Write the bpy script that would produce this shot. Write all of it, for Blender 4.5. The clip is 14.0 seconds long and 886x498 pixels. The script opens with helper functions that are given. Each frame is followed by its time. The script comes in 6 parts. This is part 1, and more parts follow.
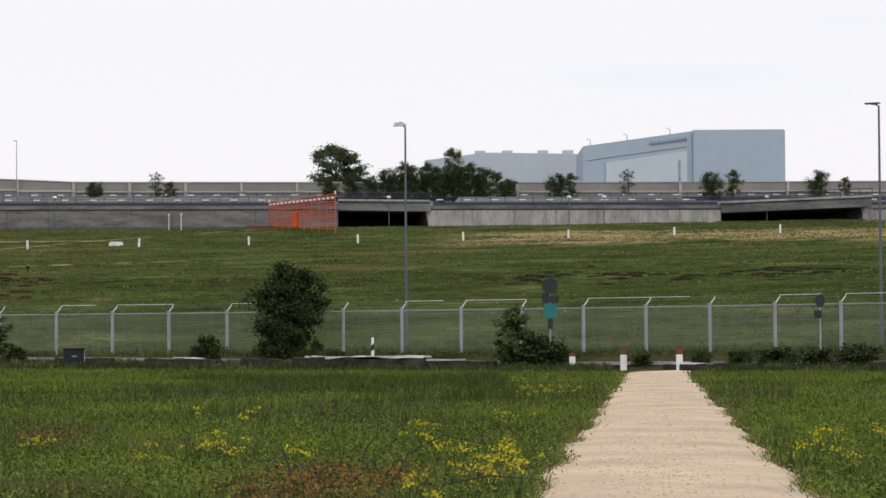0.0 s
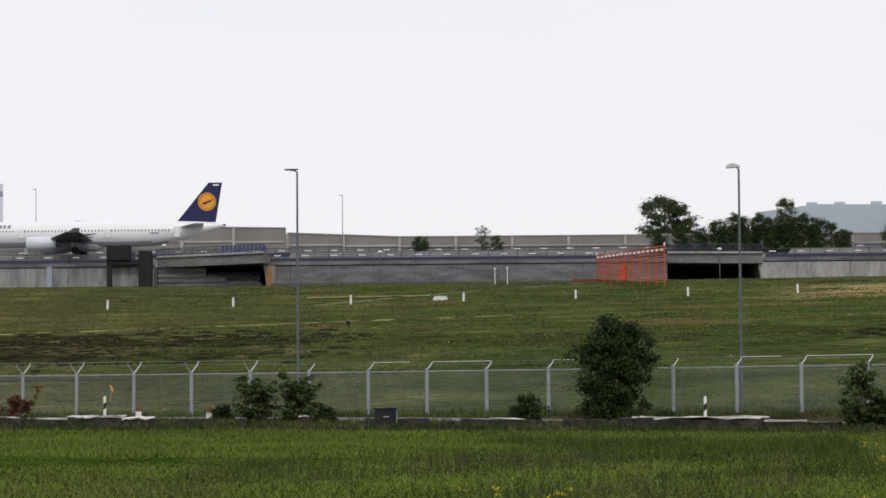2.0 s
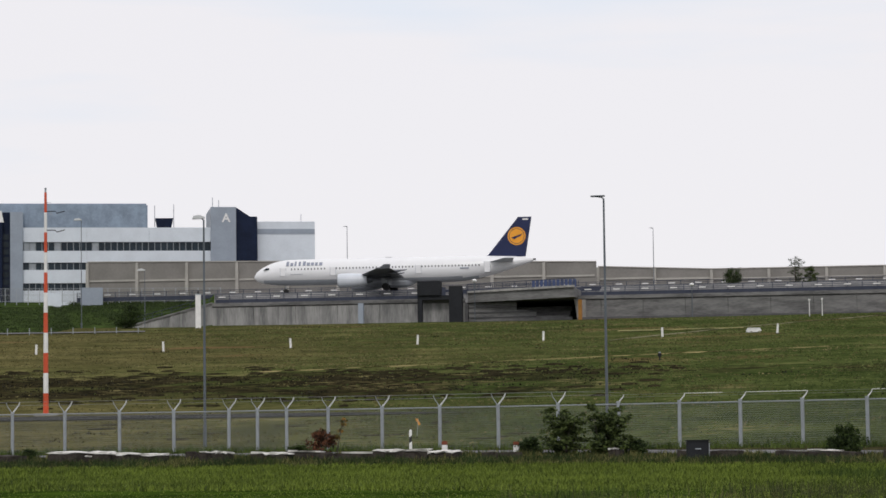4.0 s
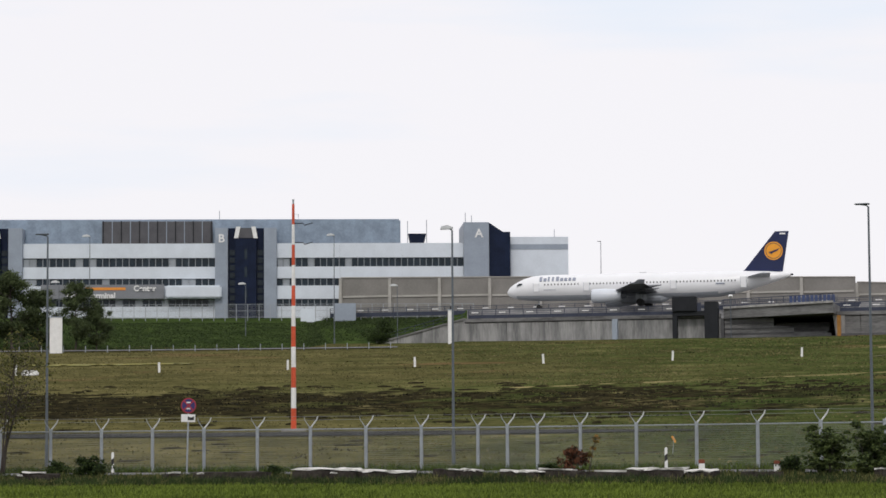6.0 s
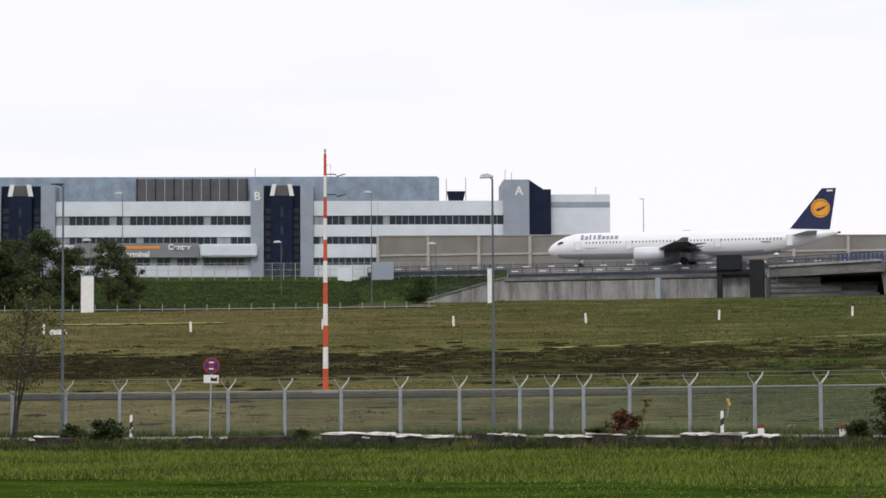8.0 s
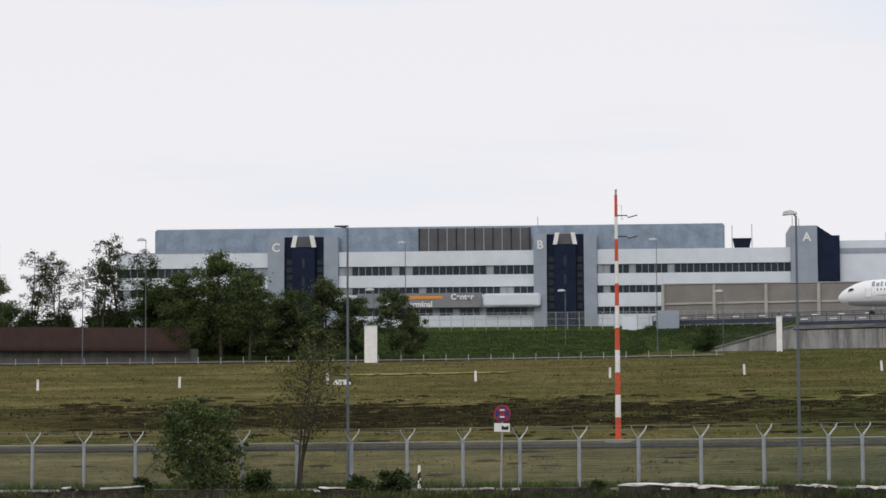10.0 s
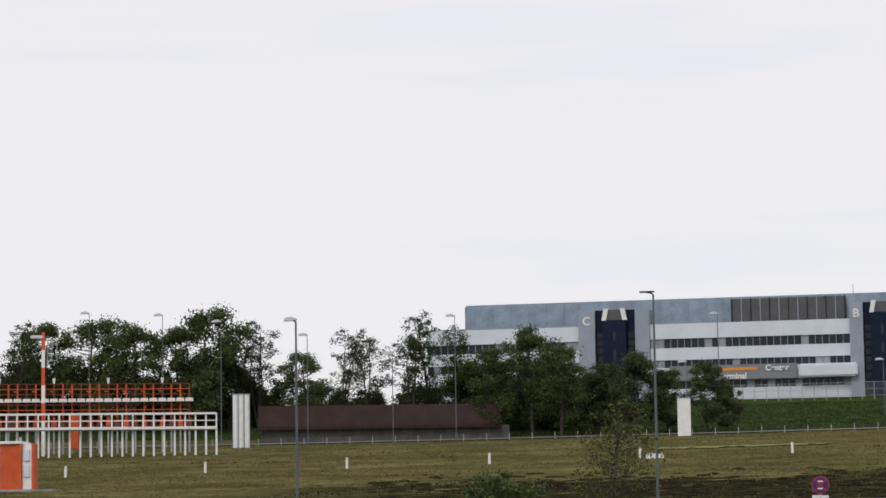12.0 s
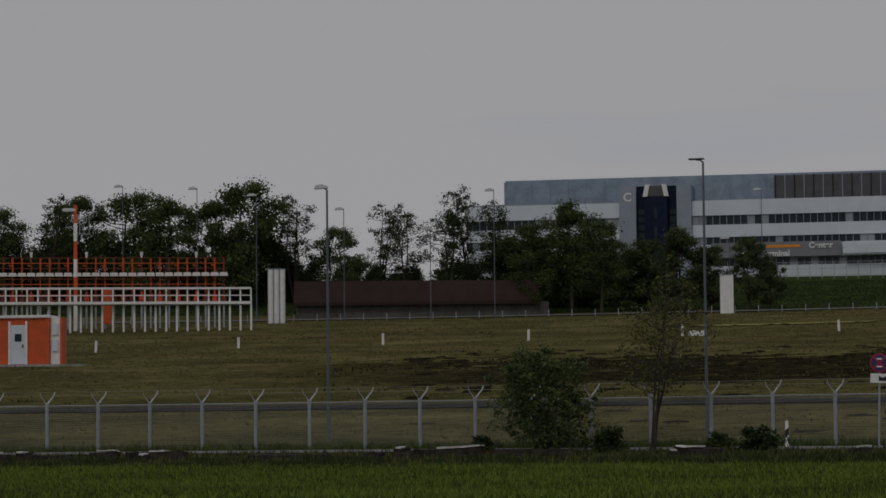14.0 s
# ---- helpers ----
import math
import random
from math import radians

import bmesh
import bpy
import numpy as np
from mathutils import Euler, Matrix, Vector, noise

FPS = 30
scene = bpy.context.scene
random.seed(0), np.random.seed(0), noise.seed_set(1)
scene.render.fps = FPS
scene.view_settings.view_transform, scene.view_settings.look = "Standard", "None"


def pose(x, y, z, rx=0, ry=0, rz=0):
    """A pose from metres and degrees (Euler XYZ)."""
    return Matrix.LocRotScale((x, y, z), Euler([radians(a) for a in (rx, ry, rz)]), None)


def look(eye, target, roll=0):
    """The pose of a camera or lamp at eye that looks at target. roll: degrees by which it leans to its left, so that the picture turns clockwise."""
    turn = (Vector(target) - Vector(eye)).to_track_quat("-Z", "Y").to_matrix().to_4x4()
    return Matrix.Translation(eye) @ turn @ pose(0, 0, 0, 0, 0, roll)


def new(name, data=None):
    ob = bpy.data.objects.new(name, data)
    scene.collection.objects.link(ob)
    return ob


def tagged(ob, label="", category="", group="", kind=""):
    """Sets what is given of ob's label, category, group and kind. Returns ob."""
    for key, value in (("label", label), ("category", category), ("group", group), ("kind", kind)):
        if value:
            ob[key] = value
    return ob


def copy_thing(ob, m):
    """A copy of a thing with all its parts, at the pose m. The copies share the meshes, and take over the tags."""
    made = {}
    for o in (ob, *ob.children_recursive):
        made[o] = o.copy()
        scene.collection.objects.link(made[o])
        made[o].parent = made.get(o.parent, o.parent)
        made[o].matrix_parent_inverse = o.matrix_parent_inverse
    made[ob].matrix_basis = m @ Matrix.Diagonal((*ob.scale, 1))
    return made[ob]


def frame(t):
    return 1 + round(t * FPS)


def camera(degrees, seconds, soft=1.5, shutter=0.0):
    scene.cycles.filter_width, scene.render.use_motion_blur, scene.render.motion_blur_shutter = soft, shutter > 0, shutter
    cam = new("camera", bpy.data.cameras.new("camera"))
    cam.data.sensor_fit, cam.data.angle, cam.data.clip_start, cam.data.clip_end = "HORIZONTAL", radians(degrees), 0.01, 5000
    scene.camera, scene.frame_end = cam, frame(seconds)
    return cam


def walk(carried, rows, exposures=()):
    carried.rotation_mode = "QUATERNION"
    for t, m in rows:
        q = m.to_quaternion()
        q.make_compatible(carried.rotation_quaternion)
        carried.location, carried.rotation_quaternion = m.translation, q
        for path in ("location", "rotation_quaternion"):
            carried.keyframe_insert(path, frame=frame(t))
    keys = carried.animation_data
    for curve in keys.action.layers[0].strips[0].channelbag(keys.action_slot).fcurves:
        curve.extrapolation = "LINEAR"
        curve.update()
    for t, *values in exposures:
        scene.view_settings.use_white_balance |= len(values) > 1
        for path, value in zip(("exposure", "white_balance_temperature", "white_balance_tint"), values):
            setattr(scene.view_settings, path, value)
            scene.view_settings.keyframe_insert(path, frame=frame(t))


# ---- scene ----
# (seconds, x, y, z, heading, tilt, lean)
PATH = [
    (0.0, 4.50, -21.06, 1.44, 0.000, 2.131, 0.356),
    (0.5, 4.52, -19.19, 1.57, -0.078, 2.094, 0.426),
    (1.0, 4.59, -17.04, 1.61, -0.844, 2.158, 0.457),
    (1.5, 4.48, -14.80, 1.59, -3.843, 2.754, 0.309),
    (2.0, 4.20, -12.29, 1.66, -7.040, 3.344, 0.418),
    (2.5, 3.98, -10.21, 1.70, -9.064, 3.669, 0.356),
    (2.7, 3.91, -9.73, 1.68, -10.182, 3.763, 0.368),
    (4.8, 3.77, -8.54, 1.46, -15.909, 4.343, 0.452),
    (5.0, 3.57, -8.18, 1.53, -16.871, 4.360, 0.284),
    (5.5, 3.31, -6.70, 1.51, -18.714, 4.529, 0.296),
    (6.0, 2.71, -4.82, 1.53, -19.152, 4.592, 0.374),
    (6.5, 2.09, -2.91, 1.58, -19.147, 4.289, 0.329),
    (7.0, 1.47, -0.97, 1.62, -19.141, 3.801, 0.247),
    (7.5, 0.92, 1.04, 1.72, -19.207, 3.710, 0.202),
    (8.0, 0.01, 2.91, 1.69, -20.001, 3.757, 0.317),
    (8.5, -0.71, 4.50, 1.73, -22.471, 3.943, 0.263),
    (8.7, -1.03, 5.01, 1.71, -23.368, 4.117, 0.286),
    (10.8, -3.33, 9.45, 1.65, -26.701, 5.196, 0.438),
    (11.0, -3.47, 9.92, 1.76, -27.185, 5.333, 0.516),
    (11.5, -4.07, 10.98, 1.69, -31.227, 6.240, 0.760),
    (12.0, -4.65, 12.09, 1.70, -32.682, 6.569, 0.877),
    (12.5, -5.37, 13.29, 1.74, -32.901, 5.390, 0.963),
    (13.0, -6.22, 14.46, 1.76, -32.814, 4.531, 0.793),
    (13.5, -7.05, 15.78, 1.81, -33.281, 4.286, 0.679),
    (14.0, -7.88, 17.18, 1.80, -33.557, 3.969, 0.579),
]


def aim(x, y, z, heading, tilt, lean):
    return pose(x, y, z, 90 + tilt, 0, -heading) @ pose(0, 0, 0, 0, 0, -lean)


cam = camera(18.78, 14.0, soft=1.6)
walk(cam, [(t, aim(*row)) for t, *row in PATH],
     exposures=[(0.0, -0.27), (0.5, -0.23), (1.0, -0.27), (1.5, -0.33), (2.0, -0.34), (2.5, -0.42), (4.8, -0.37), (5.5, -0.36), (6.5, -0.22), (7.5, -0.19), (8.5, -0.25),
                (11.0, -0.42), (12.0, -0.40), (12.5, -0.29), (12.8, -0.3), (13.0, -0.48), (13.5, -1.1), (14.0, -1.82)])



# ---- light: a bright overcast sky with a soft sun behind the cloud ----
SUN_ELEVATION, SUN_AZIMUTH = 44.0, 168.0
world = bpy.data.worlds.new("overcast_sky")
scene.world = world
world.use_nodes = True
wn, wl = world.node_tree.nodes, world.node_tree.links
wn.clear()
sky = wn.new("ShaderNodeTexSky")
sky.sky_type = "NISHITA"
sky.sun_disc = False
sky.sun_elevation, sky.sun_rotation = radians(SUN_ELEVATION), radians(SUN_AZIMUTH)
sky_gain = wn.new("ShaderNodeMix")
sky_gain.data_type, sky_gain.blend_type = "RGBA", "MULTIPLY"
sky_gain.inputs[0].default_value = 1.0
sky_gain.inputs[7].default_value = (0.10, 0.10, 0.10, 1)
coord = wn.new("ShaderNodeTexCoord")
stretch = wn.new("ShaderNodeMapping")
stretch.inputs["Scale"].default_value = (2.0, 2.0, 16.0)
clouds = wn.new("ShaderNodeTexNoise")
clouds.inputs["Scale"].default_value = 1.6
clouds.inputs["Detail"].default_value = 6
ramp = wn.new("ShaderNodeValToRGB")
ramp.color_ramp.elements[0].position, ramp.color_ramp.elements[0].color = 0.30, (0.83, 0.88, 0.97, 1)
ramp.color_ramp.elements[1].position, ramp.color_ramp.elements[1].color = 0.46, (0.940, 0.918, 0.950, 1)
cover = wn.new("ShaderNodeMix")
cover.data_type = "RGBA"
cover.inputs[0].default_value = 0.94
back = wn.new("ShaderNodeBackground")
back.inputs["Strength"].default_value = 1.24
world_out = wn.new("ShaderNodeOutputWorld")
wl.new(sky.outputs[0], sky_gain.inputs[6])
wl.new(coord.outputs["Generated"], stretch.inputs[0])
wl.new(stretch.outputs[0], clouds.inputs["Vector"])
wl.new(clouds.outputs[0], ramp.inputs[0])
wl.new(sky_gain.outputs[2], cover.inputs[6])
wl.new(ramp.outputs[0], cover.inputs[7])
wl.new(cover.outputs[2], back.inputs["Color"])
wl.new(back.outputs[0], world_out.inputs[0])

sun = bpy.data.lights.new("sun", "SUN")
sun.energy, sun.angle, sun.color = 1.25, radians(12), (1.0, 0.95, 0.88)
sun_ob = new("sun", sun)
_a, _e = radians(SUN_AZIMUTH), radians(SUN_ELEVATION)
sun_ob.matrix_world = look((math.sin(_a) * math.cos(_e) * 300, math.cos(_a) * math.cos(_e) * 300, math.sin(_e) * 300), (0, 0, 0))


# ---- materials ----
def material(name, colour, rough=0.7, metal=0.0, vary=0.25, scale=1.5, fine=14.0, bump=0.2, second=None, island=0.0, squash=(1, 1, 1), spec=0.4):
    """A surface with blotches at one scale and grain at another, in metres of the world."""
    m = bpy.data.materials.new(name)
    m.use_nodes = True
    n, l = m.node_tree.nodes, m.node_tree.links
    b = n["Principled BSDF"]
    b.inputs["Roughness"].default_value, b.inputs["Metallic"].default_value = rough, metal
    b.inputs["Specular IOR Level"].default_value = spec
    geo = n.new("ShaderNodeNewGeometry")
    mp = n.new("ShaderNodeMapping")
    mp.inputs["Scale"].default_value = squash
    l.new(geo.outputs["Position"], mp.inputs[0])
    big, small = n.new("ShaderNodeTexNoise"), n.new("ShaderNodeTexNoise")
    for tex, s, d in ((big, scale, 5), (small, fine, 3)):
        tex.inputs["Scale"].default_value, tex.inputs["Detail"].default_value = s, d
        l.new(mp.outputs[0], tex.inputs["Vector"])
    second = second or [c * (1 - vary) for c in colour]
    first = [min(1.0, c * (1 + vary * 0.4)) for c in colour]
    r = n.new("ShaderNodeValToRGB")
    r.color_ramp.elements[0].position, r.color_ramp.elements[0].color = 0.36, (*second, 1)
    r.color_ramp.elements[1].position, r.color_ramp.elements[1].color = 0.62, (*first, 1)
    add = n.new("ShaderNodeMath")
    add.operation = "MULTIPLY_ADD"
    add.inputs[1].default_value, add.inputs[2].default_value = 0.35, 0.0
    l.new(small.outputs[0], add.inputs[0])
    mix = n.new("ShaderNodeMath")
    mix.operation = "MULTIPLY_ADD"
    mix.inputs[1].default_value = 0.65
    l.new(big.outputs[0], mix.inputs[0])
    l.new(add.outputs[0], mix.inputs[2])
    value = mix
    if island:
        isl = n.new("ShaderNodeMath")
        isl.operation = "MULTIPLY_ADD"
        isl.inputs[1].default_value = island
        l.new(geo.outputs["Random Per Island"], isl.inputs[0])
        sub = n.new("ShaderNodeMath")
        sub.operation = "SUBTRACT"
        sub.inputs[1].default_value = island / 2
        l.new(mix.outputs[0], isl.inputs[2])
        l.new(isl.outputs[0], sub.inputs[0])
        value = sub
    l.new(value.outputs[0], r.inputs[0])
    l.new(r.outputs[0], b.inputs["Base Color"])
    if bump:
        bp = n.new("ShaderNodeBump")
        bp.inputs["Strength"].default_value, bp.inputs["Distance"].default_value = bump, 0.05
        l.new(small.outputs[0], bp.inputs["Height"])
        l.new(bp.outputs[0], b.inputs["Normal"])
    return m


def foliage(name, colour, second, island=0.5, scale=0.6):
    """Leaves: each one differs a little, and lets some light through."""
    m = material(name, colour, 0.6, 0, 0.3, scale, 3.0, 0, second, island, spec=0.15)
    n, l = m.node_tree.nodes, m.node_tree.links
    b, out = n["Principled BSDF"], n["Material Output"]
    tr, mx = n.new("ShaderNodeBsdfTranslucent"), n.new("ShaderNodeMixShader")
    mx.inputs[0].default_value = 0.25
    l.new(b.inputs["Base Color"].links[0].from_socket, tr.inputs["Color"])
    l.new(b.outputs[0], mx.inputs[1])
    l.new(tr.outputs[0], mx.inputs[2])
    l.new(mx.outputs[0], out.inputs[0])
    return m


M_MEADOW = material("meadow_grass_soil", (0.0440, 0.0760, 0.0096), 0.9, 0, 0.3, 0.25, 2.5, 0.6, (0.0144, 0.0272, 0.0048), spec=0.0)
M_VERGE = material("verge_weeds", (0.06, 0.055, 0.026), 0.95, 0, 0.4, 0.5, 4.0, 0.6, (0.018, 0.018, 0.010), spec=0.0)
M_FIELD_TAN = material("dry_tan_grass", (0.30, 0.25, 0.12), 0.95, 0, 0.3, 0.08, 0.5, 0.5, (0.10, 0.10, 0.04), spec=0.0)
M_BANK = material("embankment_grass", (0.05, 0.075, 0.022), 0.95, 0, 0.4, 0.25, 1.5, 0.8, (0.02, 0.032, 0.012), spec=0.0)
M_PATH = material("gravel_path", (0.62, 0.48, 0.335), 0.95, 0, 0.2, 0.5, 9.0, 0.6, (0.44, 0.365, 0.29), spec=0.0)
M_TARMAC = material("dark_tarmac", (0.055, 0.055, 0.055), 0.9, 0, 0.25, 0.4, 8.0, 0.4, (0.03, 0.03, 0.03), spec=0.0)
M_PEBBLE = material("sandy_pebbles", (0.52, 0.43, 0.33), 0.9, 0, 0.3, 2.0, 20.0, 0.0, (0.34, 0.295, 0.25), island=0.5)
M_OCHRE = material("ochre_paint", (0.36, 0.17, 0.035), 0.6, 0, 0.2, 1.0, 8.0, 0.05)
M_TRACK = material("trodden_earth", (0.20, 0.185, 0.12), 0.95, 0, 0.3, 0.3, 3.0, 0.3, (0.10, 0.10, 0.05), spec=0.0)
M_ASPHALT = material("asphalt", (0.16, 0.16, 0.165), 0.85, 0, 0.25, 0.4, 8.0, 0.4, (0.09, 0.09, 0.095))
M_CONCRETE = material("weathered_concrete", (0.185, 0.185, 0.183), 0.85, 0, 0.3, 0.6, 4.0, 0.3, (0.080, 0.080, 0.081), squash=(0.30, 0.30, 1.6))
M_CONCRETE_PALE = material("pale_concrete", (0.36, 0.352, 0.34), 0.85, 0, 0.3, 0.9, 4.0, 0.3, (0.20, 0.197, 0.192), squash=(0.8, 0.8, 0.22))
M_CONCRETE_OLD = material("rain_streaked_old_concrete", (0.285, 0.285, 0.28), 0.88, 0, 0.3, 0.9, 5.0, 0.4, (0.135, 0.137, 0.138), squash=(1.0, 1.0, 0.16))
# darker concrete tone; inside the underpass its colour stands in for shade
M_CONCRETE_DARK = material("dark_concrete", (0.10, 0.10, 0.105), 0.9, 0, 0.3, 0.4, 2.0, 0.3)
M_BARRIER = material("exposed_aggregate_barrier", (0.23, 0.22, 0.205), 0.9, 0, 0.15, 0.3, 3.0, 0.4)
M_BARRIER_RIB = material("barrier_rib_concrete", (0.40, 0.385, 0.355), 0.85, 0, 0.15, 0.4, 3.0, 0.2)
M_STONE = material("dark_broken_stone", (0.055, 0.048, 0.042), 0.95, 0, 0.5, 2.0, 9.0, 0.6, (0.020, 0.018, 0.016), spec=0.1)
M_KERB = material("kerb_top_highlight", (0.66, 0.65, 0.62), 0.85, 0, 0.3, 1.5, 10.0, 0.3, (0.36, 0.35, 0.33))
M_GALV = material("galvanised_steel", (0.34, 0.37, 0.40), 0.55, 0.25, 0.15, 2.0, 20.0, 0.1)
M_WIRE = material("galvanised_wire", (0.27, 0.28, 0.275), 0.5, 0.2, 0.1, 3.0, 20.0, 0.0)
M_ARM = material("pale_fence_arm", (0.56, 0.57, 0.57), 0.5, 0.1, 0.15, 2.0, 20.0, 0.0)
M_LAMP_POST = material("grey_lamp_post", (0.12, 0.14, 0.16), 0.5, 0.3, 0.15, 1.0, 10.0, 0.05)
M_LAMP_HEAD = material("lamp_housing", (0.62, 0.64, 0.66), 0.4, 0.1, 0.1, 3.0, 20.0, 0.0)
M_WHITE = material("white_paint", (0.80, 0.80, 0.79), 0.5, 0, 0.1, 1.5, 12.0, 0.05)
M_WHITE_PANEL = material("white_facade_panel", (0.66, 0.715, 0.78), 0.5, 0.05, 0.08, 0.4, 4.0, 0.05)
M_GREY_PANEL = material("grey_facade_panel", (0.30, 0.345, 0.41), 0.5, 0.1, 0.12, 0.4, 4.0, 0.05)
M_BLUE_PANEL = material("blue_grey_metal_cladding", (0.26, 0.33, 0.42), 0.45, 0.1, 0.25, 0.5, 3.0, 0.1)
M_LOUVRE = material("dark_louvre", (0.10, 0.10, 0.11), 0.6, 0.2, 0.2, 0.6, 5.0, 0.1)
M_NAVY = material("navy_glass_cladding", (0.010, 0.017, 0.042), 0.35, 0, 0.3, 0.5, 4.0, 0.0, spec=0.12)
M_GLASS = material("dark_window_glass", (0.020, 0.032, 0.044), 0.15, 0, 0.4, 0.7, 3.0, 0.0, spec=0.22)
M_BLIND = material("window_with_blind", (0.30, 0.33, 0.36), 0.5, 0, 0.2, 0.7, 3.0, 0.0)
M_FRAME = material("dark_window_frame", (0.045, 0.048, 0.055), 0.5, 0.1, 0.2, 1.0, 8.0, 0.0)
M_ORANGE = material("signal_orange_paint", (0.60, 0.095, 0.022), 0.55, 0, 0.2, 1.0, 8.0, 0.05)
M_RED = material("red_band_paint", (0.62, 0.09, 0.035), 0.55, 0, 0.2, 1.0, 8.0, 0.05)
M_RUST = material("weathered_red_paint", (0.20, 0.055, 0.03), 0.8, 0, 0.3, 2.0, 12.0, 0.2)
M_BROWN_ROOF = material("brown_tile_roof", (0.052, 0.030, 0.026), 0.85, 0, 0.25, 0.5, 4.0, 0.4)
M_PLANK = material("grey_weathered_plank", (0.10, 0.097, 0.092), 0.85, 0, 0.3, 0.6, 5.0, 0.3)
M_BLACK = material("black_plastic", (0.02, 0.02, 0.022), 0.5, 0, 0.2, 2.0, 10.0, 0.0)
M_BOOTH = material("dark_grey_steel", (0.022, 0.024, 0.028), 0.7, 0.0, 0.2, 0.6, 5.0, 0.1, spec=0.15)
M_BLUE_RAIL = material("dark_blue_railing_paint", (0.038, 0.046, 0.075), 0.55, 0.1, 0.2, 0.6, 5.0, 0.05)
M_SIGN_BACK = material("grey_green_sign_back", (0.028, 0.036, 0.036), 0.6, 0.2, 0.2, 1.5, 10.0, 0.0)
M_TEAL = material("teal_green_sign", (0.015, 0.18, 0.17), 0.5, 0, 0.15, 2.0, 10.0, 0.0)
M_PURPLE = material("blue_sign_face", (0.04, 0.03, 0.14), 0.45, 0, 0.1, 2.0, 10.0, 0.0)
M_SIGN_RED = material("red_sign_border", (0.36, 0.03, 0.05), 0.45, 0, 0.1, 2.0, 10.0, 0.0)
M_AIRCRAFT = material("white_aircraft_paint", (0.83, 0.84, 0.86), 0.28, 0, 0.04, 0.4, 6.0, 0.0)
M_AIRCRAFT_GREY = material("pale_grey_aircraft_belly", (0.46, 0.49, 0.54), 0.35, 0, 0.08, 0.4, 6.0, 0.0)
M_WING = material("grey_wing_metal", (0.12, 0.13, 0.15), 0.4, 0.2, 0.15, 0.6, 6.0, 0.0)
M_TAIL = material("deep_blue_tail_paint", (0.010, 0.018, 0.075), 0.35, 0, 0.15, 0.5, 6.0, 0.0)
M_YELLOW = material("amber_disc_paint", (0.85, 0.36, 0.03), 0.4, 0, 0.08, 1.0, 8.0, 0.0)
M_LETTER = material("slate_blue_lettering", (0.27, 0.30, 0.37), 0.5, 0, 0.1, 1.0, 8.0, 0.0)
M_TYRE = material("black_rubber", (0.02, 0.02, 0.02), 0.8, 0, 0.2, 2.0, 10.0, 0.1)
M_SIGN_TEXT = material("white_sign_letters", (0.78, 0.78, 0.78), 0.5, 0, 0.05, 1.0, 8.0, 0.0)
M_SIGN_ORANGE = material("orange_sign_letters", (0.75, 0.28, 0.04), 0.5, 0, 0.05, 1.0, 8.0, 0.0)
# hangar colours are paled and blued to carry the haze of distance
M_HANGAR = material("haze_tinted_blue_grey_cladding", (0.34, 0.42, 0.49), 0.6, 0, 0.06, 0.02, 0.3, 0.0)
M_HANGAR_DOOR = material("haze_tinted_hangar_door", (0.48, 0.55, 0.60), 0.6, 0, 0.06, 0.02, 0.3, 0.0)
M_HANGAR_FAR = material("haze_tinted_grey_cladding", (0.42, 0.48, 0.53), 0.7, 0, 0.06, 0.02, 0.3, 0.0)
M_BARK = material("dark_bark", (0.06, 0.05, 0.042), 0.9, 0, 0.3, 1.0, 8.0, 0.5)
M_LEAF_DARK = foliage("dark_green_leaves", (0.0480, 0.0736, 0.0208), (0.0144, 0.0256, 0.0088))
M_LEAF_CROWN = foliage("grey_green_leaves", (0.098, 0.128, 0.054), (0.040, 0.056, 0.026))
M_LEAF_MID = foliage("mid_green_leaves", (0.098, 0.130, 0.042), (0.032, 0.048, 0.018))
M_LEAF_LIGHT = foliage("fresh_green_leaves", (0.1020, 0.1445, 0.0340), (0.0340, 0.0553, 0.0153))
M_LEAF_BROWN = foliage("red_brown_leaves", (0.13, 0.055, 0.03), (0.04, 0.025, 0.016))
M_LEAF_OLIVE = foliage("sparse_olive_leaves", (0.12, 0.12, 0.035), (0.04, 0.045, 0.016))
M_BLADE = foliage("grass_blades", (0.165, 0.225, 0.030), (0.026, 0.046, 0.008), 0.5, 0.16)
M_HERB = foliage("meadow_herbs", (0.185, 0.240, 0.042), (0.028, 0.048, 0.009), 0.5, 0.16)
M_BLADE_DRY = foliage("dry_grass_blades", (0.17, 0.165, 0.06), (0.06, 0.065, 0.02), 0.5)
M_BLADE_FAR = foliage("bright_far_meadow_grass", (0.150, 0.200, 0.030), (0.045, 0.066, 0.012), 0.45, 0.12)
M_ENGINE = material("pale_engine_paint", (0.66, 0.70, 0.76), 0.3, 0, 0.06, 0.5, 6.0, 0.0)
M_FLOWER = foliage("yellow_flowers", (0.62, 0.52, 0.025), (0.34, 0.31, 0.02), 0.4)
M_RUSSET = foliage("russet_dry_weeds", (0.27, 0.145, 0.038), (0.055, 0.060, 0.018), 0.85)
M_SEED = foliage("seeding_weed_stalks", (0.085, 0.095, 0.036), (0.030, 0.040, 0.014), 0.6, 0.3)
M_TALL = foliage("tall_meadow_grass", (0.070, 0.105, 0.018), (0.024, 0.042, 0.009), 0.5, 0.2)
M_CLOD = material("turned_dark_earth", (0.034, 0.030, 0.016), 0.95, 0, 0.4, 1.2, 9.0, 0.6, (0.012, 0.011, 0.007), spec=0.0)
M_TUFT_OLIVE = foliage("olive_turf_tussocks", (0.146, 0.130, 0.052), (0.070, 0.068, 0.027), 0.4, 0.05)
M_TUFT_GREEN = foliage("green_turf_tussocks", (0.112, 0.138, 0.040), (0.044, 0.062, 0.018), 0.4, 0.05)
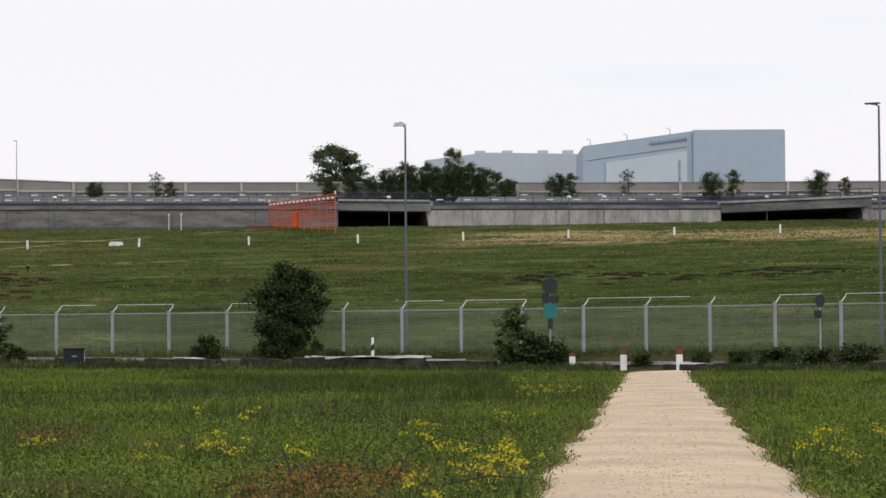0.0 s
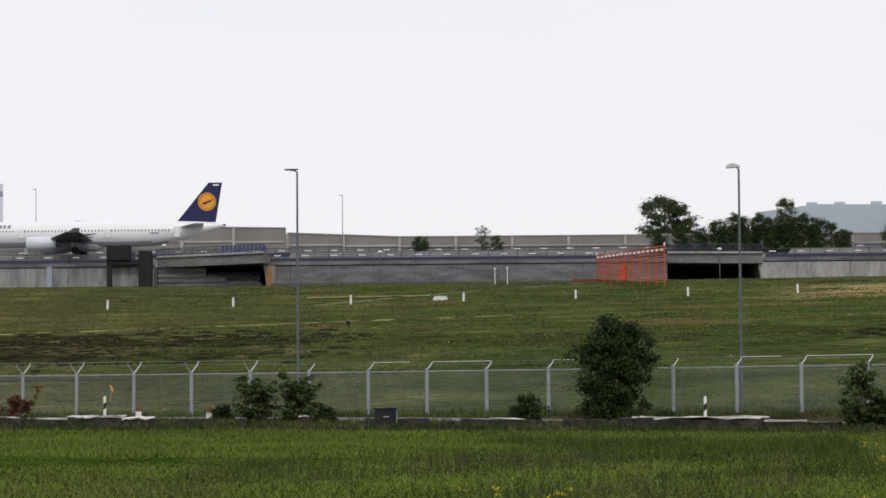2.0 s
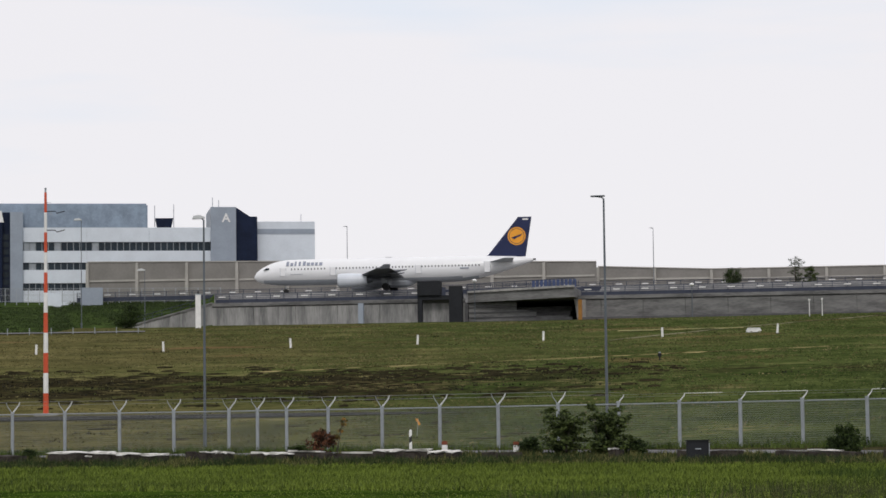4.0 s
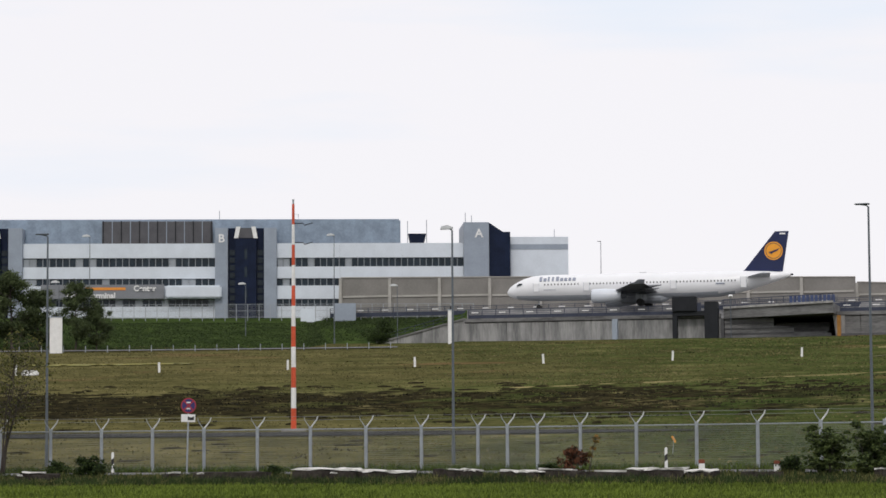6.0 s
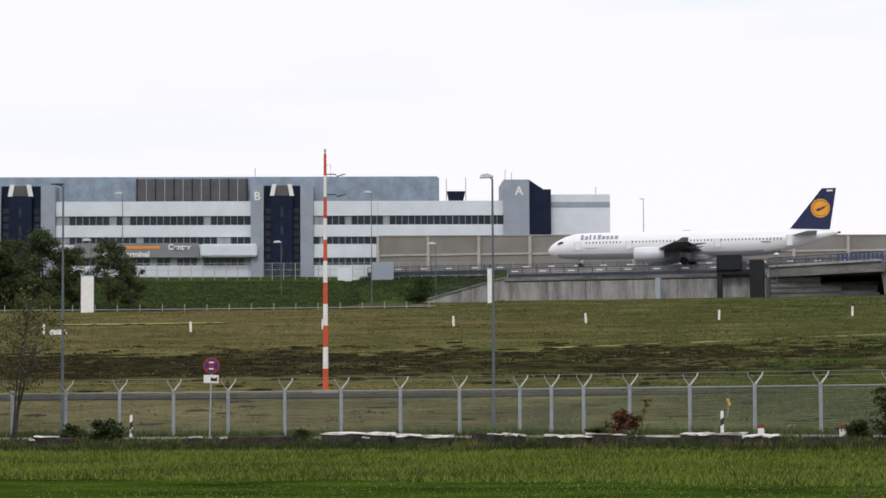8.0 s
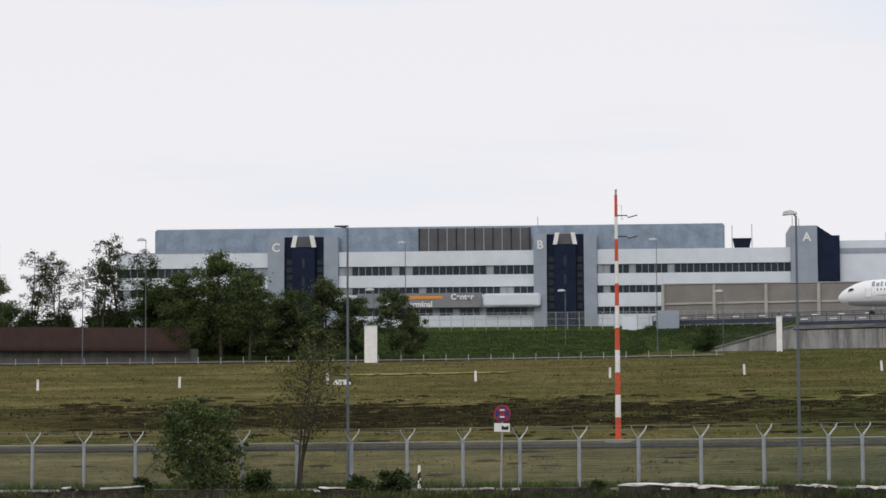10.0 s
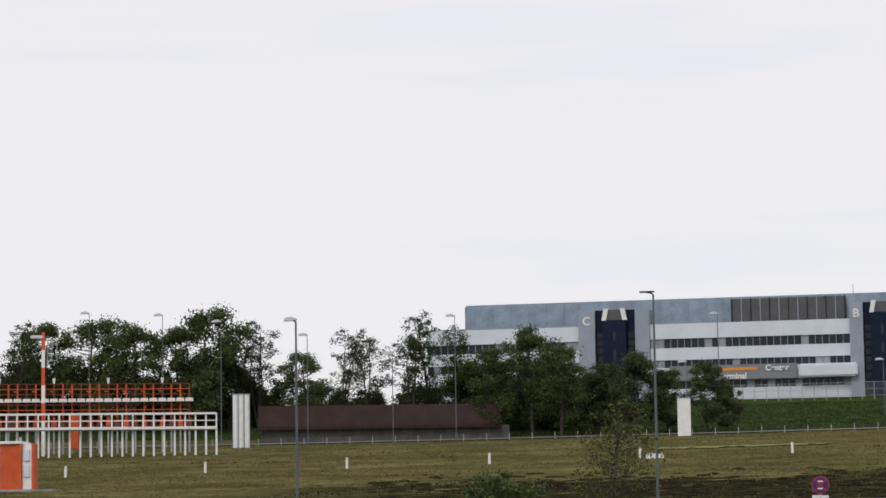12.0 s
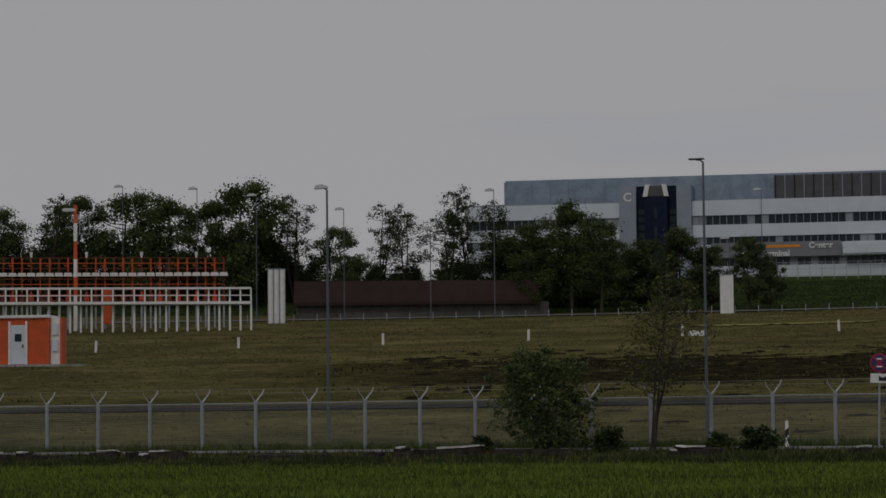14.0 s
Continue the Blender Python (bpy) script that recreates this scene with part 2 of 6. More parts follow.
M_TUFT_STRAW = foliage("bleached_straw_tussocks", (0.235, 0.200, 0.095), (0.125, 0.110, 0.048), 0.5, 0.1)
M_TUFT_DARK = foliage("blackened_tussocks", (0.030, 0.027, 0.013), (0.010, 0.010, 0.006), 0.6, 0.2)
M_BANK_GRASS = foliage("dark_bank_grass", (0.046, 0.068, 0.020), (0.018, 0.030, 0.010), 0.6, 0.12)


def field_material():
    """Airfield turf: olive and green patches, a belt of bare dark soil and a belt of dry tan grass along the slope."""
    m = bpy.data.materials.new("airfield_turf")
    m.use_nodes = True
    n, l = m.node_tree.nodes, m.node_tree.links
    b = n["Principled BSDF"]
    b.inputs["Roughness"].default_value, b.inputs["Specular IOR Level"].default_value = 0.95, 0.0
    geo, sep = n.new("ShaderNodeNewGeometry"), n.new("ShaderNodeSeparateXYZ")
    l.new(geo.outputs["Position"], sep.inputs[0])

    def calc(op, p, q=None, r=None):
        node = n.new("ShaderNodeMath")
        node.operation = op
        for i, v in enumerate((p, q, r)):
            if v is None:
                continue
            if isinstance(v, (int, float)):
                node.inputs[i].default_value = v
            else:
                l.new(v, node.inputs[i])
        return node.outputs[0]

    def noisy(scale, detail=6.0, rough=0.6):
        node = n.new("ShaderNodeTexNoise")
        node.inputs["Scale"].default_value, node.inputs["Detail"].default_value, node.inputs["Roughness"].default_value = scale, detail, rough
        l.new(geo.outputs["Position"], node.inputs["Vector"])
        return node.outputs[0]

    def span(v, lo, hi):
        node = n.new("ShaderNodeMapRange")
        node.interpolation_type = "SMOOTHSTEP"
        node.inputs[1].default_value, node.inputs[2].default_value = lo, hi
        l.new(v, node.inputs[0])
        return node.outputs[0]

    def blend(f, p, q):
        node = n.new("ShaderNodeMix")
        node.data_type = "RGBA"
        l.new(f, node.inputs[0])
        for i, v in ((6, p), (7, q)):
            if isinstance(v, tuple):
                node.inputs[i].default_value = (*v, 1)
            else:
                l.new(v, node.inputs[i])
        return node.outputs[2]

    x, y = sep.outputs[0], sep.outputs[1]
    rng = calc("SQRT", calc("ADD", calc("MULTIPLY", x, x), calc("MULTIPLY", y, y)))
    bearing = calc("MULTIPLY", calc("ARCTAN2", x, y), 57.2958)
    q = calc("ADD", rng, calc("MULTIPLY_ADD", bearing, 0.82, -106.5))
    coarse, mid, fine = noisy(0.025), noisy(0.11), noisy(0.9)
    grain = calc("MULTIPLY_ADD", fine, 0.5, calc("MULTIPLY", mid, 0.5))
    olive = blend(span(grain, 0.40, 0.62), (0.062, 0.060, 0.024), (0.146, 0.130, 0.054))
    green = blend(span(grain, 0.40, 0.62), (0.028, 0.042, 0.012), (0.086, 0.106, 0.034))
    turf = blend(span(calc("MULTIPLY_ADD", coarse, 40.0, calc("MULTIPLY", bearing, -1.0)), 27.0, 46.0), green, olive)
    wq = calc("ADD", q, calc("MULTIPLY_ADD", mid, 50.0, -25.0))
    wf = calc("ADD", wq, calc("MULTIPLY_ADD", fine, 26.0, -13.0))
    dark = calc("MULTIPLY", span(wf, 52.0, 57.0), calc("SUBTRACT", 1.0, span(wf, 90.0, 97.0)))
    dark = calc("MULTIPLY", dark, span(calc("MULTIPLY_ADD", coarse, 0.5, calc("MULTIPLY", mid, 0.5)), 0.38, 0.46))
    dark = calc("MULTIPLY", dark, span(bearing, -38.0, -31.0))
    patchy = calc("MAXIMUM", calc("SUBTRACT", 1.0, span(bearing, -13.0, -7.0)), calc("MULTIPLY", span(coarse, 0.47, 0.56), calc("MULTIPLY", span(mid, 0.47, 0.55), 0.8)))
    dark = calc("MULTIPLY", dark, patchy)
    turf = blend(dark, turf, blend(span(fine, 0.45, 0.6), (0.014, 0.013, 0.008), (0.045, 0.038, 0.018)))
    tan = calc("MULTIPLY", calc("MULTIPLY", span(wq, 168.0, 186.0), calc("SUBTRACT", 1.0, span(wq, 226.0, 240.0))), span(bearing, 0.0, 2.5))
    tan = calc("MULTIPLY", tan, span(calc("MULTIPLY_ADD", fine, 0.4, calc("MULTIPLY", mid, 0.6)), 0.40, 0.50))
    turf = blend(tan, turf, blend(span(fine, 0.4, 0.65), (0.19, 0.15, 0.07), (0.42, 0.33, 0.17)))
    straw = calc("MULTIPLY", span(calc("SUBTRACT", mid, calc("MULTIPLY", coarse, 0.4)), 0.39, 0.46), span(fine, 0.45, 0.62))
    turf = blend(calc("MULTIPLY", straw, 0.8), turf, (0.19, 0.165, 0.075))
    red = calc("MULTIPLY", span(noisy(0.045), 0.58, 0.68), span(q, 90.0, 115.0))
    turf = blend(calc("MULTIPLY", red, 0.55), turf, (0.17, 0.105, 0.055))
    l.new(turf, b.inputs["Base Color"])
    bump = n.new("ShaderNodeBump")
    bump.inputs["Strength"].default_value, bump.inputs["Distance"].default_value = 0.8, 0.15
    l.new(fine, bump.inputs["Height"])
    l.new(bump.outputs[0], b.inputs["Normal"])
    return m


M_TURF = field_material()


# ---- mesh helpers ----
def part(name, bm, mat, parent=None, label="", matrix=None):
    """Links a bmesh, or a finished mesh, as one object under its thing."""
    if isinstance(bm, bmesh.types.BMesh):
        me = bpy.data.meshes.new(name)
        bm.to_mesh(me)
        bm.free()
    else:
        me = bm
    if mat is not None and not me.materials:
        me.materials.append(mat)
    ob = new(name, me)
    ob.parent = parent
    if matrix is not None:
        ob.matrix_local = matrix
    if label:
        ob["label"] = label
    return ob


def thing(name, m, label, category, group="", kind=""):
    ob = new(name)
    ob.matrix_world = m
    return tagged(ob, label, category, group, kind)


def box(bm, x0, x1, y0, y1, z0, z1, bevel=0.0):
    v = [bm.verts.new(p) for p in ((x0, y0, z0), (x1, y0, z0), (x1, y1, z0), (x0, y1, z0), (x0, y0, z1), (x1, y0, z1), (x1, y1, z1), (x0, y1, z1))]
    f = [bm.faces.new([v[i] for i in q]) for q in ((3, 2, 1, 0), (4, 5, 6, 7), (0, 1, 5, 4), (1, 2, 6, 5), (2, 3, 7, 6), (3, 0, 4, 7))]
    if bevel:
        bmesh.ops.bevel(bm, geom=list({e for q in f for e in q.edges}), offset=bevel, segments=2, affect="EDGES")
    return bm


def boxed(*a, **k):
    return box(bmesh.new(), *a, **k)


def tube(bm, points, radii, n=8, cap=True):
    """A tube through points with a radius at each."""
    rings = []
    pts = [Vector(p) for p in points]
    for i, p in enumerate(pts):
        d = (pts[min(i + 1, len(pts) - 1)] - pts[max(i - 1, 0)]).normalized()
        a = d.orthogonal().normalized() if abs(d.z) < 0.95 else Vector((1, 0, 0))
        a = (a - d * a.dot(d)).normalized()
        b = d.cross(a)
        rings.append([bm.verts.new(p + (a * math.cos(t) + b * math.sin(t)) * radii[i]) for t in (2 * math.pi * k / n for k in range(n))])
    for r, s in zip(rings, rings[1:]):
        for k in range(n):
            bm.faces.new((r[k], r[(k + 1) % n], s[(k + 1) % n], s[k]))
    if cap:
        bm.faces.new(rings[0][::-1])
        bm.faces.new(rings[-1])
    return bm


def tubed(points, radii, n=8):
    if not isinstance(radii, (list, tuple)):
        radii = [radii] * len(points)
    return tube(bmesh.new(), points, radii, n)


def prism(outline, y0, y1):
    """An outline in x and z, pushed from y0 to y1."""
    bm = bmesh.new()
    a = [bm.verts.new((x, y0, z)) for x, z in outline]
    b = [bm.verts.new((x, y1, z)) for x, z in outline]
    bm.faces.new(a)
    bm.faces.new(b[::-1])
    for i in range(len(a)):
        j = (i + 1) % len(a)
        bm.faces.new((a[j], a[i], b[i], b[j]))
    bmesh.ops.recalc_face_normals(bm, faces=bm.faces)
    return bm


def raw_mesh(name, verts, size):
    """A mesh of loose polygons of `size` corners from an array of corners."""
    me = bpy.data.meshes.new(name)
    n = len(verts)
    me.vertices.add(n)
    me.vertices.foreach_set("co", np.ascontiguousarray(verts, dtype=np.float32).ravel())
    me.loops.add(n)
    me.loops.foreach_set("vertex_index", np.arange(n, dtype=np.int32))
    me.polygons.add(n // size)
    me.polygons.foreach_set("loop_start", np.arange(0, n, size, dtype=np.int32))
    me.update(calc_edges=True)
    return me


# ---- the lie of the land: bearing in degrees from north, range in metres ----
def polar(bearing, r, z=0.0):
    a = radians(bearing)
    return Vector((r * math.sin(a), r * math.cos(a), z))


def fence_range(bearing):
    return 118 - 0.82 * (min(max(bearing, -46), 16) + 14)


def lerp_table(x, table):
    for (a, va), (b, vb) in zip(table, table[1:]):
        if x <= b:
            return va + (vb - va) * max(0.0, min(1.0, (x - a) / (b - a)))
    return table[-1][1]


# stretches of the wall that are open underneath
UNDERPASSES = ((22.6, 36.8), (82.6, 105.4), (-54.8, -38.0))


def wall_range(bearing):
    return 392 / max(0.5, math.cos(radians(bearing + 5)))


def height(bearing, r):
    """The ground's height: a flat meadow, a low verge, the long slope, the bank and the plateau."""
    f = fence_range(bearing)
    q = r - f
    if q < 0:
        low = 0.42 * max(0.0, min(1.0, (bearing + 12) / 18))
        return lerp_table(q, [(-70, 0.0), (-22, 0.25), (-9, 0.60 - 0.6 * low), (-6, 0.92 - low), (-4.5, 1.10 - low), (-2, 1.18 - 0.8 * low), (0, 1.25)])
    slope = 1.25 + 0.0675 * q
    if bearing > -18.6:
        w = wall_range(bearing)
        if r < w - 0.6:
            return min(slope, 20.05)
        along = 392 * math.tan(radians(bearing + 5))
        if r < w + 38 and any(a - 3.6 < along < e + 3.6 for a, e in UNDERPASSES):
            return 19.9
        return lerp_table(r - w, [(0, 20.05), (0.6, 23.4), (7, 25.4), (26, 25.5), (44, 27.6)])
    if bearing > -21.6:
        w = wall_range(bearing)
        if r < w - 0.6:
            return min(slope, 19.7)
        return lerp_table(r - w, [(0, 19.7), (0.8, 20.5), (20, 24.2), (50, 27.0)])
    bank = lerp_table(r, [(0, 0), (380, 17.9), (383, 18.2), (428, 24.4), (462, 27.2)])
    if r < 380:
        return min(slope, 17.9)
    return bank


def spot(bearing, r, lift=0.0):
    return polar(bearing, r, height(bearing, r) + lift)


def stand(bearing, r, turn=0.0, lift=0.0):
    """A pose on the ground that faces the meadow, turned by some degrees."""
    p = spot(bearing, r, lift)
    return pose(p.x, p.y, p.z, 0, 0, -bearing + turn)


# ---- ground, one sheet to the horizon ----
def build_ground():
    bearings = [-180 + 6 * i for i in range(22)] + [-48 + 0.5 * i for i in range(133)] + [24 + 6 * i for i in range(27)]
    bearings = sorted(b for b in set(bearings) if b < 180)
    offsets = [-13, -9.4, -9, -7.5, -6, -4.5, -3, 0, 3, 6, 10, 15, 20, 27, 34, 42, 50, 60, 70, 80, 92, 105, 118, 132, 148, 164, 180, 196, 212]
    bm = bmesh.new()
    rings = []
    near = [4, 9, 15, 22, 30, 38, 47, 56, 66, 76, 84]
    for b in bearings:
        f, w = fence_range(b), wall_range(b) if b > -21.6 else 383
        rs = [r * f / 100 for r in near] + [min(f + o, w - 22 - 0.3 * (len(offsets) - i)) for i, o in enumerate(offsets)]
        rs += [w - 18, w - 12, w - 6, w - 3, w - 0.6, w, w + 0.6, w + 7, w + 15, w + 26, w + 44, w + 80, 900, 1500, 2500, 4800]
        ring = []
        for r in rs:
            bumpy = 0.0
            if r < 110 and r - f < -12:
                bumpy = noise.noise(polar(b, r) * 0.25) * 0.05
            ring.append(bm.verts.new(polar(b, r, height(b, r) + bumpy)))
        rings.append((b, rs, ring))
    centre = bm.verts.new((0, 0, 0))
    loop = rings + [rings[0]]
    for (b, rs, r), (_, _, s) in zip(loop, loop[1:]):
        bm.faces.new((centre, s[0], r[0]))
        f = fence_range(b)
        for k in range(len(r) - 1):
            face = bm.faces.new((r[k], s[k], s[k + 1], r[k + 1]))
            mid, q = (rs[k] + rs[k + 1]) / 2, (rs[k] + rs[k + 1]) / 2 - f
            index = 0 if q < -9.2 else 1 if q < 2 else 2
            w = wall_range(b) if b > -21.6 else 383
            if mid > w - 1:
                index = 3 if b < -18.6 else 4
            face.material_index = index
    bmesh.ops.recalc_face_normals(bm, faces=bm.faces)
    me = bpy.data.meshes.new("ground")
    bm.to_mesh(me)
    bm.free()
    for m in (M_MEADOW, M_VERGE, M_TURF, M_BANK, M_CONCRETE):
        me.materials.append(m)
    for p in me.polygons:
        p.use_smooth = True
    ob = new("ground", me)
    tagged(ob, "green meadow, weedy verge and rough airfield turf sloping uphill", "ground", kind="structure")


build_ground()


def ribbon(name, mat, spine, widths, lift, label, category, ragged=0.0):
    """A strip laid over the ground along a line of (bearing, range)."""
    bm = bmesh.new()
    pts = [polar(*p) for p in spine]
    left, right = [], []
    for i, p in enumerate(pts):
        d = (pts[min(i + 1, len(pts) - 1)] - pts[max(i - 1, 0)]).normalized()
        side = Vector((d.y, -d.x, 0))
        w = widths[i] if isinstance(widths, (list, tuple)) else widths
        row = []
        for k in (-0.5, -0.25, 0, 0.25, 0.5):
            e = p + side * (w * k + (random.uniform(-ragged, ragged) if abs(k) == 0.5 else 0))
            b, r = math.degrees(math.atan2(e.x, e.y)), math.hypot(e.x, e.y)
            row.append(bm.verts.new((e.x, e.y, height(b, r) + lift - (0.05 if abs(k) == 0.5 and ragged else 0))))
        left.append(row)
    for a, b in zip(left, left[1:]):
        for k in range(4):
            bm.faces.new((a[k], a[k + 1], b[k + 1], b[k]))
    bmesh.ops.recalc_face_normals(bm, faces=bm.faces)
    ob = part(name, bm, mat)
    return tagged(ob, label, category, kind="structure")


# ---- paths and roads ----
PATH_LINE = [(math.degrees(math.atan2(x, y)), math.hypot(x, y)) for x, y in ((1.6 + 0.039 * k + 0.07 * math.sin(k * 0.11) + 0.04 * math.sin(k * 0.31), -60 + 0.5 * k) for k in range(0, 302))]
ribbon("path", M_PATH, PATH_LINE, [2.9 + 0.10 * math.sin(k * 0.17) + 0.08 * math.sin(k * 0.47) - 0.12 * (k > 156) for k in range(302)], 0.075, "pale sandy gravel path through the meadow", "path", 0.05)
ribbon("road", M_ASPHALT, [(b, fence_range(b) - 3.2) for b in range(-46, 17, 1)], 2.6, 0.03, "narrow grey asphalt road along the fence", "road")
ribbon("perimeter_road", M_ASPHALT, [(b, 366) for b in np.arange(-48, -19.5, 0.5)], 5.0, 0.14, "grey perimeter road at the foot of the bank", "road")
ribbon("field_track", M_TRACK, [(-13 + 0.25 * k, 232 + 3.7 * k) for k in range(13, 40)], 0.9, 0.09, "pale dirt track across the airfield", "track", 0.6)
ribbon("patrol_road", M_TARMAC, [(b, fence_range(b) + 31) for b in np.arange(-46, -12, 0.5)], [4.0] * 58 + [4.0 - 0.4 * k for k in range(10)], 0.06, "dark patrol road inside the fence", "road")
ribbon("bare_strip", M_FIELD_TAN, [(-11.6 + 0.1 * k, 229 + 0.2 * k) for k in range(16)], 1.5, 0.06, "dry tan strip in the turf", "ground", 1.6)
ribbon("dry_line", M_FIELD_TAN, [(-17.5 + 0.2 * k, 217.4 + 0.4 * k + 0.5 * math.sin(k * 0.7)) for k in range(64)], [0.7 + 0.4 * math.sin(k * 1.3) for k in range(64)], 0.06, "thin dry tan line across the turf", "ground", 0.5)
ribbon("yellow_bloom_strip", material("yellow_bloom", (0.24, 0.21, 0.04), 0.9, 0, 0.3, 0.3, 2.0, 0.3, (0.12, 0.13, 0.03)),
       [(-28.0 + 0.12 * k, 302 + 0.5 * math.sin(k)) for k in range(31)], 3.4, 0.14, "band of yellow flowers in the turf", "flowers", 1.3)
ribbon("yellow_bloom_strip", material("yellow_bloom_dull", (0.21, 0.18, 0.045), 0.9, 0, 0.3, 0.3, 2.0, 0.3, (0.12, 0.13, 0.03)),
       [(-9.6 + 0.25 * k, 318) for k in range(12)], 4.0, 0.14, "band of yellow flowers in the turf", "flowers", 1.3)


def jagged(bm, rnd, amount):
    for v in bm.verts:
        v.co += Vector((rnd.uniform(-1, 1), rnd.uniform(-1, 1), rnd.uniform(-1, 1))) * amount
    return bm


def split_box(x0, x1, y0, y1, z0, z1, cuts):
    bm = boxed(x0, x1, y0, y1, z0, z1)
    long_edges = [e for e in bm.edges if abs(e.verts[0].co.x - e.verts[1].co.x) > (x1 - x0) * 0.9]
    bmesh.ops.subdivide_edges(bm, edges=long_edges, cuts=cuts, use_grid_fill=True)
    return bm


def kerb_stones():
    """Broken dark kerb stones between the road and the meadow, some topped by a pale painted highlight."""
    rnd = random.Random(5)
    b = -45.0
    while b < 15.5:
        length = rnd.choice((0.5, 0.8, 1.3, 1.9, 2.8, 3.6))
        r = fence_range(b) - 5.4 - rnd.uniform(0, 1.1)
        if abs(b - 8) > 1.5 and rnd.random() < 0.8:
            h, dep = rnd.uniform(0.16, 0.34), rnd.uniform(0.3, 0.7)
            ob = part("kerb_stone", jagged(split_box(-length / 2, length / 2, -dep / 2, dep / 2, -0.25, h, 3), rnd, 0.045), M_STONE)
            ob.matrix_world = stand(b, r, rnd.uniform(-5, 5) - 21) @ pose(0, 0, 0, rnd.uniform(-4, 4), rnd.uniform(-2.5, 2.5), 0)
            tagged(ob, "broken dark kerb stone by the road", "kerb", "kerb stones along the road")
            # thin pale cap paints the bright highlight along the stone's top
            if rnd.random() < 0.62:
                a = rnd.uniform(-0.5, 0.0) * length
                e = a + rnd.uniform(0.35, 0.6) * length
                part("highlight_top", jagged(split_box(a, min(e, length / 2), -dep / 2 - 0.03, dep / 2, h + 0.01, h + 0.075, 2), rnd, 0.02), M_KERB, ob, "chipped pale top as painted highlight")
        b += math.degrees((length + rnd.uniform(-0.1, 0.7)) / r)
    for b0, length, h in ((0.72, 5.6, 0.42), (-21.3, 3.2, 0.40), (-19.9, 2.3, 0.30), (-18.2, 1.4, 0.34), (-16.9, 1.9, 0.26), (-13.9, 2.6, 0.34), (-12.9, 1.3, 0.25)):
        ob = part("kerb_slab", jagged(split_box(-length / 2, length / 2, -0.4, 0.4, -0.3, h, 6), rnd, 0.07), M_STONE)
        ob.matrix_world = stand(b0, fence_range(b0) - 6.4, -21 + rnd.uniform(-4, 4)) @ pose(0, 0, 0, rnd.uniform(-3, 3), rnd.uniform(-2, 2) if b0 < 0 else 0, 0)
        tagged(ob, "long dark concrete slab edge with a pale top", "kerb", "kerb stones along the road")
        # slab top likewise pale, its highlight put into the colour
        part("top", jagged(split_box(-length / 2, length / 2, -0.42, 0.4, h + 0.01, h + 0.09, 6), rnd, 0.05), M_KERB, ob, "pale chipped top")


kerb_stones()


# ---- fence with angled arms and wire ----
POSTS = [-45.1, -44.2, -43.3, -42.4, -41.5, -40.6, -39.66, -38.72, -37.76, -36.79, -35.8, -34.8, -33.77, -32.75, -31.73, -30.67, -29.6, -28.51,
         -27.41, -26.3, -25.18, -24.04, -22.86, -21.68, -20.44, -19.2, -17.94, -17.28, -16.61, -15.65, -14.4, -13.06, -11.7, -10.31, -8.9, -7.49,
         -6.08, -4.64, -3.15, -1.67, -0.15, 1.38, 2.93, 4.52, 6.15, 7.8, 9.49, 11.21, 12.95, 14.7]


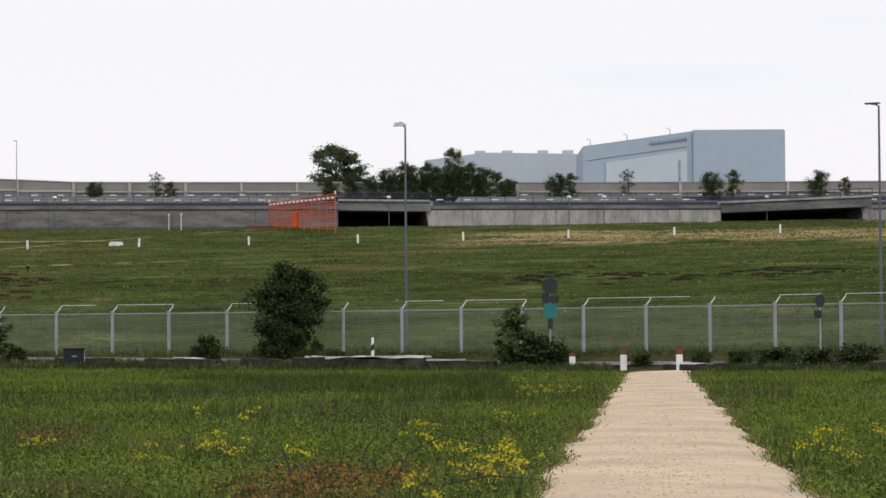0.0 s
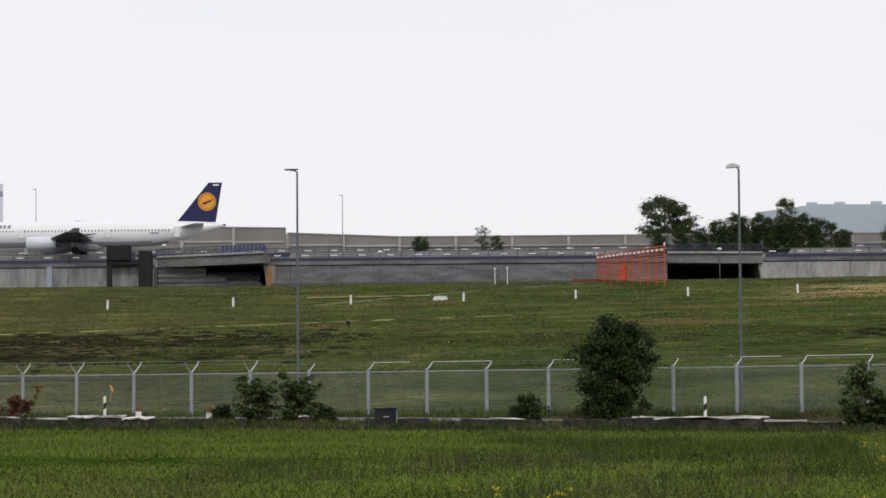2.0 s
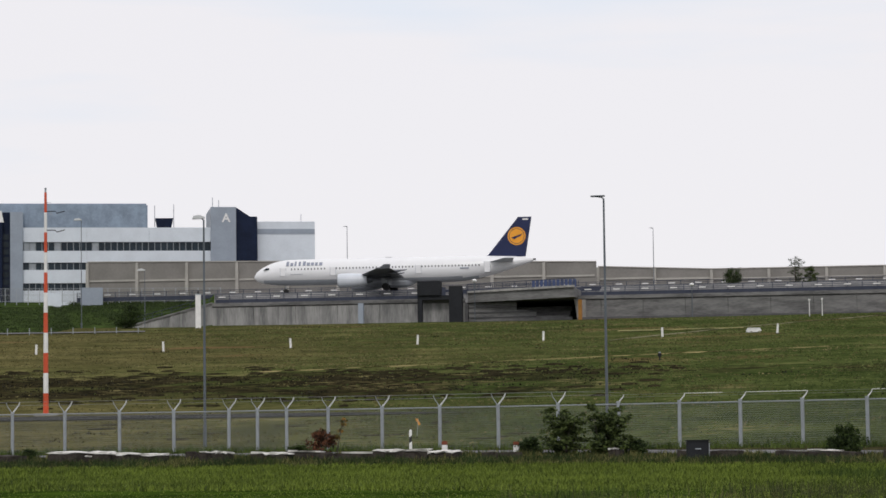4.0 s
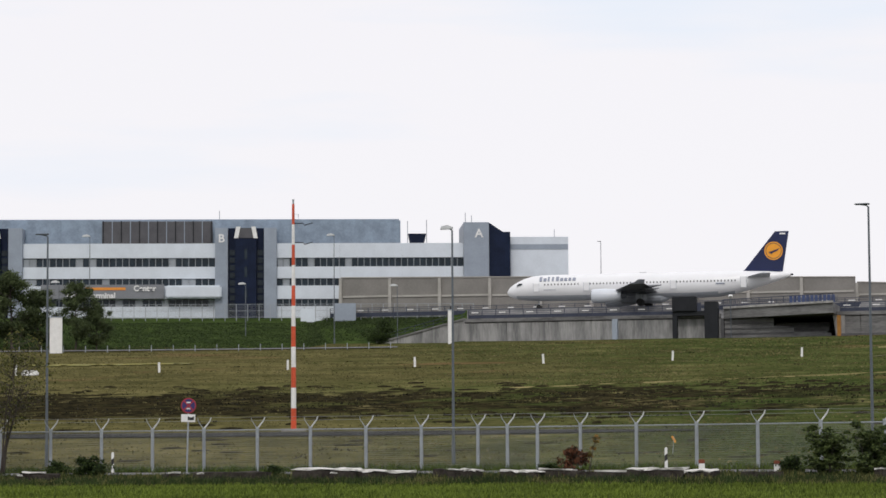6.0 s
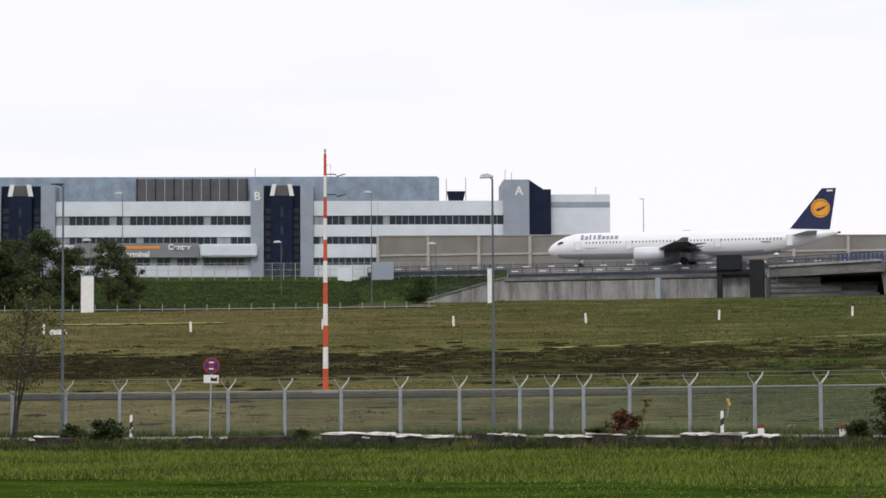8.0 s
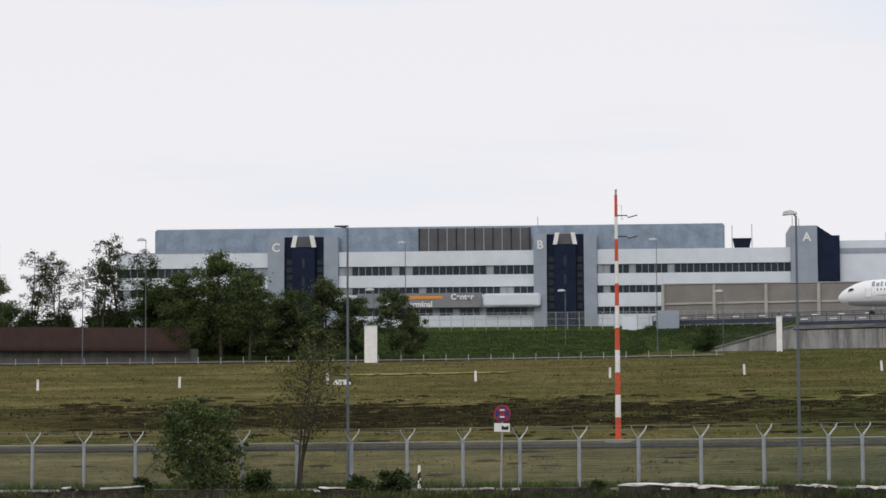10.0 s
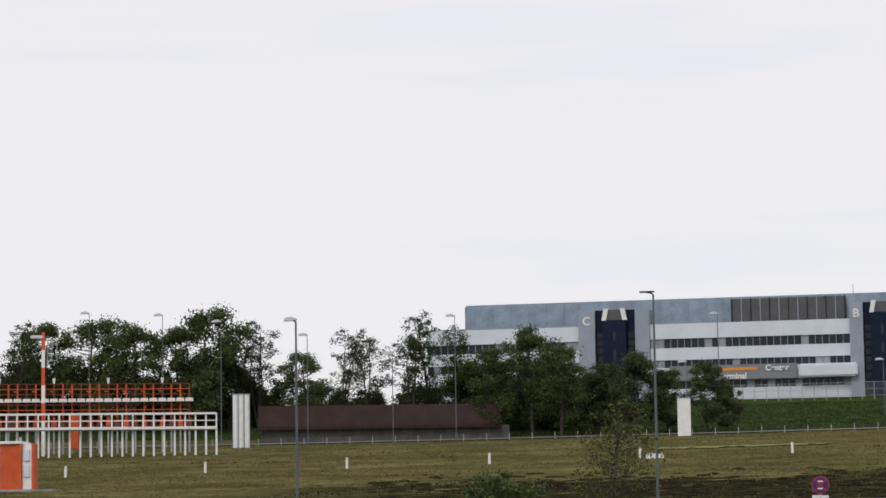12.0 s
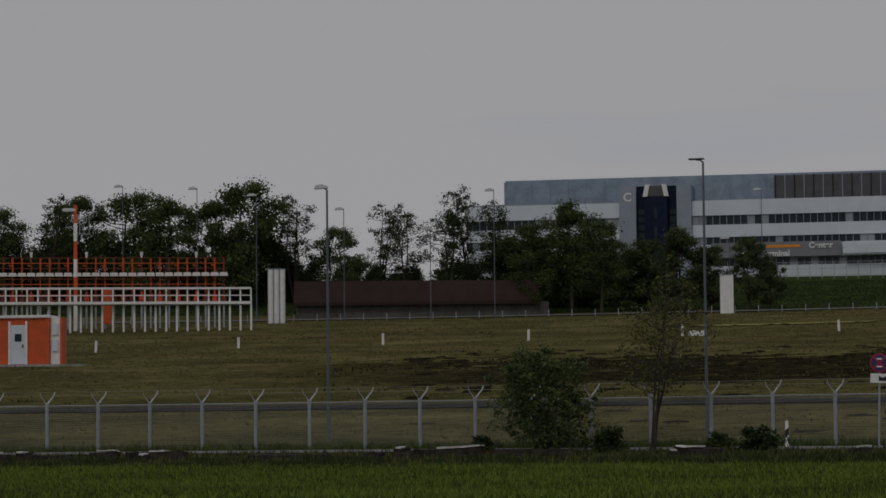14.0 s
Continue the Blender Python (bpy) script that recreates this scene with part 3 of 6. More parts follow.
def build_fence():
    fence = thing("fence", Matrix(), "galvanised mesh fence with angled barbed-wire arms along the airfield", "fence", kind="structure")
    post = tubed([(0, 0, -0.3), (0, 0, 2.08)], 0.082, 8)
    box(post, -0.085, 0.085, -0.085, 0.085, 2.05, 2.13)
    post_me = part("post", post, M_GALV, fence).data
    bpy.data.objects.remove(scene.objects["post"])
    arm = tubed([(0, 0, 2.08), (0.30, 0, 2.45), (0.36, 0, 2.63)], [0.026, 0.02, 0.014], 6)
    arm_me = part("arm", arm, M_GALV, fence).data
    bpy.data.objects.remove(scene.objects["arm"])
    white_arm_me = part("arm", tubed([(0, 0, 2.06), (0.12, 0, 2.22), (0.30, 0, 2.45), (0.36, 0, 2.63)], [0.045, 0.04, 0.034, 0.022], 6), M_ARM, fence).data
    bpy.data.objects.remove(scene.objects["arm"])
    panel = bmesh.new()
    for k in range(20):
        z = 0.06 + k * 0.1
        box(panel, 0, 1, -0.006, 0.006, z - 0.0028, z + 0.0028)
    for k in range(1, 60):
        x = k / 60
        box(panel, x - 0.0008, x + 0.0008, -0.003, 0.003, 0.05, 1.98)
    panel_me = part("mesh_panel", panel, M_WIRE, fence).data
    bpy.data.objects.remove(scene.objects["mesh_panel"])
    rail_me = part("top_rail", tubed([(0, 0, 2.0), (1, 0, 2.0)], 0.026, 6), M_GALV, fence).data
    bpy.data.objects.remove(scene.objects["top_rail"])
    strand_me = part("barbed_wire", tubed([(0, 0, 0), (1, 0, 0)], 0.0055, 4), M_WIRE, fence).data
    bpy.data.objects.remove(scene.objects["barbed_wire"])
    # white-painted strand that stands in for wire catching the light
    glint_me = part("glint_strand", tubed([(0, 0, 0), (1, 0, 0)], 0.016, 4), M_WHITE, fence).data
    bpy.data.objects.remove(scene.objects["glint_strand"])
    rnd = random.Random(3)
    feet = [spot(b, fence_range(b)) for b in POSTS]
    tips = []
    for b, p in zip(POSTS, feet):
        lean = rnd.uniform(-0.5, 0.5)
        base = pose(p.x, p.y, p.z, lean, lean * 0.6, -b)
        part("post", post_me, None, fence, matrix=base)
        turn = 0 if b < -16 else min(35, (b + 16) * 2.4)
        far, close = base @ pose(0, 0, 0, 0, 0, turn), base @ pose(0, 0, 0, 0, 0, 180 + turn)
        if b > -9.5:
            far = far @ pose(0, 0, 2.08) @ Matrix.Diagonal((0.75, 1, 0.66, 1)) @ pose(0, 0, -2.08)
        part("arm", white_arm_me, None, fence, "whitish arm", far)
        if b < -9.5:
            part("arm", arm_me, None, fence, "thin dull arm", close @ Matrix.Diagonal((0.85, 0.7, 0.985, 1)))
        tips.append((far, close))
    for i in range(len(feet) - 1):
        a, b = feet[i], feet[i + 1]
        d = b - a
        span = Matrix.Translation(a) @ Matrix(((d.x, -d.y / d.length, 0, 0), (d.y, d.x / d.length, 0, 0), (d.z, 0, 1, 0), (0, 0, 0, 1)))
        part("mesh_panel", panel_me, None, fence, matrix=span)
        part("top_rail", rail_me, None, fence, matrix=span)
        # painted glint along the top wire, only in some bays
        if POSTS[i] > -10 and i % 3 != 1:
            w = tips[i + 1][0] @ Vector((0.36, 0, 2.63)) - tips[i][0] @ Vector((0.36, 0, 2.63))
            n = w.cross(Vector((0, 0, 1))).normalized()
            s = tips[i][0] @ Vector((0.36, 0, 2.63))
            w *= 0.62 if i % 2 else 1.0
            part("glint_strand", glint_me, None, fence, matrix=Matrix.Translation(s) @ Matrix(((w.x, n.x, 0, 0), (w.y, n.y, 0, 0), (w.z, n.z, 1, 0), (0, 0, 0, 1))))
        for side in (0, 1) if POSTS[i] < -10 else (0,):
            for q in ((0.30, 0, 2.45), (0.36, 0, 2.62)):
                s, e = tips[i][side] @ Vector(q), tips[i + 1][side] @ Vector(q)
                w = e - s
                n = w.cross(Vector((0, 0, 1))).normalized()
                part("barbed_wire", strand_me, None, fence, matrix=Matrix.Translation(s) @ Matrix(((w.x, n.x, 0, 0), (w.y, n.y, 0, 0), (w.z, n.z, 1, 0), (0, 0, 0, 1))))


build_fence()


# ---- street lamps by the fence ----
def street_lamp(bearing, r, top, turn, flat, label, group="street lamps along the fence", base=None):
    p = spot(bearing, r)
    h = top - p.z
    t = thing("street_lamp", pose(p.x, p.y, p.z, 0, 0, -bearing + turn), label, "street lamp", group)
    k = h / 10.5
    part("base", tubed([(0, 0, -0.2), (0, 0, 1.1)], 0.085 * max(k, 0.6), 10), M_LAMP_POST, t)
    part("pole", tubed([(0, 0, 1.1), (0, 0, 5 * k), (0, 0, h - 0.1)], [0.072, 0.062, 0.045], 10), M_LAMP_POST, t)
    part("arm", tubed([(0, 0, h - 0.12), (-0.12, 0, h - 0.03), (-0.45, 0, h + 0.02)], 0.035, 6), M_LAMP_POST, t)
    big = 1.0 if r < 200 else 2.0
    if flat:
        bm = boxed(-0.62, 0.05, -0.14, 0.14, h - 0.01, h + 0.055, bevel=0.02)
    else:
        bm = prism([(-0.58 * big, h - 0.06), (-0.50 * big, h + 0.10 * big), (-0.2 * big, h + 0.15 * big), (0.02, h + 0.06 * big), (0.02, h - 0.04)], -0.15 * big, 0.15 * big)
    part("lamp_head", bm, M_LAMP_POST if flat else M_LAMP_HEAD, t, "flat lamp head" if flat else "rounded lamp housing")
    return t


for b, el, flat in ((13.85, 6.01, True), (1.42, 5.60, False), (-9.20, 5.60, True), (-18.50, 5.20, False), (-27.50, 5.05, True), (-34.50, 4.66, False)):
    r = fence_range(b) * 122 / 118
    street_lamp(b, r, 1.65 + r * math.tan(radians(el)), -12, flat,
                "tall grey street lamp with a flat head" if flat else "tall grey street lamp with a rounded head")


# ---- white marker posts on the slope ----
def marker_posts():
    first = None
    spots = [10.9, 8.52, 6.13, 3.73, 1.33, -1.08, -3.57, -6.07, -8.58, -11.2, -13.98, -16.78, -19.58, -22.35, -25.13, -28.2, -31.25, -34.14, -37.0, -39.8, -42.5]
    rnd = random.Random(8)
    for b in spots:
        r = 285 + 0.9 * (b + 14)
        m = stand(b, r, rnd.uniform(-8, 8)) @ pose(0, 0, 0, rnd.uniform(-2, 2), rnd.uniform(-3, 3), 0)
        if first is None:
            first = thing("marker_post", m, "white plastic marker post standing in the airfield turf", "marker post", "white marker posts in a row")
            part("shaft", boxed(-0.115, 0.115, -0.09, 0.09, -0.15, 0.96, bevel=0.035), M_WHITE, first)
            part("cap", prism([(-0.125, 0.955), (0.125, 0.955), (0.085, 1.06), (-0.085, 1.06)], -0.10, 0.10), M_WHITE, first)
        else:
            copy_thing(first, m)


marker_posts()


# ---- red and white mast ----
def mast():
    p = spot(-22.12, 160)
    t = thing("wind_mast", pose(p.x, p.y, p.z, 0, 0, 22), "slim red and white banded mast on a concrete pad", "mast")
    part("pad", boxed(-0.75, 0.75, -0.6, 0.6, -0.3, 0.12, bevel=0.03), M_CONCRETE_PALE, t, "pale concrete pad")
    top = 1.65 + 160 * math.tan(radians(5.71)) - p.z
    n = 11
    for k in range(n):
        z0, z1 = 0.12 + (top - 0.12) * k / n, 0.12 + (top - 0.12) * (k + 1) / n
        w = 0.17 - 0.09 * k / n
        part("band", tubed([(0, 0, z0), (0, 0, z1)], [w, w - 0.008], 8), M_RED if k % 2 == 0 else M_WHITE, t, "red band" if k % 2 == 0 else "white band")
    for z in (0.83, 0.915):
        part("bracket", tubed([(0, 0, top * z), (0.6, 0, top * z), (0.7, 0, top * z - 0.12), (1.2, 0, top * z + 0.02)], 0.03, 6), M_BOOTH, t)
    part("sensor_loop", tubed([(0.05, 0, top * 0.955), (0.32, 0, top * 0.955), (0.32, 0, top * 0.9), (0.42, 0, top * 0.9)], 0.02, 6), M_GALV, t)
    part("finial", tubed([(0, 0, top), (0, 0, top + 0.3)], [0.05, 0.07], 8), M_GALV, t)


mast()


# ---- roadside signs, bollards, delineators, box ----
def signs():
    p = spot(5.40, fence_range(5.4) - 4.0)
    t = thing("road_sign", pose(p.x, p.y, p.z, 0, 0, -2), "grey post with sign backs and a small teal plate", "road sign")
    part("post", tubed([(0, 0, -0.3), (0, 0, 3.75)], 0.04, 8), M_GALV, t)
    disc = bmesh.new()
    bmesh.ops.create_cone(disc, cap_ends=True, segments=24, radius1=0.36, radius2=0.36, depth=0.03, matrix=pose(0, -0.06, 3.45, 90, 0, 0))
    part("round_plate", disc, M_SIGN_BACK, t)
    part("rectangular_plate", boxed(-0.35, 0.35, -0.07, -0.04, 2.72, 3.02), M_SIGN_BACK, t)
    part("tilted_plate", boxed(-0.42, 0.35, -0.03, 0.0, -0.12, 0.12), M_SIGN_BACK, t, matrix=pose(0.05, 0, 2.95, 0, 12, 0))
    part("teal_plate", boxed(-0.26, 0.30, -0.08, -0.05, 2.05, 2.68, bevel=0.01), M_TEAL, t, "teal green plate")
    part("lower_plate", boxed(-0.10, 0.12, -0.08, -0.05, 1.55, 2.03), M_SIGN_BACK, t)
    p = spot(12.5, fence_range(12.5) - 2.0)
    t = thing("road_sign", pose(p.x, p.y, p.z, 0, 0, -12), "grey post with a dark round sign back", "road sign")
    part("post", tubed([(0, 0, -0.3), (0, 0, 2.85)], 0.035, 8), M_GALV, t)
    disc = bmesh.new()
    bmesh.ops.create_cone(disc, cap_ends=True, segments=24, radius1=0.28, radius2=0.28, depth=0.03, matrix=pose(0, -0.06, 2.52, 90, 0, 52))
    part("round_plate", disc, M_SIGN_BACK, t)
    part("small_plate", boxed(-0.25, 0.08, -0.07, -0.04, 1.78, 2.12), M_SIGN_BACK, t)
    p = spot(-24.42, fence_range(-24.4) - 2.2)
    t = thing("no_stopping_sign", pose(p.x, p.y, p.z, 0, 0, 20), "blue no-stopping sign with red rim on a leaning grey post", "road sign")
    t.matrix_world = pose(p.x, p.y, p.z, 0, 1.6, 20)
    part("post", tubed([(0, 0, -0.3), (0, 0, 3.5)], 0.04, 8), M_GALV, t)
    for rad, y, m, nm in ((0.37, -0.06, M_SIGN_RED, "rim"), (0.31, -0.085, M_PURPLE, "face")):
        disc = bmesh.new()
        bmesh.ops.create_cone(disc, cap_ends=True, segments=28, radius1=rad, radius2=rad, depth=0.03, matrix=pose(0, y, 3.25, 90, 0, 0))
        part(nm, disc, m, t)
    for a in (45, -45):
        part("bar", boxed(-0.31, 0.31, -0.112, -0.102, -0.035, 0.035), M_SIGN_RED, t, "red diagonal bar", pose(0, 0, 3.25, 0, a, 0))
    for z in (3.40, 3.10):
        part("arrow", boxed(-0.10, 0.10, -0.125, -0.118, z - 0.03, z + 0.03), M_SIGN_TEXT, t)
    part("plate", boxed(-0.34, 0.34, -0.07, -0.04, 2.46, 2.83, bevel=0.01), M_SIGN_TEXT, t, "white supplementary plate")
    part("pictogram", prism([(-0.02, 2.55), (0.28, 2.55), (0.28, 2.74), (0.16, 2.68), (0.10, 2.68), (-0.02, 2.74)], -0.082, -0.072), M_BLACK, t, "black tow-truck pictogram")


signs()


def bollard(bearing, r, h=0.95, label="white wooden bollard with a rust-red top"):
    t = thing("bollard", stand(bearing, r, random.uniform(-4, 4)), label, "bollard", "bollards at the path end")
    part("shaft", boxed(-0.13, 0.13, -0.13, 0.13, -0.2, h * 0.72, bevel=0.02), M_WHITE, t)
    part("top", boxed(-0.135, 0.135, -0.135, 0.135, h * 0.72, h, bevel=0.03), M_RUST, t, "rust-red painted top")
    return t


for b, dr, h in ((7.44, 6.5, 0.92), (8.94, 6.5, 0.92), (6.0, 4.6, 0.55), (-12.92, 5.0, 0.62), (-11.25, 4.8, 0.55)):
    bollard(b, fence_range(b) - dr, h)


def delineator(bearing, r):
    t = thing("delineator_post", stand(bearing, r, 5), "white roadside delineator post with a black slanted band", "delineator post", "delineator posts along the road")
    part("lower_shaft", prism([(-0.07, -0.2), (0.07, -0.2), (0.065, 0.50), (-0.065, 0.40)], -0.05, 0.05), M_WHITE, t)
    part("band", prism([(-0.065, 0.40), (0.065, 0.50), (0.062, 0.78), (-0.062, 0.68)], -0.052, 0.052), M_BLACK, t, "black band")
    part("cap", prism([(-0.062, 0.68), (0.062, 0.78), (0.06, 1.02), (0.0, 1.06), (-0.06, 1.0)], -0.05, 0.05), M_WHITE, t)


for b in (0.66, -13.73, -26.05):
    delineator(b, fence_range(b) - 3.8 + 1.6)


def junction_box():
    t = thing("junction_box", stand(-7.0, fence_range(-7) - 7.0, 8), "dark grey metal junction box at the meadow's edge", "junction box")
    part("cabinet", boxed(-0.46, 0.46, -0.25, 0.25, -0.2, 0.80, bevel=0.02), M_BOOTH, t)
    part("lid", boxed(-0.50, 0.50, -0.29, 0.29, 0.80, 0.86, bevel=0.015), M_BOOTH, t)
    part("handle", boxed(-0.12, 0.12, -0.285, -0.25, 0.45, 0.50), M_GALV, t)
    part("side_panel", boxed(0.462, 0.50, -0.2, 0.2, 0.0, 0.72), M_GALV, t)


junction_box()


# ---- retaining wall and bridges; x runs along the wall, y away from the meadow ----
WALL = pose(0, 0, 0, 0, 0, 5)
WALL_D = 392.0


def wall_block(u0, u1, mat, z0=19.6, label="grey weathered concrete retaining wall with a coping band"):
    t = thing("retaining_wall", WALL, label, "retaining wall", kind="structure")
    n = max(1, round((u1 - u0) / 6.2))
    for k in range(n):
        a, b = u0 + (u1 - u0) * k / n, u0 + (u1 - u0) * (k + 1) / n
        part("wall_panel", boxed(a + 0.035, b - 0.035, WALL_D, WALL_D + 0.6, z0, 22.92), mat, t)
        part("coping", boxed(a + 0.01, b - 0.01, WALL_D - 0.22, WALL_D + 0.7, 23.06, 23.62, bevel=0.03), M_CONCRETE, t)
    part("recess", boxed(u0, u1, WALL_D + 0.12, WALL_D + 0.6, 22.92, 23.06), M_CONCRETE_DARK, t, "dark recessed joint")
    if mat is M_CONCRETE:
        part("footing", boxed(u0, u1, WALL_D - 0.5, WALL_D, 19.6, 20.35), M_CONCRETE_DARK, t)
    return t


wall_block(-34.5, 22.5, M_CONCRETE)
wall_block(37.0, 82.5, M_CONCRETE_PALE)
wall_block(105.6, 135.0, M_CONCRETE_PALE)
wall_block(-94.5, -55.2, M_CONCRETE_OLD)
wall_block(-38.0, -34.5, M_CONCRETE)


def ramp_wall():
    t = thing("ramp_wall", WALL, "sloping concrete ramp wall with a railing", "retaining wall", kind="structure")
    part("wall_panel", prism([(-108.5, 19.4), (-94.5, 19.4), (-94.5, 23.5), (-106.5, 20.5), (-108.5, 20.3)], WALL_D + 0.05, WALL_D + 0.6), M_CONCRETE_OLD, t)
    part("coping", prism([(-108.5, 20.3), (-106.5, 20.5), (-94.5, 23.5), (-94.5, 23.75), (-106.6, 20.75), (-108.5, 20.55)], WALL_D - 0.15, WALL_D + 0.7), M_CONCRETE, t)
    for k in range(9):
        u = -107 + 1.5 * k
        z = 20.6 + max(0, (u + 106.5)) * 0.25
        part("railing_post", tubed([(u, WALL_D + 0.3, z), (u, WALL_D + 0.3, z + 1.1)], 0.035, 6), M_BLUE_RAIL, t)
    part("handrail", tubed([(-107, WALL_D + 0.3, 21.6), (-94.5, WALL_D + 0.3, 24.7)], 0.04, 6), M_BLUE_RAIL, t)
    part("knee_rail", tubed([(-107, WALL_D + 0.3, 21.1), (-94.5, WALL_D + 0.3, 24.2)], 0.03, 6), M_BLUE_RAIL, t)


ramp_wall()


M_BLUE_BOARD = material("blue_board_paint", (0.050, 0.075, 0.17), 0.55, 0, 0.2, 0.6, 5.0, 0.05)


def bridge(u0, u1, z_left, z_right, skew, label, boards=0):
    """An underpass: deck beam that comes forward at one end, dark side walls and soffit."""
    t = thing("bridge", WALL, label, "bridge", kind="structure")
    bm = bmesh.new()
    rows = [((u0, WALL_D + 0.2), z_left), ((u1, WALL_D + 0.2 - skew), z_right)]
    low, high = 1.45, 0.0
    vs = []
    for (u, d), z in rows:
        vs.append([bm.verts.new((u, d, z - low)), bm.verts.new((u, d, z - high)), bm.verts.new((u, WALL_D + 40, z - high)), bm.verts.new((u, WALL_D + 40, z - low))])
    a, b = vs
    for k in range(4):
        bm.faces.new((a[k], a[(k + 1) % 4], b[(k + 1) % 4], b[k]))
    bm.faces.new(a[::-1])
    bm.faces.new(b)
    bmesh.ops.recalc_face_normals(bm, faces=bm.faces)
    part("deck", bm, M_CONCRETE, t)
    cap = bmesh.new()
    vs = []
    for (u, d), z in rows:
        vs.append([cap.verts.new((u, d - 0.35, z)), cap.verts.new((u, d - 0.35, z + 0.32)), cap.verts.new((u, d + 0.6, z + 0.32)), cap.verts.new((u, d + 0.6, z))])
    a, b = vs
    for k in range(4):
        cap.faces.new((a[k], a[(k + 1) % 4], b[(k + 1) % 4], b[k]))
    cap.faces.new(a[::-1])
    cap.faces.new(b)
    bmesh.ops.recalc_face_normals(cap, faces=cap.faces)
    part("edge_beam", cap, M_CONCRETE_PALE, t)
    part("abutment", prism([(u1, 19.5), (u1 + 1.2, 19.5), (u1 + 1.2, z_right - 1.4), (u1 - 0.6, z_right - 1.4)], WALL_D - 0.1, WALL_D + 38), M_CONCRETE_PALE, t)
    # left side, back and floor coloured dark to deepen the opening's shade
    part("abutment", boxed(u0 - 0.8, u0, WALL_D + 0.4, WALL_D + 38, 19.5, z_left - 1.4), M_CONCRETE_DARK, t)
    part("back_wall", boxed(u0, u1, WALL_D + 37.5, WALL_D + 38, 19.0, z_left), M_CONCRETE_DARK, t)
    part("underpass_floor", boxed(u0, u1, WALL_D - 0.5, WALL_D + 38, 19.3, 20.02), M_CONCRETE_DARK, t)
    n = max(2, round((u1 - u0) / 1.9))
    for k in range(n + 1):
        f = k / n
        u, d, z = u0 + (u1 - u0) * f, WALL_D + 0.05 - skew * f, z_left + (z_right - z_left) * f + 0.3
        part("railing_post", boxed(u - 0.05, u + 0.05, d - 0.05, d + 0.05, z, z + 1.05), M_BLUE_RAIL, t)
    part("handrail", tubed([(u0, WALL_D + 0.05, z_left + 1.35), (u1, WALL_D + 0.05 - skew, z_right + 1.35)], 0.06, 6), M_BLUE_RAIL, t)
    slope = Matrix(((u1 - u0, 0, 0, u0), (-skew, 1, 0, WALL_D + 0.05), (z_right - z_left, 0, 1, z_left + 0.3), (0, 0, 0, 1)))
    for z in (0.2, 0.62):
        part("knee_rail", boxed(0, 1, -0.03, 0.03, z, z + 0.07), M_BLUE_RAIL, t, matrix=slope)
    for k in range(boards):
        f = 0.58 + 0.40 * k / boards
        part("railing_board", boxed(f, f + 0.027, -0.09, -0.04, 0.05, 1.22), M_BLUE_BOARD, t, "blue upright railing board", slope)
    bars = bmesh.new()
    count = int((u1 - u0) / 0.28)
    for k in range(count):
        box(bars, (k + 0.3) / count, (k + 0.52) / count, -0.012, 0.012, 0.2, 1.02)
    tagged(part("balusters", bars, M_BLUE_RAIL, t, "thin dark blue balusters", slope), kind="stuff")


bridge(22.6, 36.8, 24.35, 24.15, 1.0, "concrete underpass bridge with blue railing and dark opening")
bridge(82.6, 105.4, 23.9, 24.6, 5.0, "skewed concrete bridge with blue railing over a dark opening")
bridge(-54.8, -38.0, 24.35, 24.65, 5.0, "skewed concrete bridge with blue railing over a stepped dark opening", 11)


def bridge_steps():
    t = thing("stepped_abutment", WALL, "dark stepped concrete banks under the bridge", "abutment", kind="structure")
    for k in range(3):
        part("step", boxed(-54.6 + 3.4 * k, -39.5, WALL_D + 1.0 + 2.4 * k, WALL_D + 12, 20.0 + 0.8 * k, 20.0 + 0.8 * (k + 1) - 0.03, bevel=0.06), M_CONCRETE, t)
    part("abutment_face", prism([(-54.7, 19.6), (-38.9, 19.6), (-38.9, 20.5), (-44.4, 20.75), (-44.4, 21.45), (-47.4, 21.7), (-47.4, 22.85), (-54.7, 22.85)], WALL_D + 0.55, WALL_D + 1.3), M_CONCRETE, t, "grey stepped abutment face")
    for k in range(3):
        part("ledge", boxed(-54.7, -44.4 - 3.0 * (k > 1), WALL_D + 0.38, WALL_D + 0.55, 20.6 + 0.75 * k, 20.72 + 0.75 * k), M_CONCRETE_DARK, t, "dark ledge")


bridge_steps()


def guard_rail(u0, u1, d, z, label):
    """Posts, two rails and the pale plates that repeat along the top of the wall."""
    t = thing("guard_rail", WALL, label, "guard rail", "guard rails on the wall")
    n = round((u1 - u0) / 2.2)
    post = boxed(-0.05, 0.05, -0.05, 0.05, -0.4, 1.42)
    me = part("post", post, M_BLUE_RAIL, t, matrix=pose(u0, d, z)).data
    for k in range(1, n + 1):
        part("post", me, None, t, matrix=pose(u0 + (u1 - u0) * k / n, d, z))
    for zz, r in ((0.78, 0.04), (1.08, 0.04), (1.36, 0.05)):
        part("rail", tubed([(u0, d, z + zz), (u1, d, z + zz)], r, 6), M_BLUE_RAIL, t)
    part("kick_plate", boxed(u0, u1, d + 0.1, d + 0.14, z - 0.1, z + 0.60), M_BLUE_RAIL, t, "dark blue kick plate")
    plate = boxed(-0.52, 0.52, -0.09, -0.05, 0.88, 1.03)
    pm = part("plate", plate, M_WHITE, t, "white reflective plate", pose(u0 + 1, d, z)).data
    for k in range(1, int((u1 - u0) / 4.3)):
        part("plate", pm, None, t, "white reflective plate", pose(u0 + 1 + 4.3 * k, d, z))


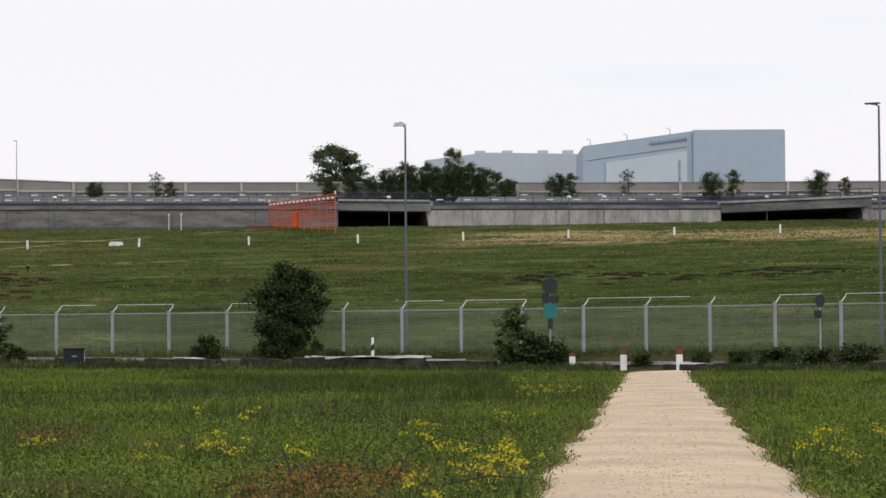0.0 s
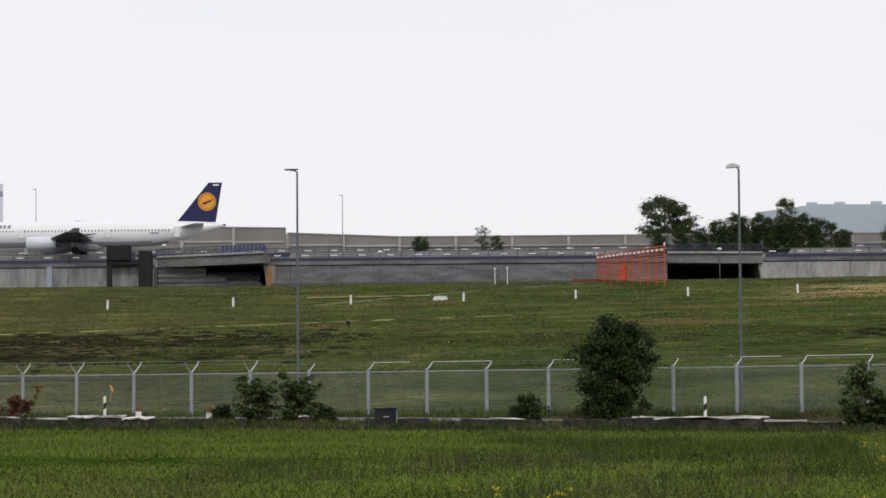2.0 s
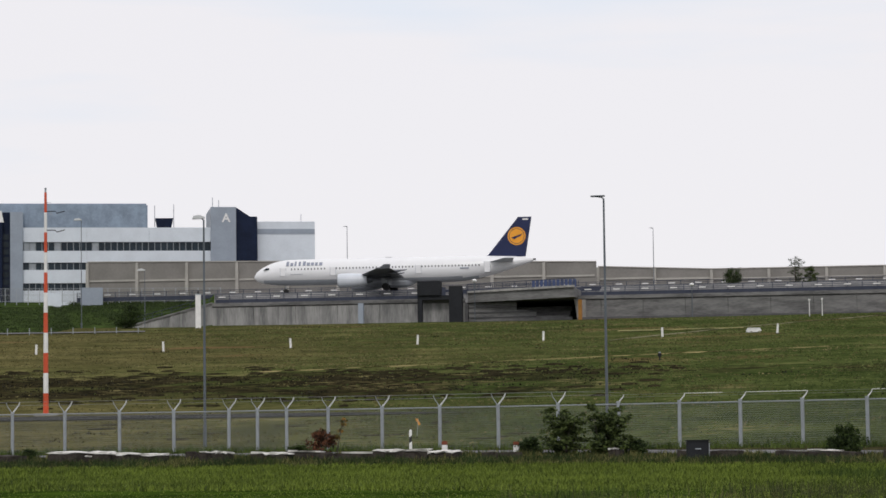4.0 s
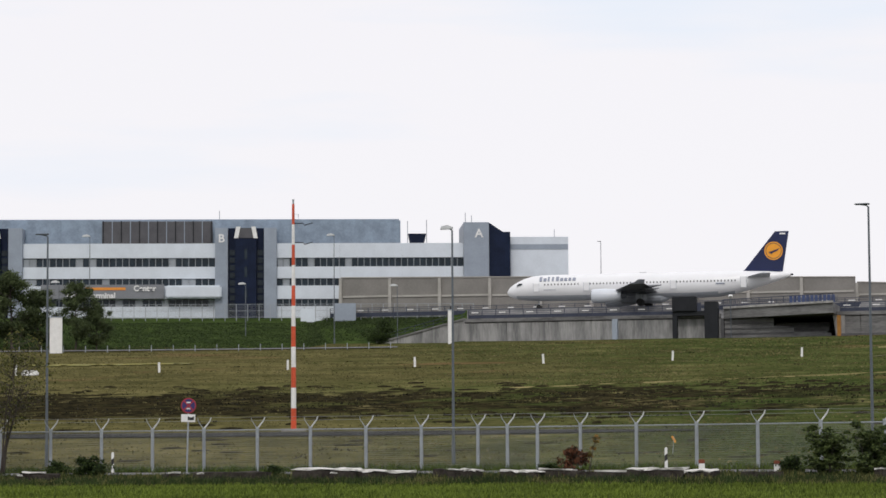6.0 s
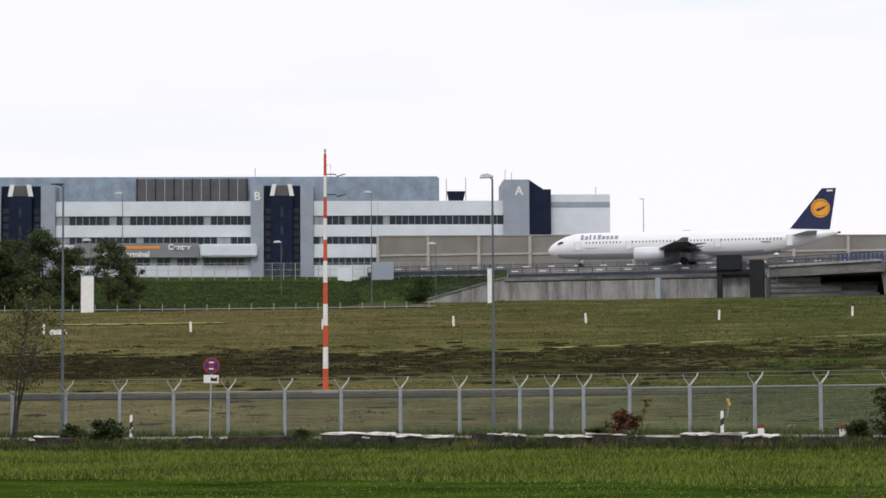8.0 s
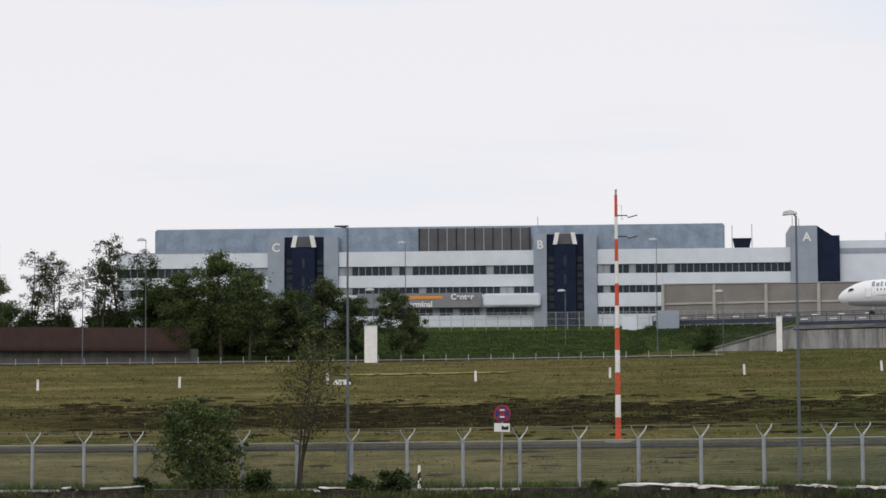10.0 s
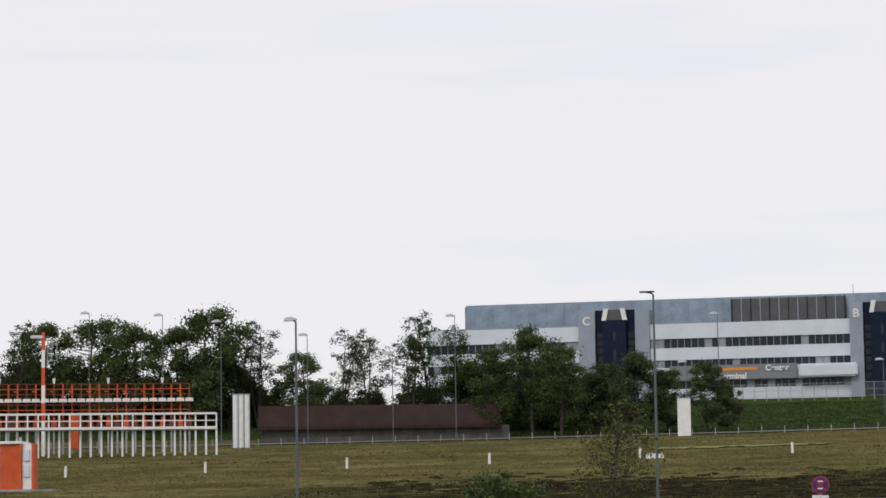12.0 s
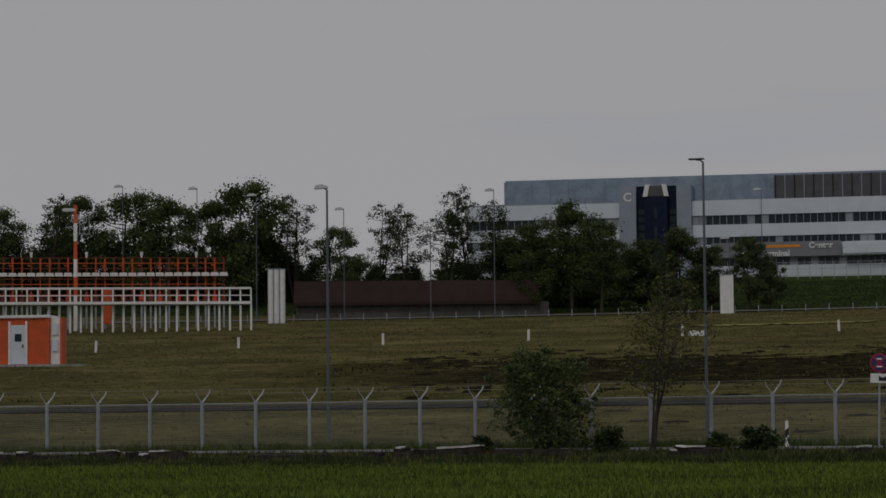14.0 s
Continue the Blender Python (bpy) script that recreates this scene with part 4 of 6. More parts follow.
for u0, u1 in ((-94, -55.5), (-37.5, 22), (37.4, 82), (106, 134)):
    guard_rail(u0, u1, WALL_D + 0.5, 23.6, "dark blue guard rail with white plates on the wall")
guard_rail(-126, 134, WALL_D + 34, 26.3, "dark blue far guard rail with white plates")


# ---- noise barrier behind the taxiway ----
def barrier_bay(u, w, z0, zl, zr, d):
    t = thing("noise_barrier_bay", WALL, "brown-grey aggregate noise barrier bay with pale ribs", "noise barrier", "bays of the noise barrier")
    part("panel", prism([(u, z0), (u + w, z0), (u + w, zr), (u, zl)], d, d + 0.4), M_BARRIER, t)
    part("post", prism([(u - 0.3, z0), (u + 0.3, z0), (u + 0.22, zl - 0.1), (u - 0.22, zl - 0.1)], d - 0.55, d - 0.02), M_BARRIER_RIB, t, "pale upright rib")
    zm = z0 + (zl - z0) * 0.52
    part("rib", boxed(u + 0.3, u + w - 0.3, d - 0.18, d - 0.003, zm, zm + 0.32), M_BARRIER_RIB, t, "pale horizontal rib")
    part("cap", prism([(u, zl), (u + w, zr), (u + w, zr + 0.16), (u, zl + 0.16)], d - 0.15, d + 0.5), M_BARRIER_RIB, t)


u = -128.2
while u < -42:
    z1, z2 = lerp_table(u, [(-128, 33.8), (-80, 32.9), (-41, 31.9)]), lerp_table(u + 8.85, [(-128, 33.8), (-80, 32.9), (-41, 31.9)])
    barrier_bay(u, 8.85, 26.6, z1, z2, 440)
    u += 8.85
while u < 130:
    z1, z2 = lerp_table(u, [(-41, 31.3), (-20, 30.4), (60, 30.3), (130, 30.5)]), lerp_table(u + 9.6, [(-41, 31.3), (-20, 30.4), (60, 30.3), (130, 30.5)])
    barrier_bay(u, 9.6, 26.6, z1, z2, 443)
    u += 9.6


# ---- booth on pillars, cabinets, small posts by the wall ----
def gantry_booth():
    t = thing("gantry_booth", WALL, "dark steel booth on two dark pillars at the wall", "booth")
    part("cabin", boxed(-62.2, -58.6, WALL_D - 2.0, WALL_D - 0.4, 24.0, 26.2, bevel=0.05), M_BOOTH, t)
    part("roof", prism([(-62.5, 26.2), (-58.3, 26.2), (-58.8, 26.42), (-62.2, 26.35)], WALL_D - 2.2, WALL_D - 0.3), M_BOOTH, t)
    part("beam", boxed(-62.2, -55.4, WALL_D - 1.6, WALL_D - 0.5, 23.35, 24.0), M_BOOTH, t)
    part("pillar", boxed(-62.2, -61.5, WALL_D - 1.7, WALL_D - 0.8, 19.7, 23.35), M_BOOTH, t)
    part("pillar", boxed(-57.4, -55.4, WALL_D - 1.7, WALL_D - 0.5, 19.7, 25.4, bevel=0.03), M_BOOTH, t, "broad dark pillar")
    part("ladder", boxed(-58.5, -57.9, WALL_D - 1.5, WALL_D - 1.4, 24.0, 25.2), M_BLUE_RAIL, t)


gantry_booth()


def equipment_cabinet(bearing, r, w, top, bottom, ribs, label):
    p = polar(bearing, r)
    z = height(bearing, r)
    t = thing("equipment_cabinet", pose(p.x, p.y, z, 0, 0, -bearing), label, "equipment cabinet", "tall white cabinets on the airfield")
    h = top - z
    part("body", boxed(-w / 2, w / 2, -0.5, 0.5, -0.3, h, bevel=0.05), M_WHITE if ribs == 1 else M_GREY_PANEL, t)
    for k in range(ribs if ribs > 1 else 0):
        x = -w / 2 + w * (k + 0.5) / ribs
        part("tube_cover", tubed([(x, -0.5, 0), (x, -0.5, h - 0.05)], w / ribs * 0.40, 10), M_WHITE, t, "white upright tube")
    part("cap", boxed(-w / 2 - 0.05, w / 2 + 0.05, -0.55, 0.55, h, h + 0.12, bevel=0.02), M_GREY_PANEL, t)
    part("obstacle_light", tubed([(0, 0, h + 0.12), (0, 0, h + 0.55)], [0.12, 0.09], 8), M_BOOTH, t)


equipment_cabinet(-27.36, 358, 1.68, 21.5, 16.7, 1, "tall white box cabinet on the airfield slope")
equipment_cabinet(-36.46, 352, 2.2, 22.5, 15.4, 3, "tall white ribbed cabinet on the airfield slope")
equipment_cabinet(-18.85, 385, 0.8, 23.9, 19.6, 1, "slim white cabinet in front of the wall")


def wall_post(u, z1, mat, w, label, name="post"):
    ob = part(name, boxed(u - w / 2, u + w / 2, WALL_D - 0.9, WALL_D - 0.9 + w, 19.8, z1, bevel=0.03), mat)
    ob.matrix_world = WALL
    return tagged(ob, label, "post")


wall_post(-37.6, 23.0, M_OCHRE, 0.55, "ochre yellow post beside the bridge opening", "yellow_post")
wall_post(-71.1, 23.1, M_GREY_PANEL, 0.8, "pale blue-grey panel standing at the wall", "pale_post")
for u, z1 in ((-14.7, 21.3), (-12.9, 21.4)):
    t = thing("light_post", WALL @ pose(u + 11.5, 0, 0), "short white post with a lamp head in the turf", "light post", "short light posts before the wall")
    part("pole", tubed([(0, 375, 18.6), (0, 375, z1)], 0.06, 8), M_WHITE, t)
    part("head", boxed(-0.16, 0.16, 374.85, 375.15, z1, z1 + 0.22, bevel=0.05), M_WHITE, t)


def wall_lamp(u, d, z0, z1, group="small lamps on the wall"):
    t = thing("area_lamp", WALL @ pose(u, d, 0), "slim grey post with a small white globe lamp", "lamp", group)
    part("pole", tubed([(0, 0, z0), (0, 0, z1)], 0.07, 8), M_LAMP_POST, t)
    bm = bmesh.new()
    bmesh.ops.create_uvsphere(bm, u_segments=12, v_segments=8, radius=0.3, matrix=Matrix.Translation((0, 0, z1)) @ Matrix.Diagonal((1.2, 1.2, 0.75, 1)))
    part("globe", bm, M_WHITE, t, "white globe")


for u in (-53.6, -20.8, 30.4, 58.5, 64.0, 89.7):
    wall_lamp(u, WALL_D - 0.6, 19.7, 26.2 if u < -40 else 24.9)
for bb, rr, top in ((-20.01, 395, 28.2), (-23.30, 405, 29.2), (-27.3, 372, 27.2), (-36.9, 372, 33.6), (-38.1, 372, 34.5), (-39.6, 372, 34.8), (-33.35, 361, 28.2), (-32.05, 361, 33.0), (-35.1, 358, 30.5)):
    street_lamp(bb, rr, top, -10, False, "slender grey lamp beside the perimeter road", "lamps along the perimeter road")
for bb, top in ((-21.38, 36.6), (-26.65, 36.4), (-15.6, 38.0), (-8.9, 37.0)):
    street_lamp(bb, 436 if bb > -19 else 404, top, -10, bb > -19, "tall slim apron lamp", "apron lamps")


# ---- airliner on the taxiway; x to its tail, nose at 0 ----
def airliner():
    t = thing("airliner", WALL @ pose(-90.7, 405, 25.55), "white twin-engine airliner with a dark blue tail, on the taxiway", "aeroplane")
    length, rad = 44.5, 2.0
    zc = 3.35
    stations = [(0.0, 0.08, -0.64), (0.12, 0.36, -0.62), (0.45, 0.72, -0.56), (1.0, 1.05, -0.46), (1.7, 1.32, -0.34), (2.7, 1.62, -0.18), (4.0, 1.86, -0.05), (5.5, 1.97, 0.0),
                (8, rad, 0), (20, rad, 0), (30, rad, 0), (33.5, 1.93, 0.06), (36, 1.72, 0.24), (38.5, 1.38, 0.52), (41, 0.96, 0.86), (43, 0.58, 1.10), (44.3, 0.30, 1.22), (44.5, 0.2, 1.24)]
    bm = bmesh.new()
    n, rings = 28, []
    for x, r, dz in stations:
        rings.append([bm.verts.new((x, r * math.cos(a), zc + dz + r * 1.03 * math.sin(a))) for a in (2 * math.pi * k / n for k in range(n))])
    for a, b in zip(rings, rings[1:]):
        for k in range(n):
            f = bm.faces.new((a[k], a[(k + 1) % n], b[(k + 1) % n], b[k]))
            low = sum(v.co.z for v in f.verts) / 4
            x = sum(v.co.x for v in f.verts) / 4
            f.material_index = 1 if low < zc - 1.25 and 2.0 < x < 36 else 0
            f.smooth = True
    bm.faces.new(rings[0][::-1])
    bm.faces.new(rings[-1])
    bmesh.ops.recalc_face_normals(bm, faces=bm.faces)
    body = part("fuselage", bm, M_AIRCRAFT, t)
    body.data.materials.append(M_AIRCRAFT_GREY)
    part("belly_fairing", tubed([(16.5, 0, zc - 1.3), (18.5, 0, zc - 1.45), (24.5, 0, zc - 1.45), (27, 0, zc - 1.2)], [0.5, 1.25, 1.25, 0.4], 14), M_AIRCRAFT_GREY, t, "pale grey belly fairing")

    def wing(points, thick, name, mat, label=""):
        """Root and tip chords: (x0, x1, y, z) each."""
        w = bmesh.new()
        secs = []
        for x0, x1, y, z, th in points:
            prof = [(0, 0), (0.08, 0.5), (0.35, 0.9), (0.7, 0.5), (1, 0.02), (0.7, -0.2), (0.35, -0.45), (0.08, -0.3)]
            secs.append([w.verts.new((x0 + (x1 - x0) * c, y, z + h * th)) for c, h in prof])
        for a, b in zip(secs, secs[1:]):
            for k in range(8):
                w.faces.new((a[k], a[(k + 1) % 8], b[(k + 1) % 8], b[k]))
        w.faces.new(secs[0])
        w.faces.new(secs[-1][::-1])
        bmesh.ops.recalc_face_normals(w, faces=w.faces)
        return part(name, w, mat, t, label)

    for s in (-1, 1):
        wing([(15.6, 23.4, s * 1.6, zc - 1.15, 0.60), (18.4, 24.4, s * 6.2, zc - 0.95, 0.46), (22.6, 24.7, s * 16.9, zc - 0.72, 0.18)], 1, "wing", M_WING)
        for k in range(3):
            wing([(22.6 + 0.5 * k, 24.5 + 0.35 * k, s * (2.4 + 3.4 * k), zc - 1.30 + 0.05 * k, 0.16), (22.9 + 0.4 * k, 24.7 + 0.3 * k, s * (5.3 + 3.4 * k), zc - 1.34 + 0.05 * k, 0.13)], 1, "flap", M_WING, "lowered grey flap")
        wing([(22.9, 24.7, s * 16.9, zc - 0.72, 0.06), (23.8, 24.8, s * 17.0, zc - 0.15, 0.04)], 1, "winglet", M_WING)
        wing([(37.6, 41.4, s * 0.8, zc + 0.95, 0.20), (40.6, 42.2, s * 6.2, zc + 1.15, 0.10)], 1, "tailplane", M_AIRCRAFT_GREY, "pale grey tailplane")
        for k, x in enumerate((18.0, 19.0, 20.0)):
            part("flap_fairing", tubed([(x + 2.5, s * (4.2 + 3.6 * k), zc - 1.15 + 0.25 * k), (x + 4.6, s * (4.2 + 3.6 * k), zc - 1.35 + 0.25 * k), (x + 6.4, s * (4.2 + 3.6 * k), zc - 1.15 + 0.25 * k)], [0.12, 0.24, 0.06], 8), M_WING, t)
        ey, ez = s * 5.75, zc - 1.75
        part("engine_nacelle", tubed([(14.6, ey, ez), (14.7, ey, ez), (15.0, ey, ez), (16.1, ey, ez), (18.0, ey, ez), (19.2, ey, ez)], [0.90, 1.0, 1.06, 1.10, 1.0, 0.74], 20), M_ENGINE, t)
        part("engine_inlet", tubed([(14.52, ey, ez), (14.64, ey, ez)], [0.84, 0.84], 20), M_BOOTH, t, "dark engine inlet")
        part("exhaust_cone", tubed([(19.1, ey, ez), (20.0, ey, ez)], [0.58, 0.36], 16), M_WING, t)
        part("pylon", prism([(15.8, ez + 0.9), (19.4, ez + 0.75), (20.2, ez + 1.2), (17.0, ez + 1.3)], ey - 0.15, ey + 0.15), M_AIRCRAFT, t)
        leg = part("main_gear_leg", tubed([(21.8, s * 3.7, 0.55), (21.8, s * 3.6, zc - 1.1)], 0.16, 8), M_GALV, t)
        for dy in (-0.45, 0.45):
            part("wheel", tubed([(21.8, s * 3.7 + dy - 0.2, 0.58), (21.8, s * 3.7 + dy + 0.2, 0.58)], 0.58, 18), M_TYRE, leg, "black tyre")
        part("gear_door", boxed(21.0, 22.6, s * 3.2 - 0.03, s * 3.2 + 0.03, 0.9, zc - 1.2), M_AIRCRAFT_GREY, t)
    leg = part("nose_gear_leg", tubed([(5.1, 0, 0.4), (5.0, 0, zc - 1.6)], 0.10, 8), M_GALV, t)
    for dy in (-0.3, 0.3):
        part("wheel", tubed([(5.1, dy - 0.12, 0.39), (5.1, dy + 0.12, 0.39)], 0.39, 16), M_TYRE, leg, "black tyre")
    fin = prism([(36.6, zc + 1.75), (37.4, zc + 2.05), (42.2, zc + 7.95), (44.3, zc + 7.95), (43.3, zc + 1.75)], -0.16, 0.16)
    part("tail_fin", fin, M_TAIL, t, "deep blue tail fin")
    for side in (-1, 1):
        for rad2, y, m, nm, lb in ((1.42, 0.175, M_YELLOW, "tail_emblem", "amber disc on the fin"),):
            disc = bmesh.new()
            bmesh.ops.create_cone(disc, cap_ends=True, segments=32, radius1=rad2, radius2=rad2, depth=0.02, matrix=pose(41.95, side * y, zc + 4.95, 90, 0, 0))
            emblem = part(nm, disc, m, t, lb)
        ring = bmesh.new()
        for k in range(36):
            a0, a1 = 2 * math.pi * k / 36, 2 * math.pi * (k + 1) / 36
            q = [ring.verts.new((41.95 + rr * math.cos(a), side * 0.19, zc + 4.95 + rr * math.sin(a))) for a, rr in ((a0, 1.14), (a1, 1.14), (a1, 1.22), (a0, 1.22))]
            ring.faces.new(q)
        part("emblem_ring", ring, M_TAIL, emblem)
        part("emblem_stroke", prism([(41.1, zc + 4.75), (41.8, zc + 4.95), (42.9, zc + 5.35), (42.5, zc + 4.9), (42.0, zc + 4.7), (41.6, zc + 4.45)], side * 0.189, side * 0.199), M_TAIL, emblem)
        part("fin_tip_mark", boxed(42.9, 43.8, side * 0.17, side * 0.18, zc + 7.45, zc + 7.7), M_SIGN_TEXT, t)
    win = boxed(-0.08, 0.08, -0.02, 0.02, -0.13, 0.13)
    wm = None
    xs = [6.4 + 0.53 * k for k in range(11)] + [13.6 + 0.53 * k for k in range(13)] + [22.0 + 0.53 * k for k in range(8)] + [27.2 + 0.53 * k for k in range(18)]
    for x in xs:
        m = pose(x, -1.975, zc + 0.42, 6, 0, 0)
        if wm is None:
            wm = part("cabin_window", win, M_FRAME, t, matrix=m).data
        else:
            part("cabin_window", wm, None, t, matrix=m)
    part("cockpit_window", prism([(1.75, zc + 0.38), (2.65, zc + 0.42), (2.7, zc + 0.70), (2.25, zc + 0.72)], -1.53, -0.95), M_GLASS, t, "dark cockpit glazing")
    for x, reach in ((4.6, 1.93), (12.6, 2.0), (26.2, 2.0), (37.0, 1.60)):
        door = part("cabin_door", boxed(x, x + 0.85, -reach - 0.015, -reach + 0.3, zc - 0.62, zc + 0.62 + (0.4 if x > 30 else 0)), M_AIRCRAFT, t)
        for dx in (-0.06, 0.85):
            part("door_seam", boxed(x + dx, x + dx + 0.06, -reach - 0.022, -reach + 0.3, zc - 0.66, zc + 0.66 + (0.4 if x > 30 else 0)), M_AIRCRAFT_GREY, door)
    # a wordmark, as plain upright bars of its size, laid on the curve of the hull
    up = radians(27)
    for k, (w, h) in enumerate(((0.42, 0.86), (0.46, 0.60), (0.30, 0.86), (0.34, 0.80), (0.46, 0.86), (0.50, 0.60), (0.46, 0.60), (0.42, 0.60), (0.50, 0.60))):
        low = pose(5.5 + 0.66 * k, -2.0 * math.cos(up), zc + 2.06 * math.sin(up), -38, 0, 0)
        part("wordmark_bar", boxed(0, w, -0.09, 0.12, 0, h), M_LETTER, t, "slate blue bar of the wordmark", low)
    part("registration_bar", boxed(6.2, 8.2, -2.03, -1.6, zc - 0.42, zc - 0.34), M_AIRCRAFT_GREY, t)
    part("registration_bar", boxed(33.2, 34.6, -1.99, -1.6, zc - 0.08, zc + 0.10), M_LETTER, t)
    part("beacon", boxed(21, 22.2, -0.25, 0.25, zc + 2.0, zc + 2.2, bevel=0.08), M_AIRCRAFT, t)
    part("tail_cone_outlet", tubed([(44.45, 0, zc + 1.24), (44.9, 0, zc + 1.28)], [0.16, 0.13], 10), M_BOOTH, t)


airliner()


# ---- white office building with ribbon windows ----
BLD = pose(0, 0, 0, 0, 0, 22)
BLD_D = 463.8


def along(u, d=455.0):
    """The place along the facade of a mark u metres along a line d metres off that is turned 14 degrees more."""
    return (d + 8.8) * math.tan(math.atan(u / d) - radians(14))


def storey(z):
    return 0.979 * z + 0.65


def span_box(u0, u1, y0, y1, z0, z1, bevel=0.0):
    return boxed(along(u0), along(u1), y0, y1, storey(z0), storey(z1), bevel=bevel)


def span_prism(outline, y0, y1):
    return prism([(along(u), storey(z)) for u, z in outline], y0, y1)


ROWS = ((36.36, 37.95), (32.95, 34.25), (29.25, 30.55))


M_BOARD = material("dull_grey_sign_board", (0.21, 0.22, 0.24), 0.6, 0, 0.12, 0.4, 4.0, 0.0)


def office_building():
    d = BLD_D
    t = thing("office_building", BLD, "white office building with dark ribbon windows and navy stair towers", "office building")
    pane = boxed(-0.5, 0.5, -0.04, 0.04, 0.0, 1.0)
    pane_me = part("window", pane, M_GLASS, t, matrix=pose(0, 0, 0)).data
    blind_me = pane_me.copy()
    blind_me.materials.clear()
    blind_me.materials.append(M_BLIND)
    bpy.data.objects.remove(scene.objects["window"])
    rnd = random.Random(11)

    def wing_block(u0, u1):
        part("core_wall", span_box(u0, u1, d + 0.45, d + 18, 26.6, 40.3), M_FRAME, t)
        edges = [26.6, ROWS[2][0], ROWS[2][1], ROWS[1][0], ROWS[1][1], ROWS[0][0], ROWS[0][1], 40.55]
        for z0, z1 in zip(edges[::2], edges[1::2]):
            n = max(1, round((u1 - u0) / 11))
            for k in range(n):
                a, b = u0 + (u1 - u0) * k / n, u0 + (u1 - u0) * (k + 1) / n
                part("facade_panel", span_box(a + 0.01, b - 0.01, d, d + 0.45, z0, z1, bevel=0.02), M_WHITE_PANEL, t)
        for z0, z1 in ROWS:
            n = round((u1 - u0) / 1.15)
            for k in range(n):
                w = (along(u1) - along(u0)) / n
                x = along(u0) + w * (k + 0.5)
                me = blind_me if rnd.random() < 0.17 else pane_me
                part("window", me, None, t, matrix=pose(x, d + 0.30, storey(z0)) @ Matrix.Diagonal((w - 0.16, 1, storey(z1) - storey(z0), 1)))
                if k:
                    part("mullion", mull_me, None, t, matrix=pose(x - w / 2, d + 0.24, storey(z0)) @ Matrix.Diagonal((1, 1, storey(z1) - storey(z0), 1)))

    mull_me = part("mullion", boxed(-0.05, 0.05, -0.05, 0.05, 0, 1), M_BLIND, t).data
    bpy.data.objects.remove(scene.objects["mullion"])
    for u0, u1 in ((26.0, 51.4), (63.3, 97.0), (108.1, 142.7)):
        wing_block(u0, u1)

    def tower_block(u0, a, b, u1, top, letter):
        part("pier", span_box(u0, a, d - 0.9, d + 16, 26.6, top, bevel=0.03), M_GREY_PANEL, t, "grey panelled pier")
        part("pier", span_box(b, u1, d - 0.9, d + 16, 26.6, top, bevel=0.03), M_GREY_PANEL, t, "grey panelled pier")
        part("tower_recess", span_box(a, b, d + 0.2, d + 16, 26.6, top), M_NAVY, t)
        mid = (a + b) / 2
        part("stair_tower", span_box(mid - 1.9, mid + 1.9, d - 1.8, d + 2, 26.6, top - 2.0, bevel=0.05), M_NAVY, t, "navy glazed stair tower")
        for k in range(9):
            z = 27.6 + 1.35 * k
            for x in (a + 0.75, b - 0.75):
                part("side_window", span_box(x - 0.5, x + 0.5, d + 0.12, d + 0.2, z, z + 0.95), M_GLASS, t)
        for z in (30.4, 34.4, 37.6):
            part("tower_window", span_box(mid - 0.25, mid + 0.25, d - 1.86, d - 1.78, z, z + 1.8), M_GLASS, t)
        for s in (-1, 1):
            part("white_stripe", span_prism([(mid + s * 1.75 - 0.38, top - 1.95), (mid + s * 1.75 + 0.38, top - 1.95), (mid + s * 1.35 + 0.38, top + 0.12), (mid + s * 1.35 - 0.38, top + 0.12)], d - 1.7, d - 1.2), M_WHITE, t, "slanted white stripe")
        part("louvre_hood", span_box(mid - 1.3, mid + 1.3, d - 1.5, d + 1, top - 1.9, top - 0.1), M_LOUVRE, t)
        write(letter, u0 + (a - u0) / 2, d - 0.93, top - 2.6, 2.0, M_SIGN_TEXT, t, "white block letter")

    def write(text, u, y, z, size, mat, parent, label="white sign letters"):
        cu = bpy.data.curves.new("lettering", "FONT")
        cu.body, cu.size, cu.extrude, cu.offset, cu.align_x = text, size, 0.05, 0.045, "CENTER"
        tmp = bpy.data.objects.new("lettering", cu)
        scene.collection.objects.link(tmp)
        dg = bpy.context.evaluated_depsgraph_get()
        me = bpy.data.meshes.new_from_object(tmp.evaluated_get(dg))
        bpy.data.objects.remove(tmp)
        me.materials.clear()
        part("lettering", me, mat, parent, label, pose(along(u), y, storey(z), 90, 0, 0))

    tower_block(51.4, 54.2, 60.9, 63.3, 43.3, "C")
    tower_block(97.0, 99.3, 105.8, 108.1, 43.3, "B")
    part("pier", span_box(142.7, 147.5, d - 0.9, d + 14, 26.6, 44.2, bevel=0.03), M_GREY_PANEL, t, "grey panelled pier")
    write("A", 145.6, d - 0.93, 41.5, 2.1, M_SIGN_TEXT, t, "white block letter")
    part("end_tower", span_prism([(147.5, 26.6), (151.6, 26.6), (151.6, 42.5), (150.2, 42.5), (147.5, 44.2)], d - 0.4, d + 12), M_NAVY, t, "navy clad end tower")
    part("annex", span_box(151.6, 163.0, d + 2, d + 16, 26.6, 41.8, bevel=0.05), M_WHITE_PANEL, t, "white annex block")
    part("annex_stripe", span_box(151.62, 162.98, d + 1.94, d + 2.0, 39.5, 40.45), M_GREY_PANEL, t, "grey annex stripe")
    part("upper_storey", span_box(31.8, 131.0, d + 3.2, d + 17, 40.4, 45.2, bevel=0.25), M_BLUE_PANEL, t, "blue-grey metal upper storey")
    for k in range(33):
        u = 33.5 + 3 * k
        part("cladding_seam", span_box(u - 0.04, u + 0.04, d + 3.13, d + 3.2, 40.5, 45.0), M_BLUE_PANEL, t)
